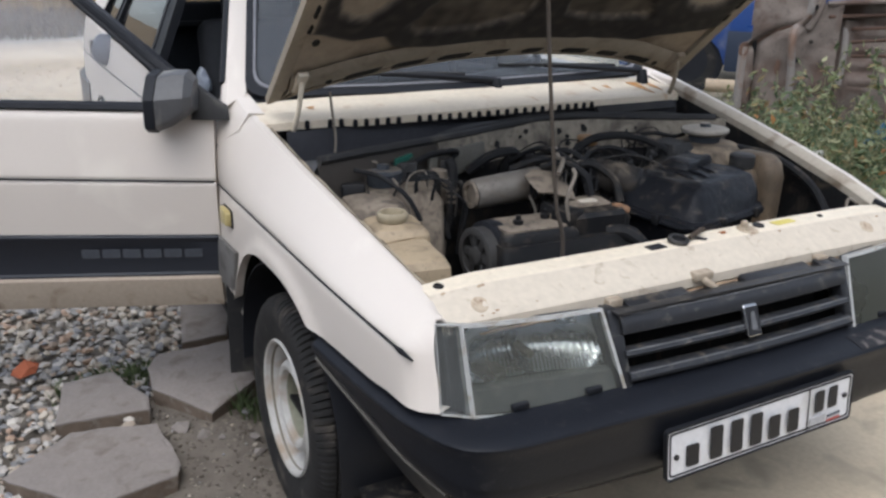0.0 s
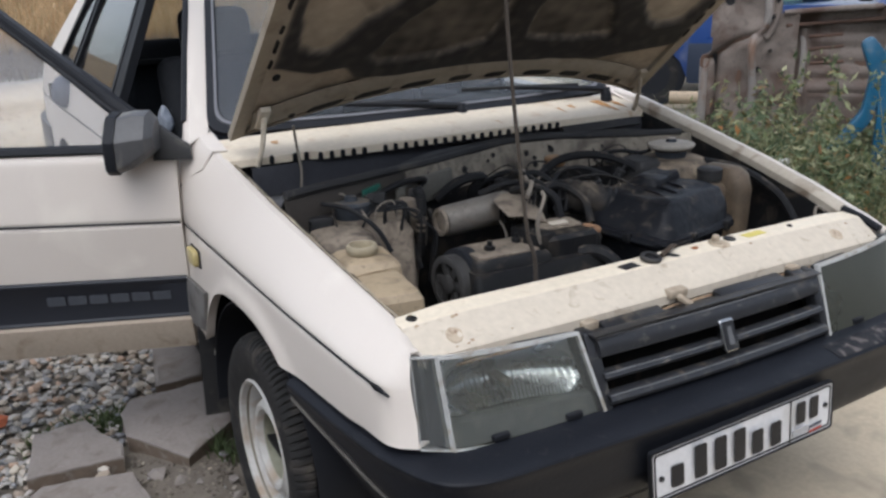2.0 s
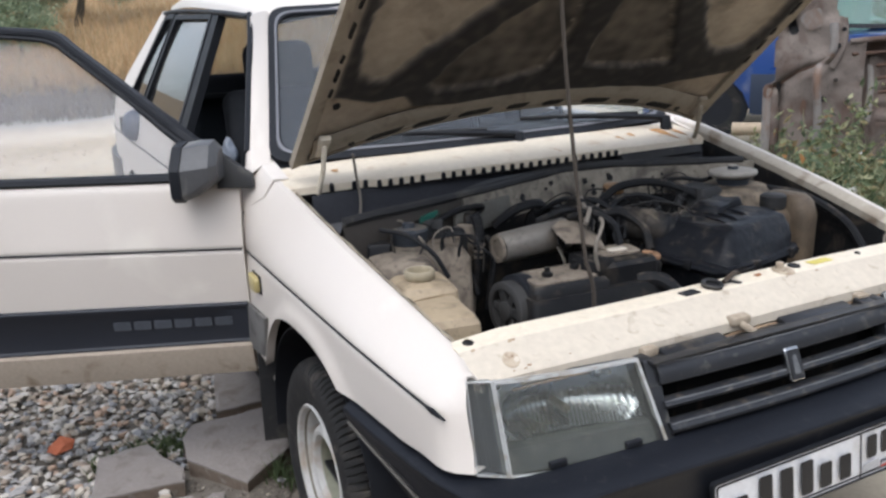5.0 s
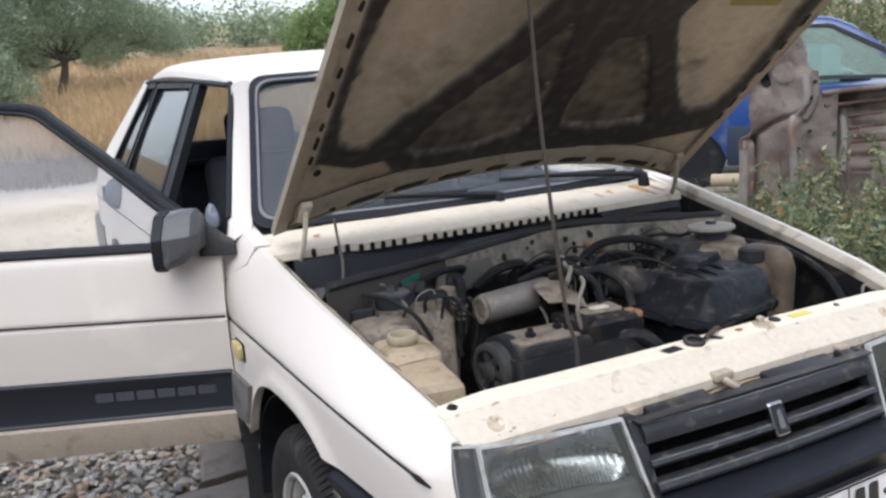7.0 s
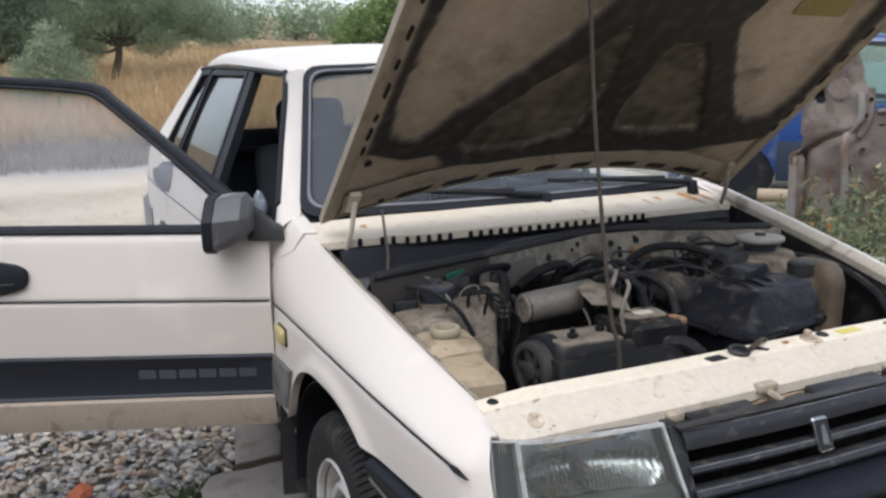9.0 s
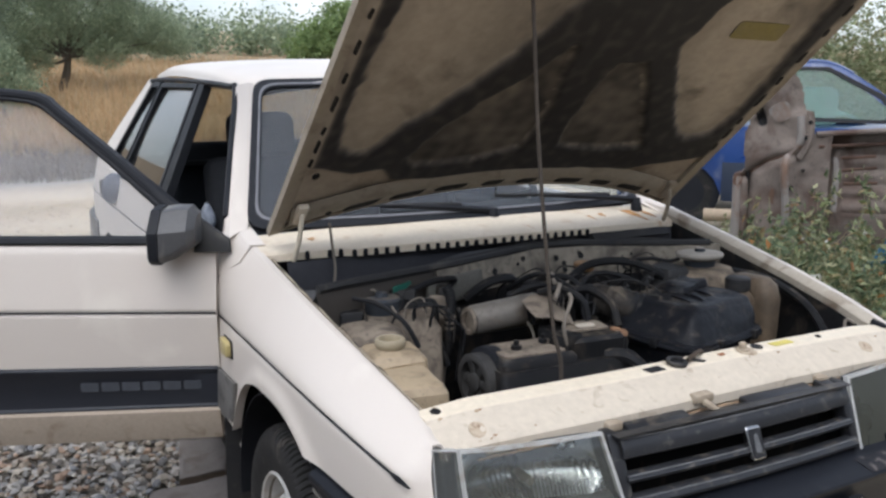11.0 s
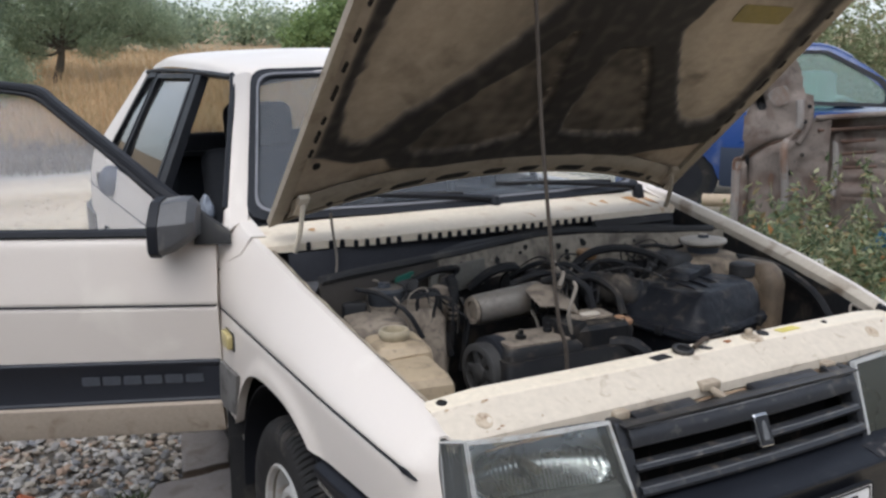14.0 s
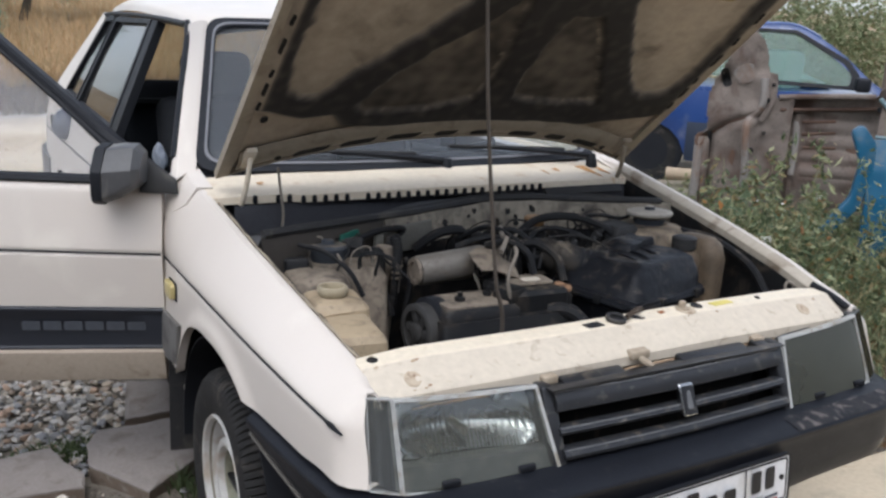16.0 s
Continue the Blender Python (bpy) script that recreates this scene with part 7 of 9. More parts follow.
add_grid(bm, [[(x, y, ground_z(x, y)) for x in steps(-700, 700)] for y in steps(-60, 900)])
solo("ground", bm, ground_material(), "bare dirt turning into a pale road and a dry straw-coloured field", "ground", kind="structure", smooth=80)

CONCRETE = mat("pale_concrete", (0.5500, 0.4641, 0.3384), (0.4250, 0.3527, 0.2553), scale=2.2, rough=0.9, bump=0.25, fine=60, grime=(0.33, 0.28, 0.21), amount=0.30, grime_scale=5.5)
SLAB = mat("grey_broken_concrete", (0.196, 0.173, 0.155), (0.146, 0.128, 0.114), scale=11, rough=0.92, bump=0.7, fine=70, grime=(0.125, 0.104, 0.084), amount=0.26, grime_scale=13, each=0.10)
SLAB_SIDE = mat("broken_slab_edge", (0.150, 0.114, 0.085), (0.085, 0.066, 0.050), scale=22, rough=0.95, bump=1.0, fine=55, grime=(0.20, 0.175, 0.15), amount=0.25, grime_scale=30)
bm = bm_new()
edge = [(-0.7, -0.27)] + [(x, -0.262 + 0.012 * noise.noise(Vector((x * 4, 0, 0)))) for x in np.linspace(-0.5, 5.0, 40)] + [(5.0, -6.0), (-0.7, -6.0)]
prism(bm, edge, lambda u, v, w: Vector((u, v, -0.08 + w)), 0.083, 0.008)
solo("concrete_pad", bm, CONCRETE, "pale dusty concrete pad in front of the car", "pavement", kind="structure")


def slab(outline, top, tilt, label):
    c = np.mean(np.array(outline), axis=0)
    pts = []
    for i, (a, b) in enumerate(zip(outline, outline[1:] + outline[:1])):
        for t in np.linspace(0, 1, 9, endpoint=False):
            q = np.array(a) + (np.array(b) - np.array(a)) * t
            j = 0.010 * noise.noise(Vector((q[0] * 22, q[1] * 22, top * 50)))
            pts.append(tuple(q + (q - c) * j * 3))
    bm = bm_new()
    n = len(pts)
    lev = [(0.96, -0.085), (0.975, -0.05), (0.985, -0.022), (0.999, -0.007), (0.997, -0.0015), (0.985, 0.0), (0.93, 0.0), (0.85, 0.001), (0.7, 0.0), (0.5, 0.001), (0.25, 0.0)]
    rings = [[bm.verts.new((c[0] + (x - c[0]) * k, c[1] + (y - c[1]) * k, top + h + tilt[0] * (x - c[0]) + tilt[1] * (y - c[1]) + 0.0045 * noise.noise(Vector((x * 12 * k, y * 12 * k, h * 30))) + 0.002 * noise.noise(Vector((x * 40 * k, y * 40 * k, 2))))) for x, y in pts] for k, h in lev]
    for lv, (a, b) in enumerate(zip(rings, rings[1:])):
        for i in range(n):
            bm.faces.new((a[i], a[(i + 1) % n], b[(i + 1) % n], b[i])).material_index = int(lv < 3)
    bm.faces.new(rings[-1])
    bm.faces.new(rings[0])
    ob = solo("concrete_slab", bm, SLAB, label, "slab", "broken slabs beside the car", smooth=30)
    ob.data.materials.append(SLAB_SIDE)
    return ob


SLAB_AREA = [
    [(-1.239, 0.805), (-1.09, 0.813), (-1.057, 0.690), (-1.019, 0.600), (-1.030, 0.523), (-1.160, 0.540), (-1.288, 0.548)],
    [(-0.988, 0.781), (-0.939, 0.865), (-0.690, 0.870), (-0.690, 0.575), (-0.871, 0.425), (-1.001, 0.641)],
    [(-1.254, 0.492), (-1.16, 0.476), (-1.026, 0.435), (-1.022, 0.355), (-1.014, 0.294), (-1.012, 0.198), (-1.03, 0.150), (-1.25, 0.110), (-1.44, 0.330)],
    [(-0.783, 1.248), (-0.615, 1.190), (-0.690, 0.935), (-0.848, 0.926)],
]
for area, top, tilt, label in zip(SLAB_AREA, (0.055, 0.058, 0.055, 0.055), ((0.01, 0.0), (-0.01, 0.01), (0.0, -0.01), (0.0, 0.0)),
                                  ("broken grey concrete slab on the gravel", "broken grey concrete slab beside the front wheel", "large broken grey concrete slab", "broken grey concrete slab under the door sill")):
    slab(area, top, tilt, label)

# ---- gravel ----
def blobs(points, sizes, seed, flat=(0.40, 0.75), sub=1):
    """Many little stones in one mesh."""
    rng = np.random.default_rng(seed)
    t = bm_new()
    bmesh.ops.create_icosphere(t, subdivisions=sub, radius=1.0)
    base = np.array([v.co[:] for v in t.verts])
    tri = np.array([[v.index for v in f.verts] for f in t.faces])
    t.free()
    n, k = len(points), len(base)
    jit = 1 + 0.27 * rng.standard_normal((n, k, 1)).clip(-1.2, 1.2)
    sc = np.stack([sizes, sizes * rng.uniform(0.65, 1.0, n), sizes * rng.uniform(*flat, n)], 1)[:, None, :]
    v = base[None] * jit * sc
    a, b = rng.uniform(0, 6.28, n), rng.uniform(-0.35, 0.35, n)
    ca, sa, cb, sb = np.cos(a)[:, None], np.sin(a)[:, None], np.cos(b)[:, None], np.sin(b)[:, None]
    x, y, z = v[..., 0], v[..., 1], v[..., 2]
    y, z = y * cb - z * sb, y * sb + z * cb
    x, y = x * ca - y * sa, x * sa + y * ca
    w = np.stack([x, y, z], -1) + np.array(points)[:, None, :]
    f = (tri[None] + (np.arange(n) * k)[:, None, None]).reshape(-1, 3)
    return w.reshape(-1, 3), f


def raw_mesh(name, verts, faces, material, smooth=True):
    me = bpy.data.meshes.new(name)
    me.from_pydata(verts.tolist(), [], faces.tolist())
    me.polygons.foreach_set("use_smooth", [smooth] * len(me.polygons))
    me.materials.append(material)
    return new(name, me)


def island_mat(name, colours, rough=0.85, bump=0.3, fine=70, through_light=0.0):
    """Each loose piece takes one of several colours."""
    m = mat(name, (0.5, 0.5, 0.5), rough=rough, bump=bump, fine=fine)
    n, l = m.node_tree.nodes, m.node_tree.links
    p = n["Principled BSDF"]
    old = p.inputs["Base Color"].links[0].from_socket
    c = n.new("ShaderNodeValToRGB")
    c.color_ramp.interpolation = "CONSTANT"
    while len(c.color_ramp.elements) < len(colours):
        c.color_ramp.elements.new(0.5)
    for i, (e, col) in enumerate(zip(c.color_ramp.elements, colours)):
        e.position, e.color = i / len(colours), (*col, 1)
    l.new(n.new("ShaderNodeNewGeometry").outputs["Random Per Island"], c.inputs["Fac"])
    k = n.new("ShaderNodeMix")
    k.data_type, k.blend_type = "RGBA", "OVERLAY"
    k.inputs[0].default_value = 0.7
    l.new(c.outputs["Color"], k.inputs[6])
    l.new(old, k.inputs[7])
    l.new(k.outputs[2], p.inputs["Base Color"])
    if through_light:
        thin_leaf, both = n.new("ShaderNodeBsdfTranslucent"), n.new("ShaderNodeMixShader")
        both.inputs[0].default_value = through_light
        l.new(k.outputs[2], thin_leaf.inputs["Color"])
        l.new(p.outputs[0], both.inputs[1])
        l.new(thin_leaf.outputs[0], both.inputs[2])
        l.new(both.outputs[0], n["Material Output"].inputs["Surface"])
    return m


PEBBLE = island_mat("mixed_pebbles", [(0.34, 0.30, 0.25), (0.25, 0.24, 0.225), (0.39, 0.345, 0.28), (0.17, 0.165, 0.16), (0.30, 0.25, 0.195), (0.43, 0.395, 0.345), (0.26, 0.21, 0.165), (0.37, 0.35, 0.32), (0.20, 0.20, 0.205), (0.33, 0.235, 0.17), (0.28, 0.265, 0.25), (0.38, 0.35, 0.315)])
rng = np.random.default_rng(5)
pts, sizes = [], []


def scatter(count, x0, x1, y0, y1, s0, s1, keep=lambda x, y: True, layers=0.02):
    for _ in range(count):
        x, y = rng.uniform(x0, x1), rng.uniform(y0, y1)
        if any(inside((x, y), a) for a in SLAB_AREA) or not keep(x, y):
            continue
        s = s0 * (s1 / s0) ** rng.beta(1.6, 2.6)
        pts.append((x, y, ground_z(x, y) + rng.uniform(-0.2, 0.6) * s + rng.uniform(0, layers)))
        sizes.append(s)


thin = lambda x, y: not (x > -1.08 and y < 0.66) or rng.uniform() < 0.012
scatter(9500, -2.7, -0.75, 0.25, 2.6, 0.009, 0.030, thin, 0.03)
scatter(4600, -3.6, -0.6, 2.2, 4.8, 0.013, 0.034)
edge_fade = lambda x, y: rng.uniform() < math.exp(-max(0.0, -2.6 - x) * 2.0 - max(0.0, 0.3 - y) * 3.2)
scatter(7600, -4.6, -2.7, -0.5, 4.8, 0.010, 0.032, edge_fade)
scatter(2400, -2.7, -1.45, -0.9, 0.26, 0.008, 0.028, edge_fade)
scatter(60, -1.3, -0.7, -0.3, 0.62, 0.003, 0.009, layers=0.004)
w, f = blobs(pts, np.array(sizes), 3)
tagged(raw_mesh("gravel", w, f, PEBBLE, False), "mixed grey and tan river gravel", "gravel", kind="stuff")

road = np.random.default_rng(21)
at = [(road.uniform(-5.5, 0.4), 4.4 + 4.0 * road.uniform() ** 1.5) for _ in range(5200)]
at = [(x, y, ground_z(x, y) - 0.004) for x, y in at]
w, f = blobs(at, road.uniform(0.008, 0.024, len(at)), 22)
tagged(raw_mesh("road_gravel", w, f, island_mat("tan_road_gravel", [(0.46, 0.385, 0.28), (0.38, 0.31, 0.22), (0.52, 0.45, 0.345), (0.32, 0.26, 0.19), (0.43, 0.37, 0.29)]), False), "fine tan gravel along the pale road", "gravel", kind="stuff")


def rubble(name, at, size, material, label, category, seed):
    w, f = blobs([at], np.array([size]), seed, (0.4, 0.6), 1)
    tagged(raw_mesh(name, w, f, material, False), label, category)


BRICK = mat("broken_red_brick", (0.42, 0.13, 0.065), (0.34, 0.10, 0.05), scale=30, rough=0.9, bump=0.4)
rubble("brick_piece", (-1.335, 0.985, 0.035), 0.045, BRICK, "broken piece of red brick on the gravel", "brick", 4)
rubble("orange_stone", (-1.245, 0.645, 0.015), 0.026, mat("orange_stone", (0.40, 0.21, 0.08), (0.33, 0.16, 0.07), scale=20, rough=0.9), "small orange stone beside a slab", "stone", 7)
crumbs = np.random.default_rng(12)
at = [(crumbs.uniform(-1.15, -0.70), crumbs.uniform(-0.25, 0.62)) for _ in range(1500)]
at = [(x, y, ground_z(x, y)) for x, y in at if not any(inside((x, y), a) for a in SLAB_AREA)]
w, f = blobs(at, crumbs.uniform(0.002, 0.008, len(at)), 13)
tagged(raw_mesh("dirt_crumbs", w, f, island_mat("brown_dirt_crumbs", [(0.10, 0.085, 0.068), (0.14, 0.12, 0.095), (0.075, 0.062, 0.05), (0.18, 0.155, 0.125)]), False), "loose brown crumbs of dirt by the wheel", "dirt", kind="stuff")
for i, (x, y, s) in enumerate(((-0.911, 0.372, 0.024), (-0.965, 0.440, 0.032), (-0.867, 0.337, 0.014), (-0.780, 0.305, 0.020), (-0.790, 0.225, 0.022))):
    rubble("concrete_chip", (x, y, ground_z(x, y) + 0.004), s, SLAB, "small chip of grey concrete on the dirt", "stone", 20 + i)

# ---- unseen wall added behind the camera to darken reflections ----
bm = bm_new()
box(bm, (1.0, -9.5, 2.4), (32.0, 0.3, 4.9))
box(bm, (-15.2, -4.5, 2.4), (0.3, 10.0, 4.9))
solo("wall_south", bm, mat("dull_plaster", (0.20, 0.18, 0.155), (0.15, 0.135, 0.115), scale=1.5, rough=0.9), "plain dull unseen wall, added to darken reflections", "wall", kind="structure")

# ---- leaves, grass, weeds ----
def leaf_cloud(centres, length, width, seed, droop=0.3, upright=0.0):
    """Folded leaves, two triangles each side, at the given places."""
    r = np.random.default_rng(seed)
    n = len(centres)
    c = np.array(centres, float)
    ln = length * r.uniform(0.6, 1.3, n)[:, None]
    wd = width * r.uniform(0.6, 1.3, n)[:, None]
    d = r.standard_normal((n, 3))
    d[:, 2] = d[:, 2] * (1 - upright) + upright * 1.4 - droop * 0.4
    d /= np.linalg.norm(d, axis=1, keepdims=True)
    s = np.cross(d, r.standard_normal((n, 3)))
    s /= np.linalg.norm(s, axis=1, keepdims=True) + 1e-9
    u = np.cross(s, d)
    v = np.stack([c - d * ln * 0.5, c + s * wd * 0.5 + u * wd * 0.18, c + d * ln * 0.5, c - s * wd * 0.5 + u * wd * 0.18, c], 1).reshape(-1, 3)
    k = (np.arange(n) * 5)[:, None]
    f = np.concatenate([k + np.array([[0, 1, 4]]), k + np.array([[1, 2, 4]]), k + np.array([[2, 3, 4]]), k + np.array([[3, 0, 4]])], 0)
    return v, f


def blade_cloud(bases, height, width, seed, bend=0.4):
    """Grass blades: bent, tapering, three triangles each."""
    r = np.random.default_rng(seed)
    b = np.array(bases, float)
    n = len(b)
    h = height * r.uniform(0.45, 1.25, n)[:, None]
    a = r.uniform(0, 6.283, n)
    lean = np.stack([np.cos(a), np.sin(a), np.zeros(n)], 1) * bend * r.uniform(0.2, 1.0, n)[:, None]
    s = np.stack([-np.sin(a * 3.1), np.cos(a * 3.1), np.zeros(n)], 1) * width * r.uniform(0.6, 1.3, n)[:, None]
    up = np.array([[0, 0, 1.0]])
    mid, tip = b + (up + lean * 0.35) * h * 0.55, b + (up * 0.95 + lean) * h
    v = np.stack([b - s, b + s, mid + s * 0.7, mid - s * 0.7, tip], 1).reshape(-1, 3)
    k = (np.arange(n) * 5)[:, None]
    f = np.concatenate([k + np.array([[0, 1, 2]]), k + np.array([[0, 2, 3]]), k + np.array([[3, 2, 4]])], 0)
    return v, f


LEAF_DARK = island_mat("dark_green_leaves", [(0.185, 0.235, 0.160), (0.238, 0.285, 0.192), (0.138, 0.180, 0.124), (0.295, 0.340, 0.235)], 0.7, 0.0, through_light=0.5)
LEAF_OLIVE = island_mat("olive_leaves", [(0.262, 0.322, 0.205), (0.335, 0.392, 0.252), (0.205, 0.258, 0.165), (0.390, 0.432, 0.280)], 0.7, 0.0, through_light=0.5)
LEAF_PALE = island_mat("pale_green_leaves", [(0.230, 0.265, 0.145), (0.280, 0.310, 0.170), (0.190, 0.225, 0.120), (0.310, 0.320, 0.190), (0.290, 0.260, 0.150)], 0.75, 0.0, through_light=0.4)
LEAF_BRIGHT = island_mat("bright_green_leaves", [(0.200, 0.275, 0.106), (0.263, 0.338, 0.138), (0.156, 0.219, 0.085)], 0.7, 0.0, through_light=0.4)
LEAF_WEED = island_mat("grey_green_weed_leaves", [(0.126, 0.158, 0.084), (0.192, 0.222, 0.117), (0.070, 0.096, 0.050), (0.270, 0.294, 0.162), (0.144, 0.168, 0.071), (0.324, 0.318, 0.184), (0.102, 0.134, 0.073), (0.228, 0.180, 0.086)], 0.75, 0.0, through_light=0.25)
DRY_BROWN = island_mat("brown_dry_grass", [(0.24, 0.145, 0.075), (0.33, 0.22, 0.12), (0.16, 0.105, 0.06), (0.38, 0.29, 0.17)], 0.9, 0.0, through_light=0.3)
LEAF_DRY = island_mat("dry_orange_leaves", [(0.360, 0.170, 0.060), (0.280, 0.150, 0.070), (0.240, 0.170, 0.090)], 0.8, 0.0, through_light=0.4)
STRAW = island_mat("straw_grass", [(0.465, 0.305, 0.160), (0.545, 0.385, 0.215), (0.385, 0.250, 0.130), (0.500, 0.360, 0.205), (0.345, 0.265, 0.140)], 0.85, 0.0, through_light=0.4)
BURNT = island_mat("grey_dry_grass", [(0.200, 0.172, 0.145), (0.240, 0.205, 0.170), (0.170, 0.150, 0.128), (0.270, 0.225, 0.175)], 0.9, 0.0, through_light=0.4)
GREEN_GRASS = island_mat("green_grass", [(0.075, 0.100, 0.042), (0.100, 0.125, 0.055), (0.052, 0.072, 0.030)], 0.75, 0.0, through_light=0.4)
BARK = mat("bark", (0.10, 0.085, 0.065), (0.06, 0.05, 0.04), scale=12, rough=0.95, bump=0.6, fine=30)
STEM = mat("weed_stem", (0.17, 0.18, 0.105), (0.24, 0.21, 0.135), scale=20, rough=0.8)
PETAL = mat("white_petals", (0.72, 0.72, 0.66), rough=0.7, bump=0.0)


def stuff(name, vf, material, label, category):
    return tagged(raw_mesh(name, vf[0], vf[1], material, False), label, category, kind="stuff")


def tree(base, blobs_, leaf_m, label, count, size, seed, trunk=0.09, name="tree"):
    """Trunk and limbs under a crown of leaves gathered in uneven clumps."""
    r = np.random.default_rng(seed)
    b = Vector(base)
    t = thing(name, base, label, "shrub" if name == "shrub" else "tree")
    bm = bm_new()
    heart = Vector(np.mean([c[:3] for c in blobs_], axis=0))
    fork = b.lerp(heart, 0.42) + Vector((0.15, 0, 0))
    tube(bm, [b - Vector((0, 0, 0.2)), b.lerp(fork, 0.5) + Vector((0.06, 0.05, 0)), fork], lambda u: trunk * (1.25 - 0.5 * u), 10, 8)
    part("trunk", bm, BARK, t)
    for c in blobs_:
        bm = bm_new()
        e = Vector(c[:3])
        mid = fork.lerp(e, 0.5) + Vector(r.uniform(-0.25, 0.25, 3))
        tube(bm, [fork, mid, e], lambda u: trunk * (0.6 - 0.5 * u), 9, 6)
        part("limb", bm, BARK, t)
    cent = []
    for c in blobs_:
        rad = np.array(c[3:6])
        n = int(count * rad.prod() ** 0.66)
        clumps = r.standard_normal((max(6, n // 45), 3))
        clumps /= np.linalg.norm(clumps, axis=1, keepdims=True)
        clumps = np.array(c[:3]) + clumps * rad * (r.uniform(0.25, 1.0, len(clumps))[:, None] ** 0.5)
        pick = clumps[r.integers(0, len(clumps), n)]
        cent.append(pick + r.standard_normal((n, 3)) * rad.mean() * 0.17)
    v, f = leaf_cloud(np.vstack(cent), size, size * 0.55, seed)
    me = raw_mesh("crown", v, f, leaf_m, False)
    me.parent = t
    me.matrix_parent_inverse = t.matrix_basis.inverted()
    return t


def gz(x, y):
    return ground_z(x, y)


tree((-2.2, 22.1, gz(-2.2, 22.1)), [(-2.5, 22.1, 2.5, 1.2, 1.3, 1.2), (-1.6, 22.3, 3.1, 1.3, 1.2, 1.2), (-3.1, 22.0, 1.5, 0.7, 0.8, 0.7), (-2.2, 22.4, 4.2, 1.3, 1.4, 1.2), (-1.2, 21.8, 1.9, 0.8, 0.8, 0.7)], LEAF_DARK, "dark green broadleaf tree at the edge of the field", 15000, 0.066, 11, 0.14)
tree((1.15, 28.0, gz(1.15, 28)), [(0.4, 27.9, 2.9, 1.3, 1.2, 1.0), (2.0, 27.9, 3.4, 1.5, 1.3, 1.1), (3.4, 28.1, 2.9, 1.4, 1.2, 0.8), (1.2, 28.2, 4.3, 1.7, 1.3, 1.0), (4.4, 28.0, 2.4, 0.9, 0.9, 0.5), (-0.7, 27.8, 3.6, 1.2, 1.1, 1.0), (-0.4, 27.6, 2.2, 0.9, 0.9, 0.8), (2.8, 28.3, 4.4, 1.5, 1.2, 0.9), (0.3, 28.4, 5.2, 1.5, 1.2, 0.8), (0.3, 27.6, 1.7, 0.7, 0.7, 0.5), (2.4, 27.7, 2.0, 0.8, 0.8, 0.5)], LEAF_OLIVE, "spreading olive-green tree with a bare trunk in dry grass", 10500, 0.068, 12, 0.12)
tree((-0.9, 18.6, gz(-0.9, 18.6)), [(-0.9, 18.6, 1.25, 0.55, 0.5, 0.6), (-0.45, 18.5, 1.0, 0.5, 0.5, 0.5), (-1.3, 18.7, 0.95, 0.5, 0.5, 0.5), (-0.85, 18.6, 1.75, 0.4, 0.4, 0.4)], LEAF_OLIVE, "small olive-green shrub in dry grass", 7000, 0.070, 13, 0.04, "shrub")
tree((14.7, 40.0, gz(14.7, 40)), [(14.2, 40, 2.9, 1.5, 1.3, 1.2), (16.0, 40.2, 3.4, 1.6, 1.4, 1.3), (13.0, 40.1, 2.5, 1.0, 1.0, 0.9), (15.2, 40, 4.2, 1.0, 1.0, 0.8)], LEAF_BRIGHT, "bright green young tree behind the field", 1500, 0.20, 14, 0.1)
# far hedge line
r_h = np.random.default_rng(21)
cent = []
for i in range(90):
    x = -30 + i * 0.9 + r_h.uniform(-0.6, 0.6)
    y = 62 + r_h.uniform(-4, 4) - abs(x) * 0.05
    if x < -8.5:
        continue
    rad = r_h.uniform(0.9, 2.0)
    cent.append(np.array([x, y, gz(x, y) + rad * 0.8]) + r_h.standard_normal((460, 3)) * rad * np.array([0.55, 0.5, 0.45]))
stuff("far_hedge", leaf_cloud(np.vstack(cent), 0.30, 0.20, 22), LEAF_OLIVE, "far hedge of olive-green bushes and small trees", "hedge")
cent = []
for i in range(46):
    x = -14 + i * 0.85 + r_h.uniform(-0.5, 0.5)
    y = 47 + r_h.uniform(-2, 2)
    if x > 9.5 or x < -5.5:
        continue
    rad = r_h.uniform(0.8, 1.7)
    cent.append(np.array([x, y, gz(x, y) + rad * 1.0]) + r_h.standard_normal((260, 3)) * rad * np.array([0.5, 0.5, 0.55]))
stuff("bush_row", leaf_cloud(np.vstack(cent), 0.28, 0.18, 23), LEAF_DARK, "row of dark green bushes across the field", "hedge")
cent = []
for i in range(54):
    k = r_h.uniform(0, 1)
    x, y = 8.5 + 9.5 * k + r_h.uniform(-1, 1), 12.5 - 8.0 * k + r_h.uniform(-1, 1)
    rad = r_h.uniform(0.7, 1.4)
    cent.append(np.array([x, y, gz(x, y) + rad * r_h.uniform(0.5, 2.3)]) + r_h.standard_normal((1100, 3)) * rad * np.array([0.55, 0.55, 0.55]))
stuff("olive_thicket", leaf_cloud(np.vstack(cent), 0.12, 0.055, 24, 0.1, 0.3), LEAF_PALE, "olive and yellowish thicket behind the blue car", "bushes")

# dry field grass, grey strip along the road
r_g = np.random.default_rng(31)
y = 13.2 + 34 * r_g.uniform(0, 1, 60000) ** 1.6
x = r_g.uniform(-0.45, 0.62, 60000) * (y + 8)
stuff("dry_grass", blade_cloud([(a, b, gz(a, b)) for a, b in zip(x, y)], 0.50, 0.011, 32, 0.7), STRAW, "tall dry straw-coloured grass", "grass")
y = 10.4 + 4.2 * r_g.uniform(0, 1, 16000)
x = r_g.uniform(-9, 8, 16000)
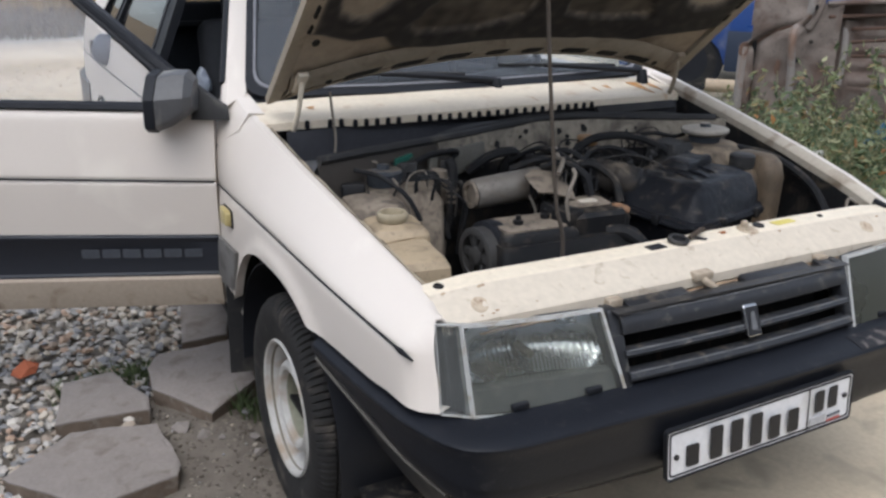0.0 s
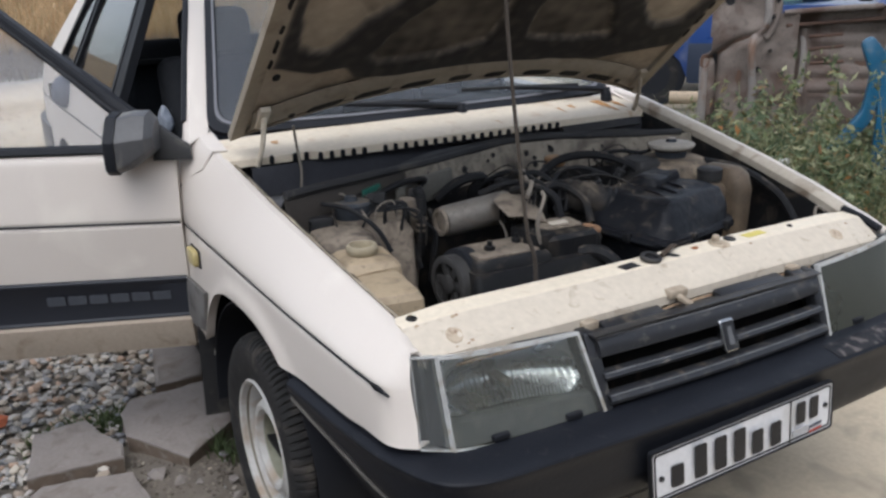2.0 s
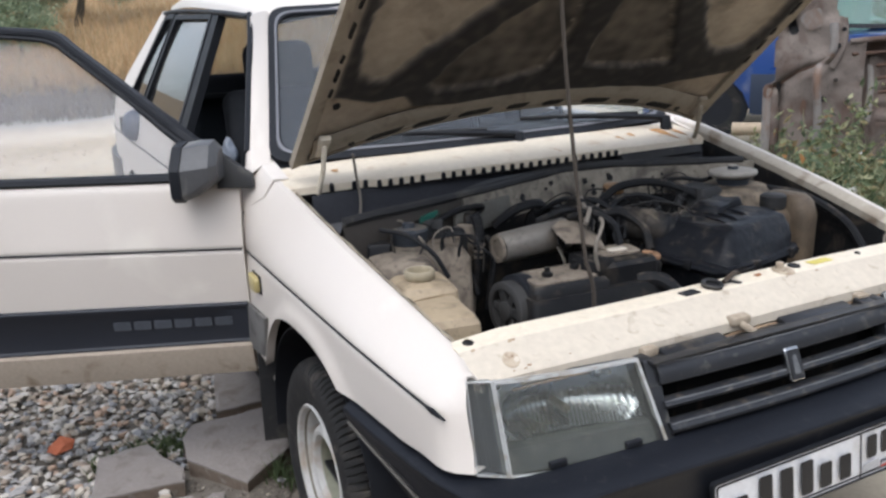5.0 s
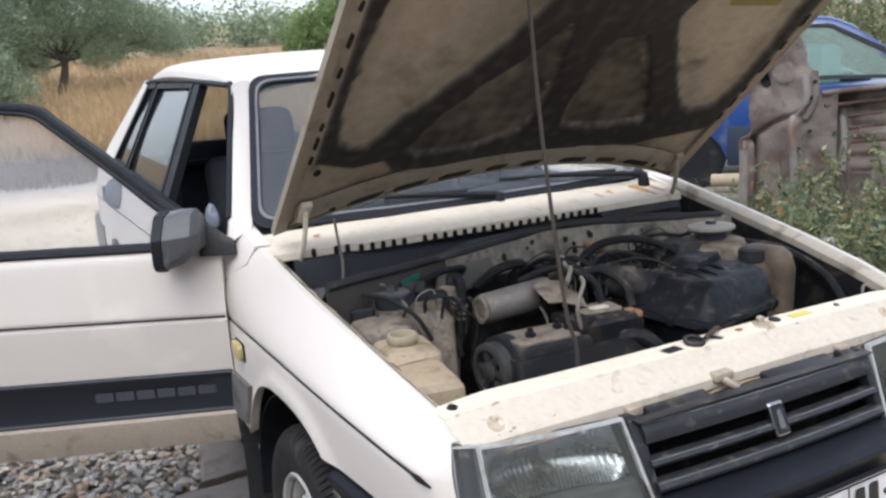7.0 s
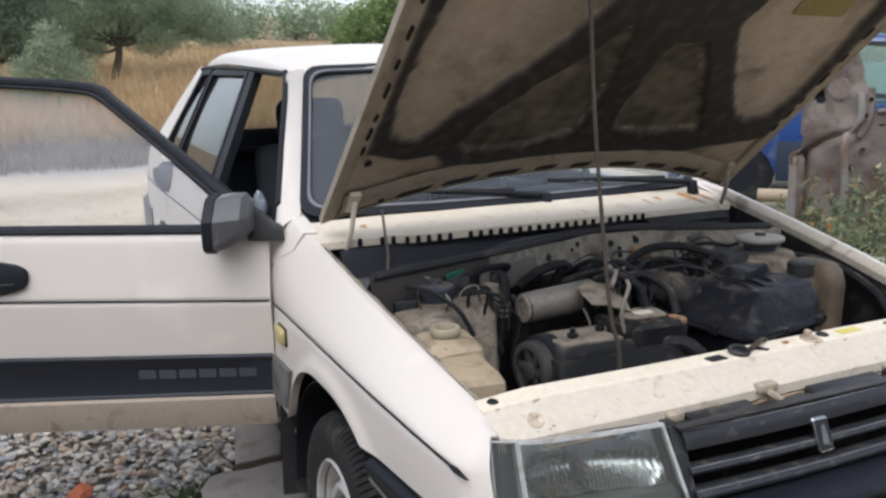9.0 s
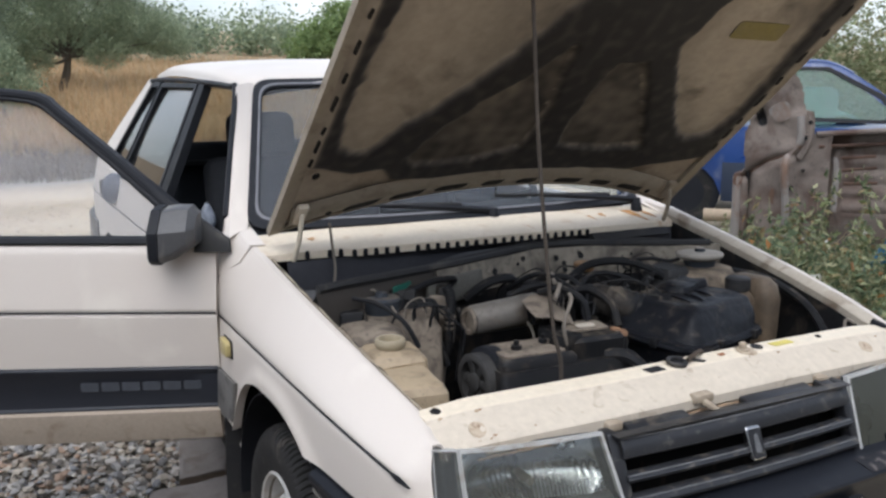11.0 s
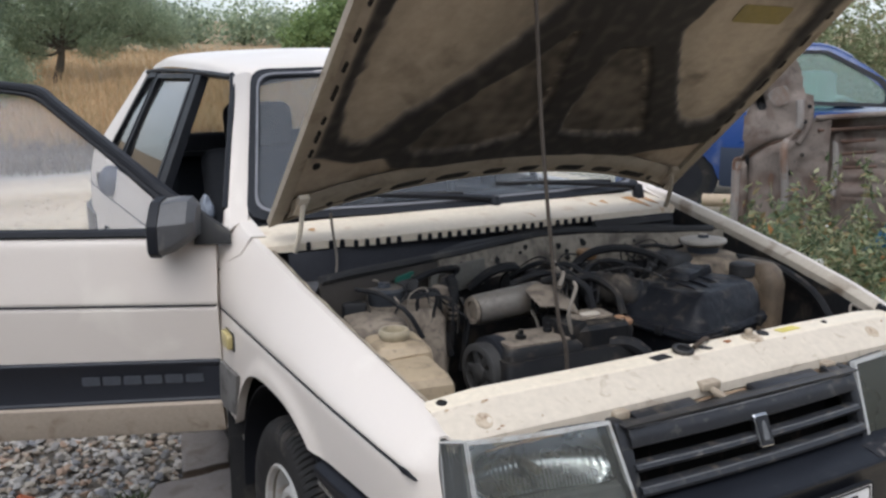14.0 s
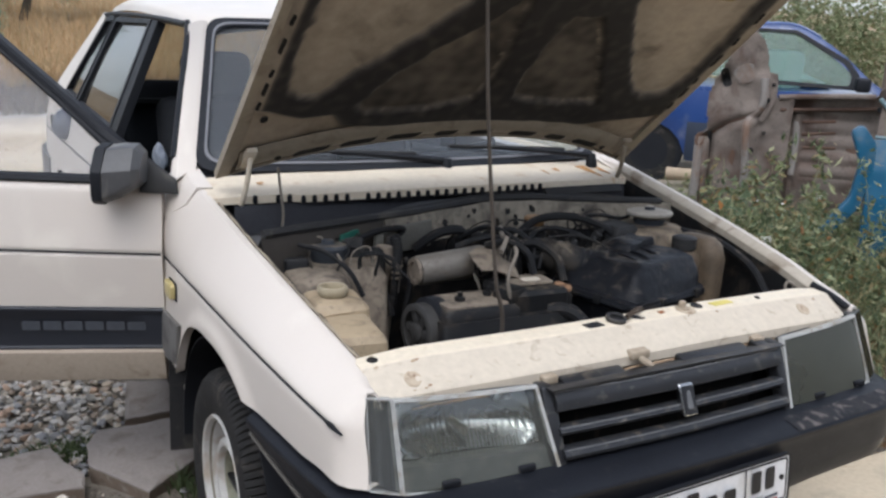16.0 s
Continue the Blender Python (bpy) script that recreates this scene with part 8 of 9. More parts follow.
stuff("grey_grass", blade_cloud([(a, b, gz(a, b)) for a, b in zip(x, y)], 0.24, 0.010, 33, 1.3), BURNT, "grey withered grass along the road", "grass")
# grass tufts by the slabs
pts_g = []
for cx, cy, n, sp in ((-1.13, 0.85, 130, 0.05), (-1.03, 0.86, 110, 0.05), (-1.22, 0.82, 60, 0.03), (-0.76, 0.49, 60, 0.03), (-0.72, 0.43, 30, 0.04), (-1.0, 0.82, 40, 0.04)):
    for _ in range(n):
        a, b = r_g.normal(cx, sp), r_g.normal(cy, sp * 0.7)
        if not any(inside((a, b), q) for q in SLAB_AREA):
            pts_g.append((a, b, gz(a, b)))
stuff("grass_tufts", blade_cloud(pts_g * 2, 0.062, 0.0032, 34, 0.9), GREEN_GRASS, "small green grass tufts between slabs", "grass")

# ---- weeds right of the car ----
r_w = np.random.default_rng(41)
leaves, petals, dry, stems = [], [], [], bm_new()
plants = 0
while plants < 170:
    x, y = r_w.uniform(0.95, 4.3), r_w.uniform(-0.05, 2.9)
    near = x - 0.85 - max(0.0, -0.2 - y)
    if y < 0.24 + 0.12 * (x - 1) and r_w.uniform() < 0.78:
        continue
    tall = max(0.12, 1.36 - 0.150 * math.hypot(x + 1.4, y + 1.9)) * (r_w.uniform(0.32, 0.95) if r_w.uniform() < 0.74 else r_w.uniform(1.0, 1.5))
    if y > 0.90 * x - 0.58:
        continue
    base = Vector((x, y, gz(x, y) - 0.02))
    for _ in range(r_w.integers(2, 5)):
        tip = base + Vector((r_w.normal(0, 0.11), r_w.normal(0, 0.11), tall * r_w.uniform(0.6, 1.0)))
        mid = base.lerp(tip, 0.5) + Vector((r_w.normal(0, 0.03), r_w.normal(0, 0.03), 0))
        tube(stems, [base, mid, tip], lambda u: 0.0046 - 0.0032 * u, 6, 4)
        for _ in range(int(34 + 64 * tall)):
            k = r_w.uniform(0.12, 1.0) ** 0.8
            p = (base.lerp(mid, k * 2) if k < 0.5 else mid.lerp(tip, k * 2 - 1)) + Vector(r_w.normal(0, 0.036 * (1.25 - 0.5 * k), 3))
            (dry if r_w.uniform() < 0.026 else leaves).append(p[:])
        if r_w.uniform() < 0.03:
            for _ in range(8):
                petals.append((tip + Vector(r_w.normal(0, 0.014, 3)))[:])
    plants += 1
stuff("weed_leaves", tuple(leaf_cloud(leaves, 0.044, 0.016, 42, 0.1, 0.3)), LEAF_WEED, "small narrow leaves of tall grey-green weeds", "weeds")
stuff("weed_leaves", leaf_cloud(leaves[1::3], 0.062, 0.024, 47, 0.25, 0.2), LEAF_WEED, "tall grey-green weeds beside the car", "weeds")
stuff("weed_dry_leaves", leaf_cloud(dry, 0.046, 0.024, 43), LEAF_DRY, "withered orange leaves among the weeds", "weeds")
stuff("weed_flowers", leaf_cloud(petals, 0.026, 0.018, 44), PETAL, "small white weed flowers", "flowers")
tagged(new("weed_stems", finish(stems, "weed_stems", STEM)), "thin pale green weed stems", "weeds", kind="stuff")
lit = []
for _ in range(6500):
    a, b = r_w.uniform(0.88, 4.2), -0.24 + 1.9 * r_w.uniform(0, 1) ** 1.5
    lit.append((a, b, gz(a, b) + r_w.uniform(0.0, 0.03)))
stuff("dry_litter", blade_cloud(lit, 0.15, 0.0032, 45, 2.0), DRY_BROWN, "dry brown plant litter on the dirt", "litter")
low = [(a, b, gz(a, b)) for a, b in zip(r_w.uniform(0.9, 4.2, 6000), r_w.uniform(0.10, 2.9, 6000))]
stuff("weed_grass", blade_cloud(low, 0.40, 0.0034, 46, 0.8), LEAF_WEED, "green grass under the weeds", "grass")

# ---- blue car behind ----
BLUE = mat("blue_car_paint", (0.019, 0.050, 0.170), (0.015, 0.040, 0.135), scale=3, rough=0.3, bump=0.02, coat=0.6, grime=(0.10, 0.12, 0.20), amount=0.15, grime_scale=4)
TEAL = mat("teal_car_paint", (0.0056, 0.0760, 0.1440), (0.0064, 0.0600, 0.1160), scale=4, rough=0.35, bump=0.03, coat=0.5, grime=(0.07, 0.11, 0.13), amount=0.2, grime_scale=6)
PALE_IN = mat("pale_green_inside", (0.46, 0.58, 0.53), (0.34, 0.44, 0.41), scale=4, rough=0.7)
CAR_GLASS = glass("greenish_glass", (0.62, 0.74, 0.70), 0.16, 0.03, (0.34, 0.44, 0.41), 1.2)
blue = thing("blue_car", (5.2, 4.2, 0), "blue hatchback parked beyond the weeds", "car")
BE, BN = Vector((0.712, -0.702, 0)), Vector((-0.702, -0.712, 0))


def on_blue(u, z, o=0.0):
    return Vector((4.85, 4.5, z)) + BE * u + BN * o


def blue_depth(z):
    return 0.0 if z < 0.95 else -(z - 0.95) * 0.42


bm = bm_new()
TOPS = [(-0.75, 0.80), (-0.72, 0.92), (1.75, 0.93), (2.2, 0.90), (2.75, 0.80), (2.85, 0.62)]
rows = []
for u in np.linspace(-0.75, 2.85, 40):
    top = float(np.interp(u, [p[0] for p in TOPS], [p[1] for p in TOPS]))
    bot = 0.20
    for wc in (-0.10, 2.35):
        d = abs(u - wc)
        if d < 0.33:
            bot = max(bot, 0.22 + math.sqrt(0.33 ** 2 - d * d))
    rows.append([on_blue(u, bot + (top - bot) * k, 0.03 * math.sin(k * math.pi) - 0.01 * (abs(k - 0.55) < 0.05)) for k in np.linspace(0, 1, 9)] + [on_blue(u, top + 0.02, -0.10), on_blue(u, top + 0.03, -0.8), on_blue(u, top + 0.02, -1.5), on_blue(u, 0.3, -1.55)])
sheet(rows, 0.005, bm)
part("body_side", bm, BLUE, blue)
# a dark slate sheet over the lower body paints its shade
bm = bm_new()
sheet([[on_blue(u, z, 0.036 - 0.012 * k) for k, z in ((1, 0.21), (0, 0.30), (0, 0.52), (1, 0.58))] for u in np.linspace(0.24, 1.98, 20)], 0.008, bm)
part("lower_cladding", bm, mat("shade_slate_blue", (0.018, 0.026, 0.045), (0.026, 0.034, 0.05), scale=6, rough=0.6), blue, "dark slate sheet that paints shade on the lower body")
ROOF = [(-0.70, 0.93), (-0.45, 1.38), (-0.2, 1.46), (0.4, 1.53), (0.85, 1.535), (1.18, 1.52), (1.53, 1.32), (1.80, 1.09), (1.98, 0.96)]
rf = spline([(u, z, 0) for u, z in ROOF], 40)
bm = bm_new()
sheet([[on_blue(u, z, blue_depth(z) + 0.004), on_blue(u, z + 0.012, blue_depth(z) - 0.02), on_blue(u, z + 0.02, blue_depth(z) - 0.06), on_blue(u, z + 0.03, -0.75), on_blue(u, z + 0.01, -1.5 - blue_depth(z))] for u, z, _ in rf[8:28]], 0.01, bm)
part("roof", bm, BLUE, blue)
bm = bm_new()
inner = [(u, z - 0.055 - 0.02 * (i > 26), 0) for i, (u, z, _) in enumerate(rf)]
sheet([[on_blue(a[0], a[1], blue_depth(a[1]) - 0.03), on_blue(a[0], a[1], blue_depth(a[1])), on_blue(*((np.array(a) + np.array(b)) / 2)[:2], blue_depth(a[1]) + 0.006), on_blue(b[0] - 0.03 * (i > 26), b[1], blue_depth(b[1])), on_blue(b[0] - 0.03 * (i > 26), b[1], blue_depth(b[1]) - 0.03)] for i, (a, b) in enumerate(zip(rf, inner))], 0.006, bm)
part("roof_rail", bm, BLUE, blue)
GL = [(0.78, 1.03), (1.64, 1.01), (1.66, 1.10), (1.59, 1.20), (1.13, 1.455), (0.78, 1.46)]
bm = bm_new()
prism(bm, rounded(GL, 0.03), lambda u, z, w: on_blue(u, z, blue_depth(z) - 0.012 + w), 0.004)
part("side_pane", bm, CAR_GLASS, blue, "greenish side window")
bm = bm_new()
big = [(0.75, 0.99), (1.72, 0.975), (1.73, 1.10), (1.63, 1.235), (1.15, 1.49), (0.75, 1.495)]
ring_strip(bm, rounded(big, 0.03), rounded(GL, 0.03), lambda u, z, w: on_blue(u, z, blue_depth(z) - 0.02 + w), 0.022)
part("window_frame", bm, TRIM, blue)
bm = bm_new()
prism(bm, rounded([(-0.45, 1.04), (0.68, 1.03), (0.68, 1.46), (-0.2, 1.40)], 0.04), lambda u, z, w: on_blue(u, z, blue_depth(z) - 0.012 + w), 0.004)
part("side_pane", bm, CAR_GLASS, blue)
bm = bm_new()
sheet([[on_blue(u, z, o) for o in (-0.35, -0.8, -1.2)] for u, z in ((1.55, 0.98), (1.35, 1.06), (1.0, 0.98), (0.95, 0.6))], 0.02, bm)
box(bm, on_blue(1.05, 1.05, -0.45), (0.3, 0.4, 0.5), bevel=0.06)
part("cabin_inside", bm, PALE_IN, blue)
bm = bm_new()
box(bm, on_blue(1.74, 1.03, 0.06), (0.13, 0.13, 0.13), Matrix.Rotation(radians(-45), 3, "Z"), 0.03, 3)
part("wing_mirror", bm, TRIM, blue, "black wing mirror")
bm = bm_new()
prism(bm, rounded([(0.86, 0.82), (1.06, 0.82), (1.06, 0.86), (0.86, 0.86)], 0.012), lambda u, z, w: on_blue(u, z, 0.02 + w), 0.02, 0.006)
part("door_handle", bm, TRIM, blue)
bm = bm_new()
tube(bm, [on_blue(0.72, 0.92, 0.012), on_blue(0.73, 0.6, 0.034), on_blue(0.74, 0.28, 0.022)], 0.004, 10, 5)
tube(bm, [on_blue(1.78, 0.93, 0.012), on_blue(1.82, 0.6, 0.034), on_blue(1.80, 0.28, 0.022)], 0.004, 10, 5)
part("door_gap", bm, INK, blue)
for wc in (-0.10, 2.35):
    bm = bm_new()
    lathe(bm, [(0.16, -0.10), (0.25, -0.10), (0.275, -0.07), (0.28, 0.0), (0.27, 0.03), (0.20, 0.035), (0.165, 0.02), (0.16, -0.10)], on_blue(wc, 0.265, -0.05), BN, 36)
    wh = part("wheel", bm, RUBBER, blue, "dusty black tyre")
    bm = bm_new()
    lathe(bm, [(0.165, 0.0), (0.15, 0.02), (0.09, 0.01), (0.03, 0.02), (0.001, 0.02)], on_blue(wc, 0.265, -0.05), BN, 30)
    part("rim", bm, mat("dull_grey_rim", (0.16, 0.165, 0.17), (0.09, 0.095, 0.10), scale=12, rough=0.6), wh)
    bm = bm_new()
    cyl(bm, on_blue(wc, 0.30, -0.02), on_blue(wc, 0.30, -0.5), 0.34, seg=30)
    part("wheel_well", bm, TRIM, blue)
bm = bm_new()
tube(bm, [on_blue(0.10, 0.10, 0.25), on_blue(0.45, 0.11, 0.30), on_blue(0.72, 0.10, 0.30)], 0.06, 10, 10)
solo("log", bm, mat("pale_log", (0.34, 0.27, 0.19), (0.26, 0.205, 0.14), scale=8, rough=0.9), "pale short log lying beside the blue car", "log")

# ---- rusted body shell standing on edge ----
WE, WN = Vector((0.722, -0.692, 0)), Vector((-0.692, -0.722, 0))


def on_wreck(u, z, o=0.0):
    return Vector((3.5, 2.25, z)) + WE * u + WN * o


WRECK = mat("rusty_grey_shell", (0.1700, 0.1403, 0.1190), (0.1105, 0.0850, 0.0723), scale=5, rough=0.8, bump=0.3, fine=40, grime=(0.085, 0.055, 0.042), amount=0.5, grime_scale=5, oil=0.12)
WRECK_PALE = mat("pale_grey_shell", (0.225, 0.205, 0.185), (0.165, 0.145, 0.13), scale=7, rough=0.65, bump=0.2, fine=50, grime=(0.16, 0.10, 0.07), amount=0.4, grime_scale=6)
W_OUT = [(-0.335, -0.05), (-0.335, 0.74), (-0.285, 0.77), (-0.30, 1.03), (-0.23, 1.20), (-0.13, 1.40), (-0.03, 1.46), (0.05, 1.36), (0.09, 1.19), (0.14, 1.17), (0.15, 1.02), (0.45, 1.04), (0.76, 1.06), (0.81, 1.17), (0.89, 1.13), (0.92, 0.97), (0.84, 0.89), (0.93, -0.05)]


def pressing(u, z):
    """Relief of the pressed sheet."""
    o = 0.04 * noise.noise(Vector((u * 3, z * 3, 1))) + 0.012 * noise.noise(Vector((u * 11, z * 11, 5)))
    ridge = [(0.05, 1.12), (0.06, 0.98), (0.0, 0.88), (-0.03, 0.80), (0.0, 0.50), (0.0, 0.0)]
    o += 0.06 * math.exp(-(abs(edge_gap((u, z), ridge + ridge[::-1][1:-1])) / 0.05) ** 2)
    groove = [(-0.29, 0.72), (-0.23, 0.76), (-0.13, 0.83), (0.02, 0.89)]
    o -= 0.05 * math.exp(-(abs(edge_gap((u, z), groove + groove[::-1][1:-1])) / 0.025) ** 2)
    o -= 0.08 * math.exp(-((u + 0.19) / 0.04) ** 2 - ((z - 1.12) / 0.06) ** 2)
    o -= 0.06 * math.exp(-((u + 0.235) / 0.02) ** 2) * (z < 0.76)
    o += 0.04 * math.exp(-((u - 0.31) / 0.03) ** 2) * (z < 0.92)
    if u > 0.26:
        o += -0.10 + 0.008 * math.sin(z * 62) * (0.48 < z < 0.98) * (u > 0.36) * (u < 0.80)
        o += 0.06 * max(0.0, (z - 0.94) / 0.1) * (u > 0.2)
    o += 0.05 * math.exp(-((u - 0.85) / 0.05) ** 2)
    return o


bm = bm_new()
vs = {}
for j in range(116):
    for i in range(99):
        u, z = -0.33 + i * 0.0132, -0.05 + j * 0.0132
        if inside((u + 0.012 * noise.noise(Vector((u * 30, z * 30, 0))), z), W_OUT):
            vs[i, j] = bm.verts.new(on_wreck(u, z, pressing(u, z)))
fs = []
for (i, j) in list(vs):
    if all(k in vs for k in ((i + 1, j), (i + 1, j + 1), (i, j + 1))):
        fs.append(bm.faces.new((vs[i, j], vs[i + 1, j], vs[i + 1, j + 1], vs[i, j + 1])))
bmesh.ops.recalc_face_normals(bm, faces=fs)
bmesh.ops.solidify(bm, geom=fs, thickness=0.012)
shell_ob = thing("car_shell", (3.5, 2.25, 0), "rusty grey-brown cut car body shell standing in weeds", "scrap metal")
part("shell_sheet", bm, WRECK, shell_ob)
SHELL_RUST = mat("rust_streaked_shell", (0.115, 0.070, 0.050), (0.075, 0.050, 0.040), scale=14, rough=0.9, bump=0.4, grime=(0.135, 0.078, 0.052), amount=0.3)
for line, r, m_ in (([(-0.325, 0.0), (-0.315, 0.40), (-0.32, 0.72)], 0.030, WRECK_PALE), ([(0.05, 1.14), (0.06, 0.98), (0.0, 0.88), (-0.03, 0.80), (0.0, 0.50), (0.0, 0.05)], 0.026, WRECK_PALE), ([(0.11, 1.17), (0.12, 1.06), (0.10, 0.95), (0.06, 0.86)], 0.026, WRECK),
                    ([(-0.28, 0.725), (-0.23, 0.76), (-0.13, 0.83), (0.0, 0.885)], 0.013, SHELL_RUST), ([(0.16, 1.02), (0.5, 1.045), (0.76, 1.06)], 0.020, WRECK), ([(0.18, 0.94), (0.5, 0.955), (0.80, 0.985)], 0.012, SHELL_RUST),
                    ([(0.30, 0.92), (0.315, 0.72), (0.31, 0.50)], 0.022, WRECK_PALE), ([(0.34, 0.86), (0.45, 0.865), (0.56, 0.875)], 0.011, SHELL_RUST), ([(0.35, 0.775), (0.45, 0.785), (0.57, 0.80)], 0.011, SHELL_RUST), ([(0.37, 0.685), (0.45, 0.69), (0.58, 0.70)], 0.011, SHELL_RUST),
                    ([(0.80, 1.16), (0.90, 1.12), (0.915, 0.98), (0.85, 0.90)], 0.020, WRECK), ([(0.86, 0.85), (0.88, 0.5), (0.91, 0.1)], 0.026, WRECK)):
    bm = bm_new()
    tube(bm, [on_wreck(u, z, pressing(u, z) + 0.012) for u, z in line], r, 20, 8)
    part("shell_rail", bm, m_, shell_ob)
for u, z, r in ((0.115, 1.10, 0.014), (0.085, 1.0, 0.016), (0.09, 0.78, 0.013), (0.02, 0.66, 0.018), (0.06, 0.50, 0.012), (0.80, 0.98, 0.02), (0.90, 1.04, 0.014)):
    bm = bm_new()
    cyl(bm, on_wreck(u, z, pressing(u, z) + 0.022), on_wreck(u, z, pressing(u, z) + 0.040), r, seg=18)
    part("shell_hole", bm, OILY, shell_ob)
for outline, m_, lift in (([(-0.235, 1.18), (-0.19, 1.20), (-0.145, 1.08), (-0.20, 1.06)], OILY, 0.022), ([(-0.16, 1.17), (-0.11, 1.22), (-0.03, 1.24), (-0.01, 1.12), (-0.09, 1.09)], WRECK_PALE, 0.020),
                          ([(-0.27, 0.76), (-0.235, 0.775), (-0.205, 0.10), (-0.245, 0.08)], OILY, 0.016), ([(-0.35, 0.66), (-0.29, 0.66), (-0.285, 0.755), (-0.345, 0.745)], SHELL_RUST, 0.034), ([(-0.17, 0.70), (-0.07, 0.72), (-0.08, 0.45), (-0.16, 0.42)], SHELL_RUST, 0.006), ([(0.62, 0.72), (0.76, 0.76), (0.78, 0.60), (0.66, 0.56)], SHELL_RUST, 0.008)):
    bm = bm_new()
    ring = rounded(outline, 0.03, 4)
    c = np.mean(np.array(ring), axis=0)
    mid_v = bm.verts.new(on_wreck(*c, pressing(*c) + lift))
    rim_v = [bm.verts.new(on_wreck(u, z, pressing(u, z) + lift)) for u, z in ring]
    low_v = [bm.verts.new(on_wreck(u, z, pressing(u, z))) for u, z in ring]
    for i in range(len(ring)):
        k = (i + 1) % len(ring)
        bm.faces.new((mid_v, rim_v[i], rim_v[k]))
        bm.faces.new((rim_v[i], low_v[i], low_v[k], rim_v[k]))
    part("shell_patch", bm, m_, shell_ob)
bm = bm_new()
sheet([[on_wreck(u, z, o) for u in np.linspace(-0.30, 0.20, 6)] for z, o in ((0.0, 0.0), (0.02, 0.28), (0.05, 0.52))], 0.02, bm)
part("shell_flange", bm, WRECK, shell_ob)
# scrap on the ground before it
rs = random.Random(12)
for i in range(16):
    bm = bm_new()
    c = on_wreck(rs.uniform(-0.6, 0.3), rs.uniform(0.03, 0.12), rs.uniform(0.15, 0.9))
    box(bm, c, (rs.uniform(0.15, 0.4), rs.uniform(0.05, 0.12), rs.uniform(0.02, 0.06)), Euler((rs.uniform(-0.3, 0.3), rs.uniform(-0.2, 0.2), rs.uniform(0, 3))).to_matrix(), 0.008)
    solo("scrap_piece", bm, (WRECK, SEAL, OILY, SEAL)[i % 4], "dark scrap piece of car metal on the ground", "scrap metal", "scrap beside the shell")

# ---- teal car door ----
TE, TN = Vector((0.752, -0.659, 0)), Vector((-0.659, -0.752, 0))


def on_teal(u, z, o=0.0):
    return Vector((3.35, 1.35, z)) + TE * u + TN * (o - 0.12 * (z - 0.5))


teal = thing("teal_door", (3.6, 1.1, 0), "teal-blue car body part with door panel lying in weeds", "scrap metal")
bm = bm_new()
rows = [[on_teal(u, z, 0.05 * math.sin((z - 0.1) / 0.75 * math.pi) - 0.008 * (abs(z - 0.58) < 0.02)) for z in np.linspace(0.08, 0.845 + 0.012 * math.sin(u * 3), 16)] for u in np.linspace(0.10, 1.35, 26)]
sheet(rows, 0.03, bm)
part("door_panel", bm, TEAL, teal)
bm = bm_new()
prism(bm, rounded([(-0.02, 0.90), (0.04, 0.945), (0.13, 0.84), (0.13, 0.66), (0.08, 0.46), (-0.10, 0.24), (-0.26, 0.14), (-0.14, 0.30), (0.02, 0.52), (0.05, 0.72)], 0.03), lambda u, z, w: on_teal(u, z, 0.02 + w), 0.05, 0.012)
part("pillar_piece", bm, TEAL, teal)
bm = bm_new()
tube(bm, [on_teal(0.13, 1.09), on_teal(0.24, 0.98), on_teal(0.37, 0.86)], 0.014, 12, 8)
tube(bm, [on_teal(0.13, 0.87), on_teal(0.24, 0.865), on_teal(0.36, 0.862)], 0.010, 8, 8)
part("window_frame", bm, mat("dull_teal_frame", (0.16, 0.23, 0.25), rough=0.5), teal)
bm = bm_new()
prism(bm, [(0.14, 0.875), (0.34, 0.868), (0.15, 1.04)], lambda u, z, w: on_teal(u, z, w - 0.02), 0.01)
part("door_inside", bm, WRECK, teal)

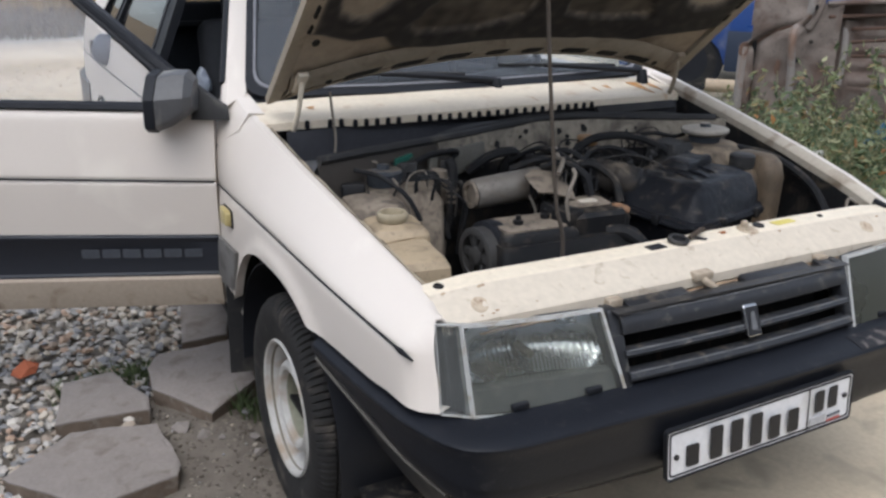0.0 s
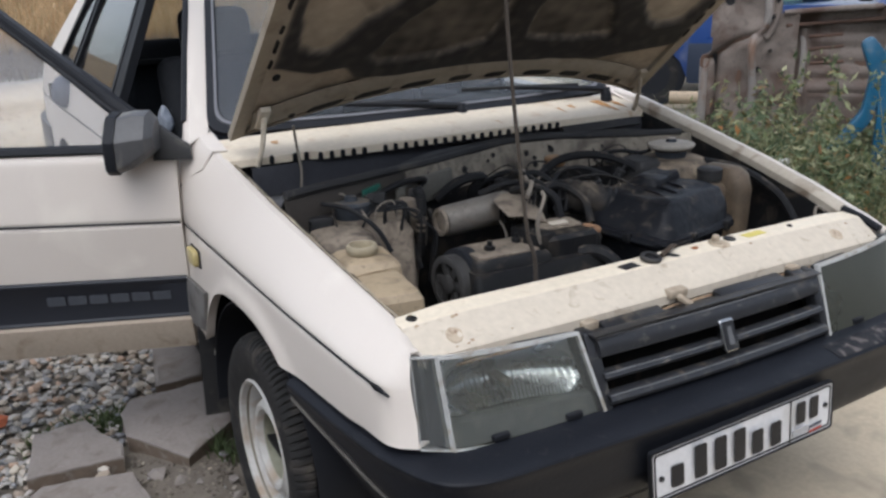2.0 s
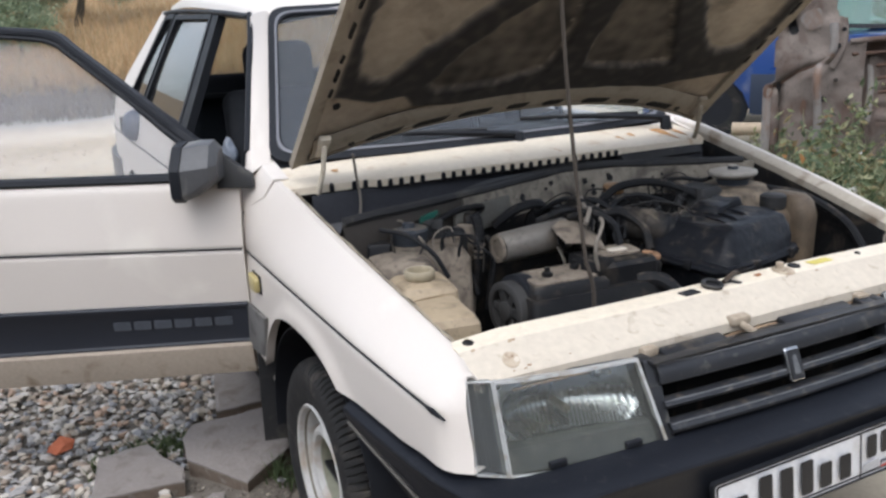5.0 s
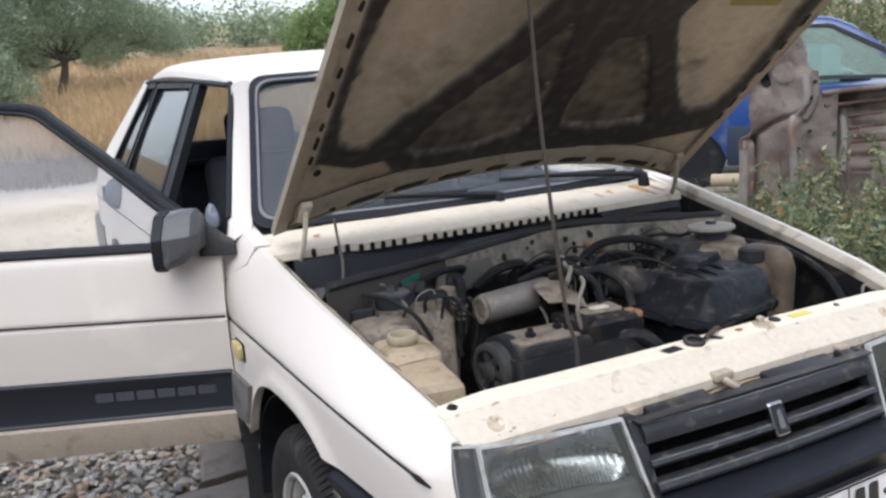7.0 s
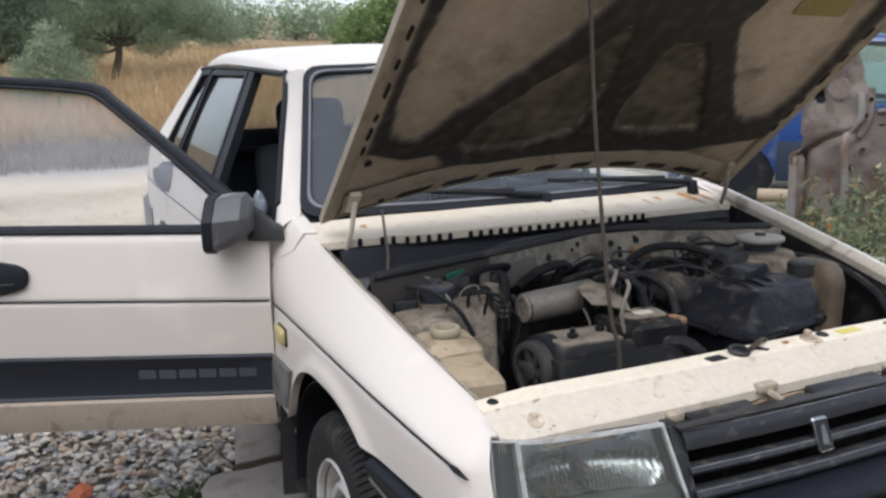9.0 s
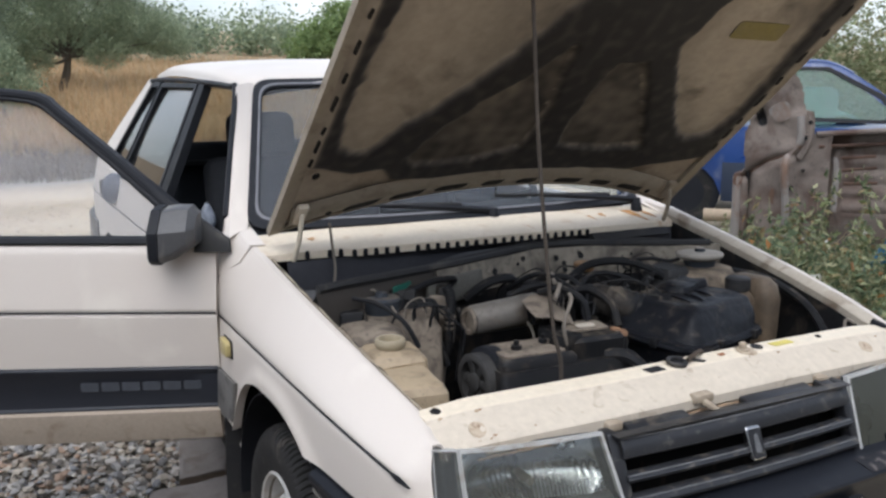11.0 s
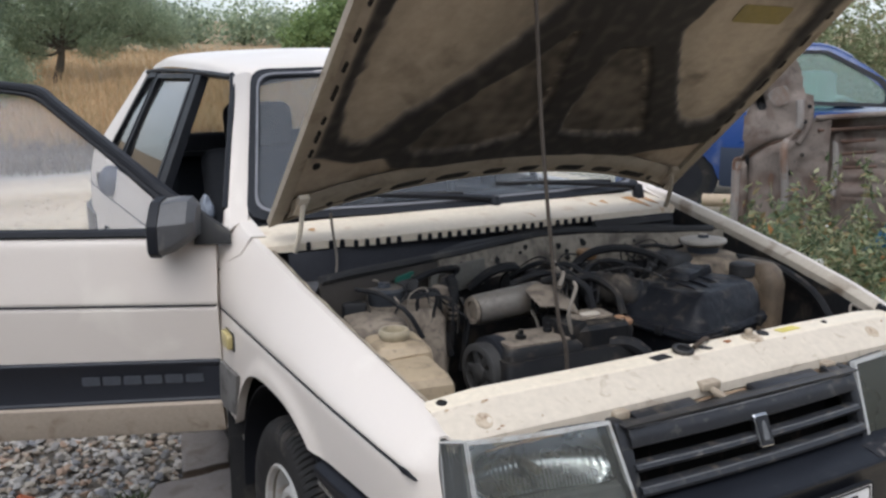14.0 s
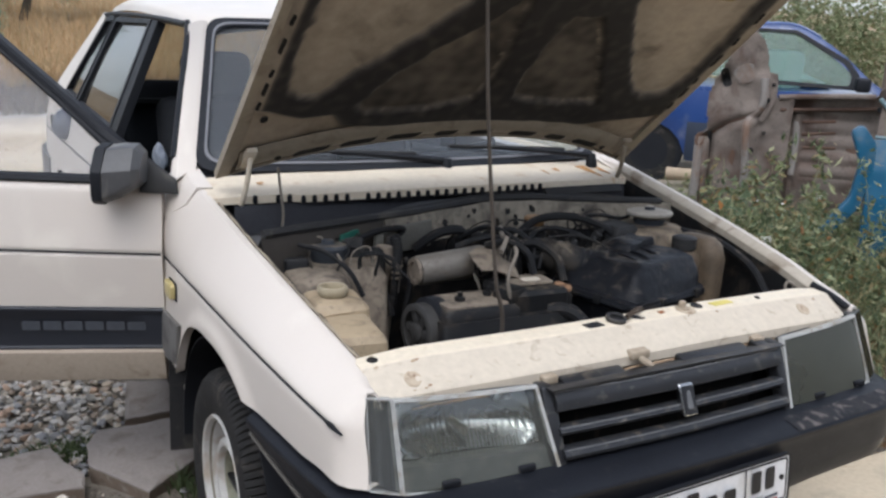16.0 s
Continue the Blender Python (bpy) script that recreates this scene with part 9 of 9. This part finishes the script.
# ---- old plank shed ----
PLANK = mat("weathered_planks", (0.13, 0.105, 0.085), (0.085, 0.07, 0.058), scale=6, rough=0.9, bump=0.5, fine=40, each=0.35)
shed = tagged(thing("shed_wall", (8.8, 3.6, 0), "dark weathered plank shed wall", "shed"), kind="structure")
for i in range(16):
    bm = bm_new()
    k = i / 15
    p = Vector((8.15 + 2.3 * k, 4.35 - 2.4 * k, 1.2))
    box(bm, p + Vector((0, 0, rs.uniform(-0.04, 0.04))), (0.20, 0.03, 2.5), Matrix.Rotation(radians(-46 + rs.uniform(-1, 1)), 3, "Z"), 0.006)
    part("plank", bm, PLANK, shed)
bm = bm_new()
tube(bm, [(7.75, 4.1, 0.0), (7.85, 4.05, 1.0), (8.05, 4.0, 2.3)], 0.05, 8, 8)
solo("pole", bm, mat("pale_pole", (0.34, 0.29, 0.235), (0.26, 0.22, 0.17), rough=0.9), "pale leaning wooden pole before the shed", "pole")

# ---- pale car far across the gravel ----
far_car = thing("pale_car", (-3.0, 7.6, 0), "pale grey car parked across the gravel", "car")
bm = bm_new()
ctrl = []
for u, half, top, bot in ((-1.98, 0.42, 0.40, 0.24), (-2.02, 0.60, 0.50, 0.20), (-2.16, 0.72, 0.60, 0.18), (-2.5, 0.78, 0.68, 0.18), (-4.0, 0.80, 0.76, 0.18), (-6.0, 0.78, 0.85, 0.18), (-6.2, 0.6, 0.6, 0.25)):
    ctrl.append([(u, 7.5 - half, bot), (u, 7.5 - half - 0.03, (top + bot) / 2), (u, 7.5 - half, top - 0.08), (u, 7.5 - half * 0.85, top), (u, 7.5, top + 0.03), (u, 7.5 + half * 0.85, top), (u, 7.5 + half, bot)])
sheet(surf(ctrl, 36, 24), 0.01, bm)
part("car_body", bm, mat("pale_grey_paint", (0.20, 0.20, 0.197), (0.165, 0.165, 0.16), scale=3, rough=0.5, coat=0.1), far_car)
for x in (-2.75, -5.2):
    bm = bm_new()
    lathe(bm, [(0.001, 0.0), (0.17, 0.0), (0.27, 0.01), (0.285, -0.05), (0.285, -0.15), (0.001, -0.16)], (x, 6.72, 0.275), (0, -1, 0), 30)
    part("wheel", bm, RUBBER, far_car)
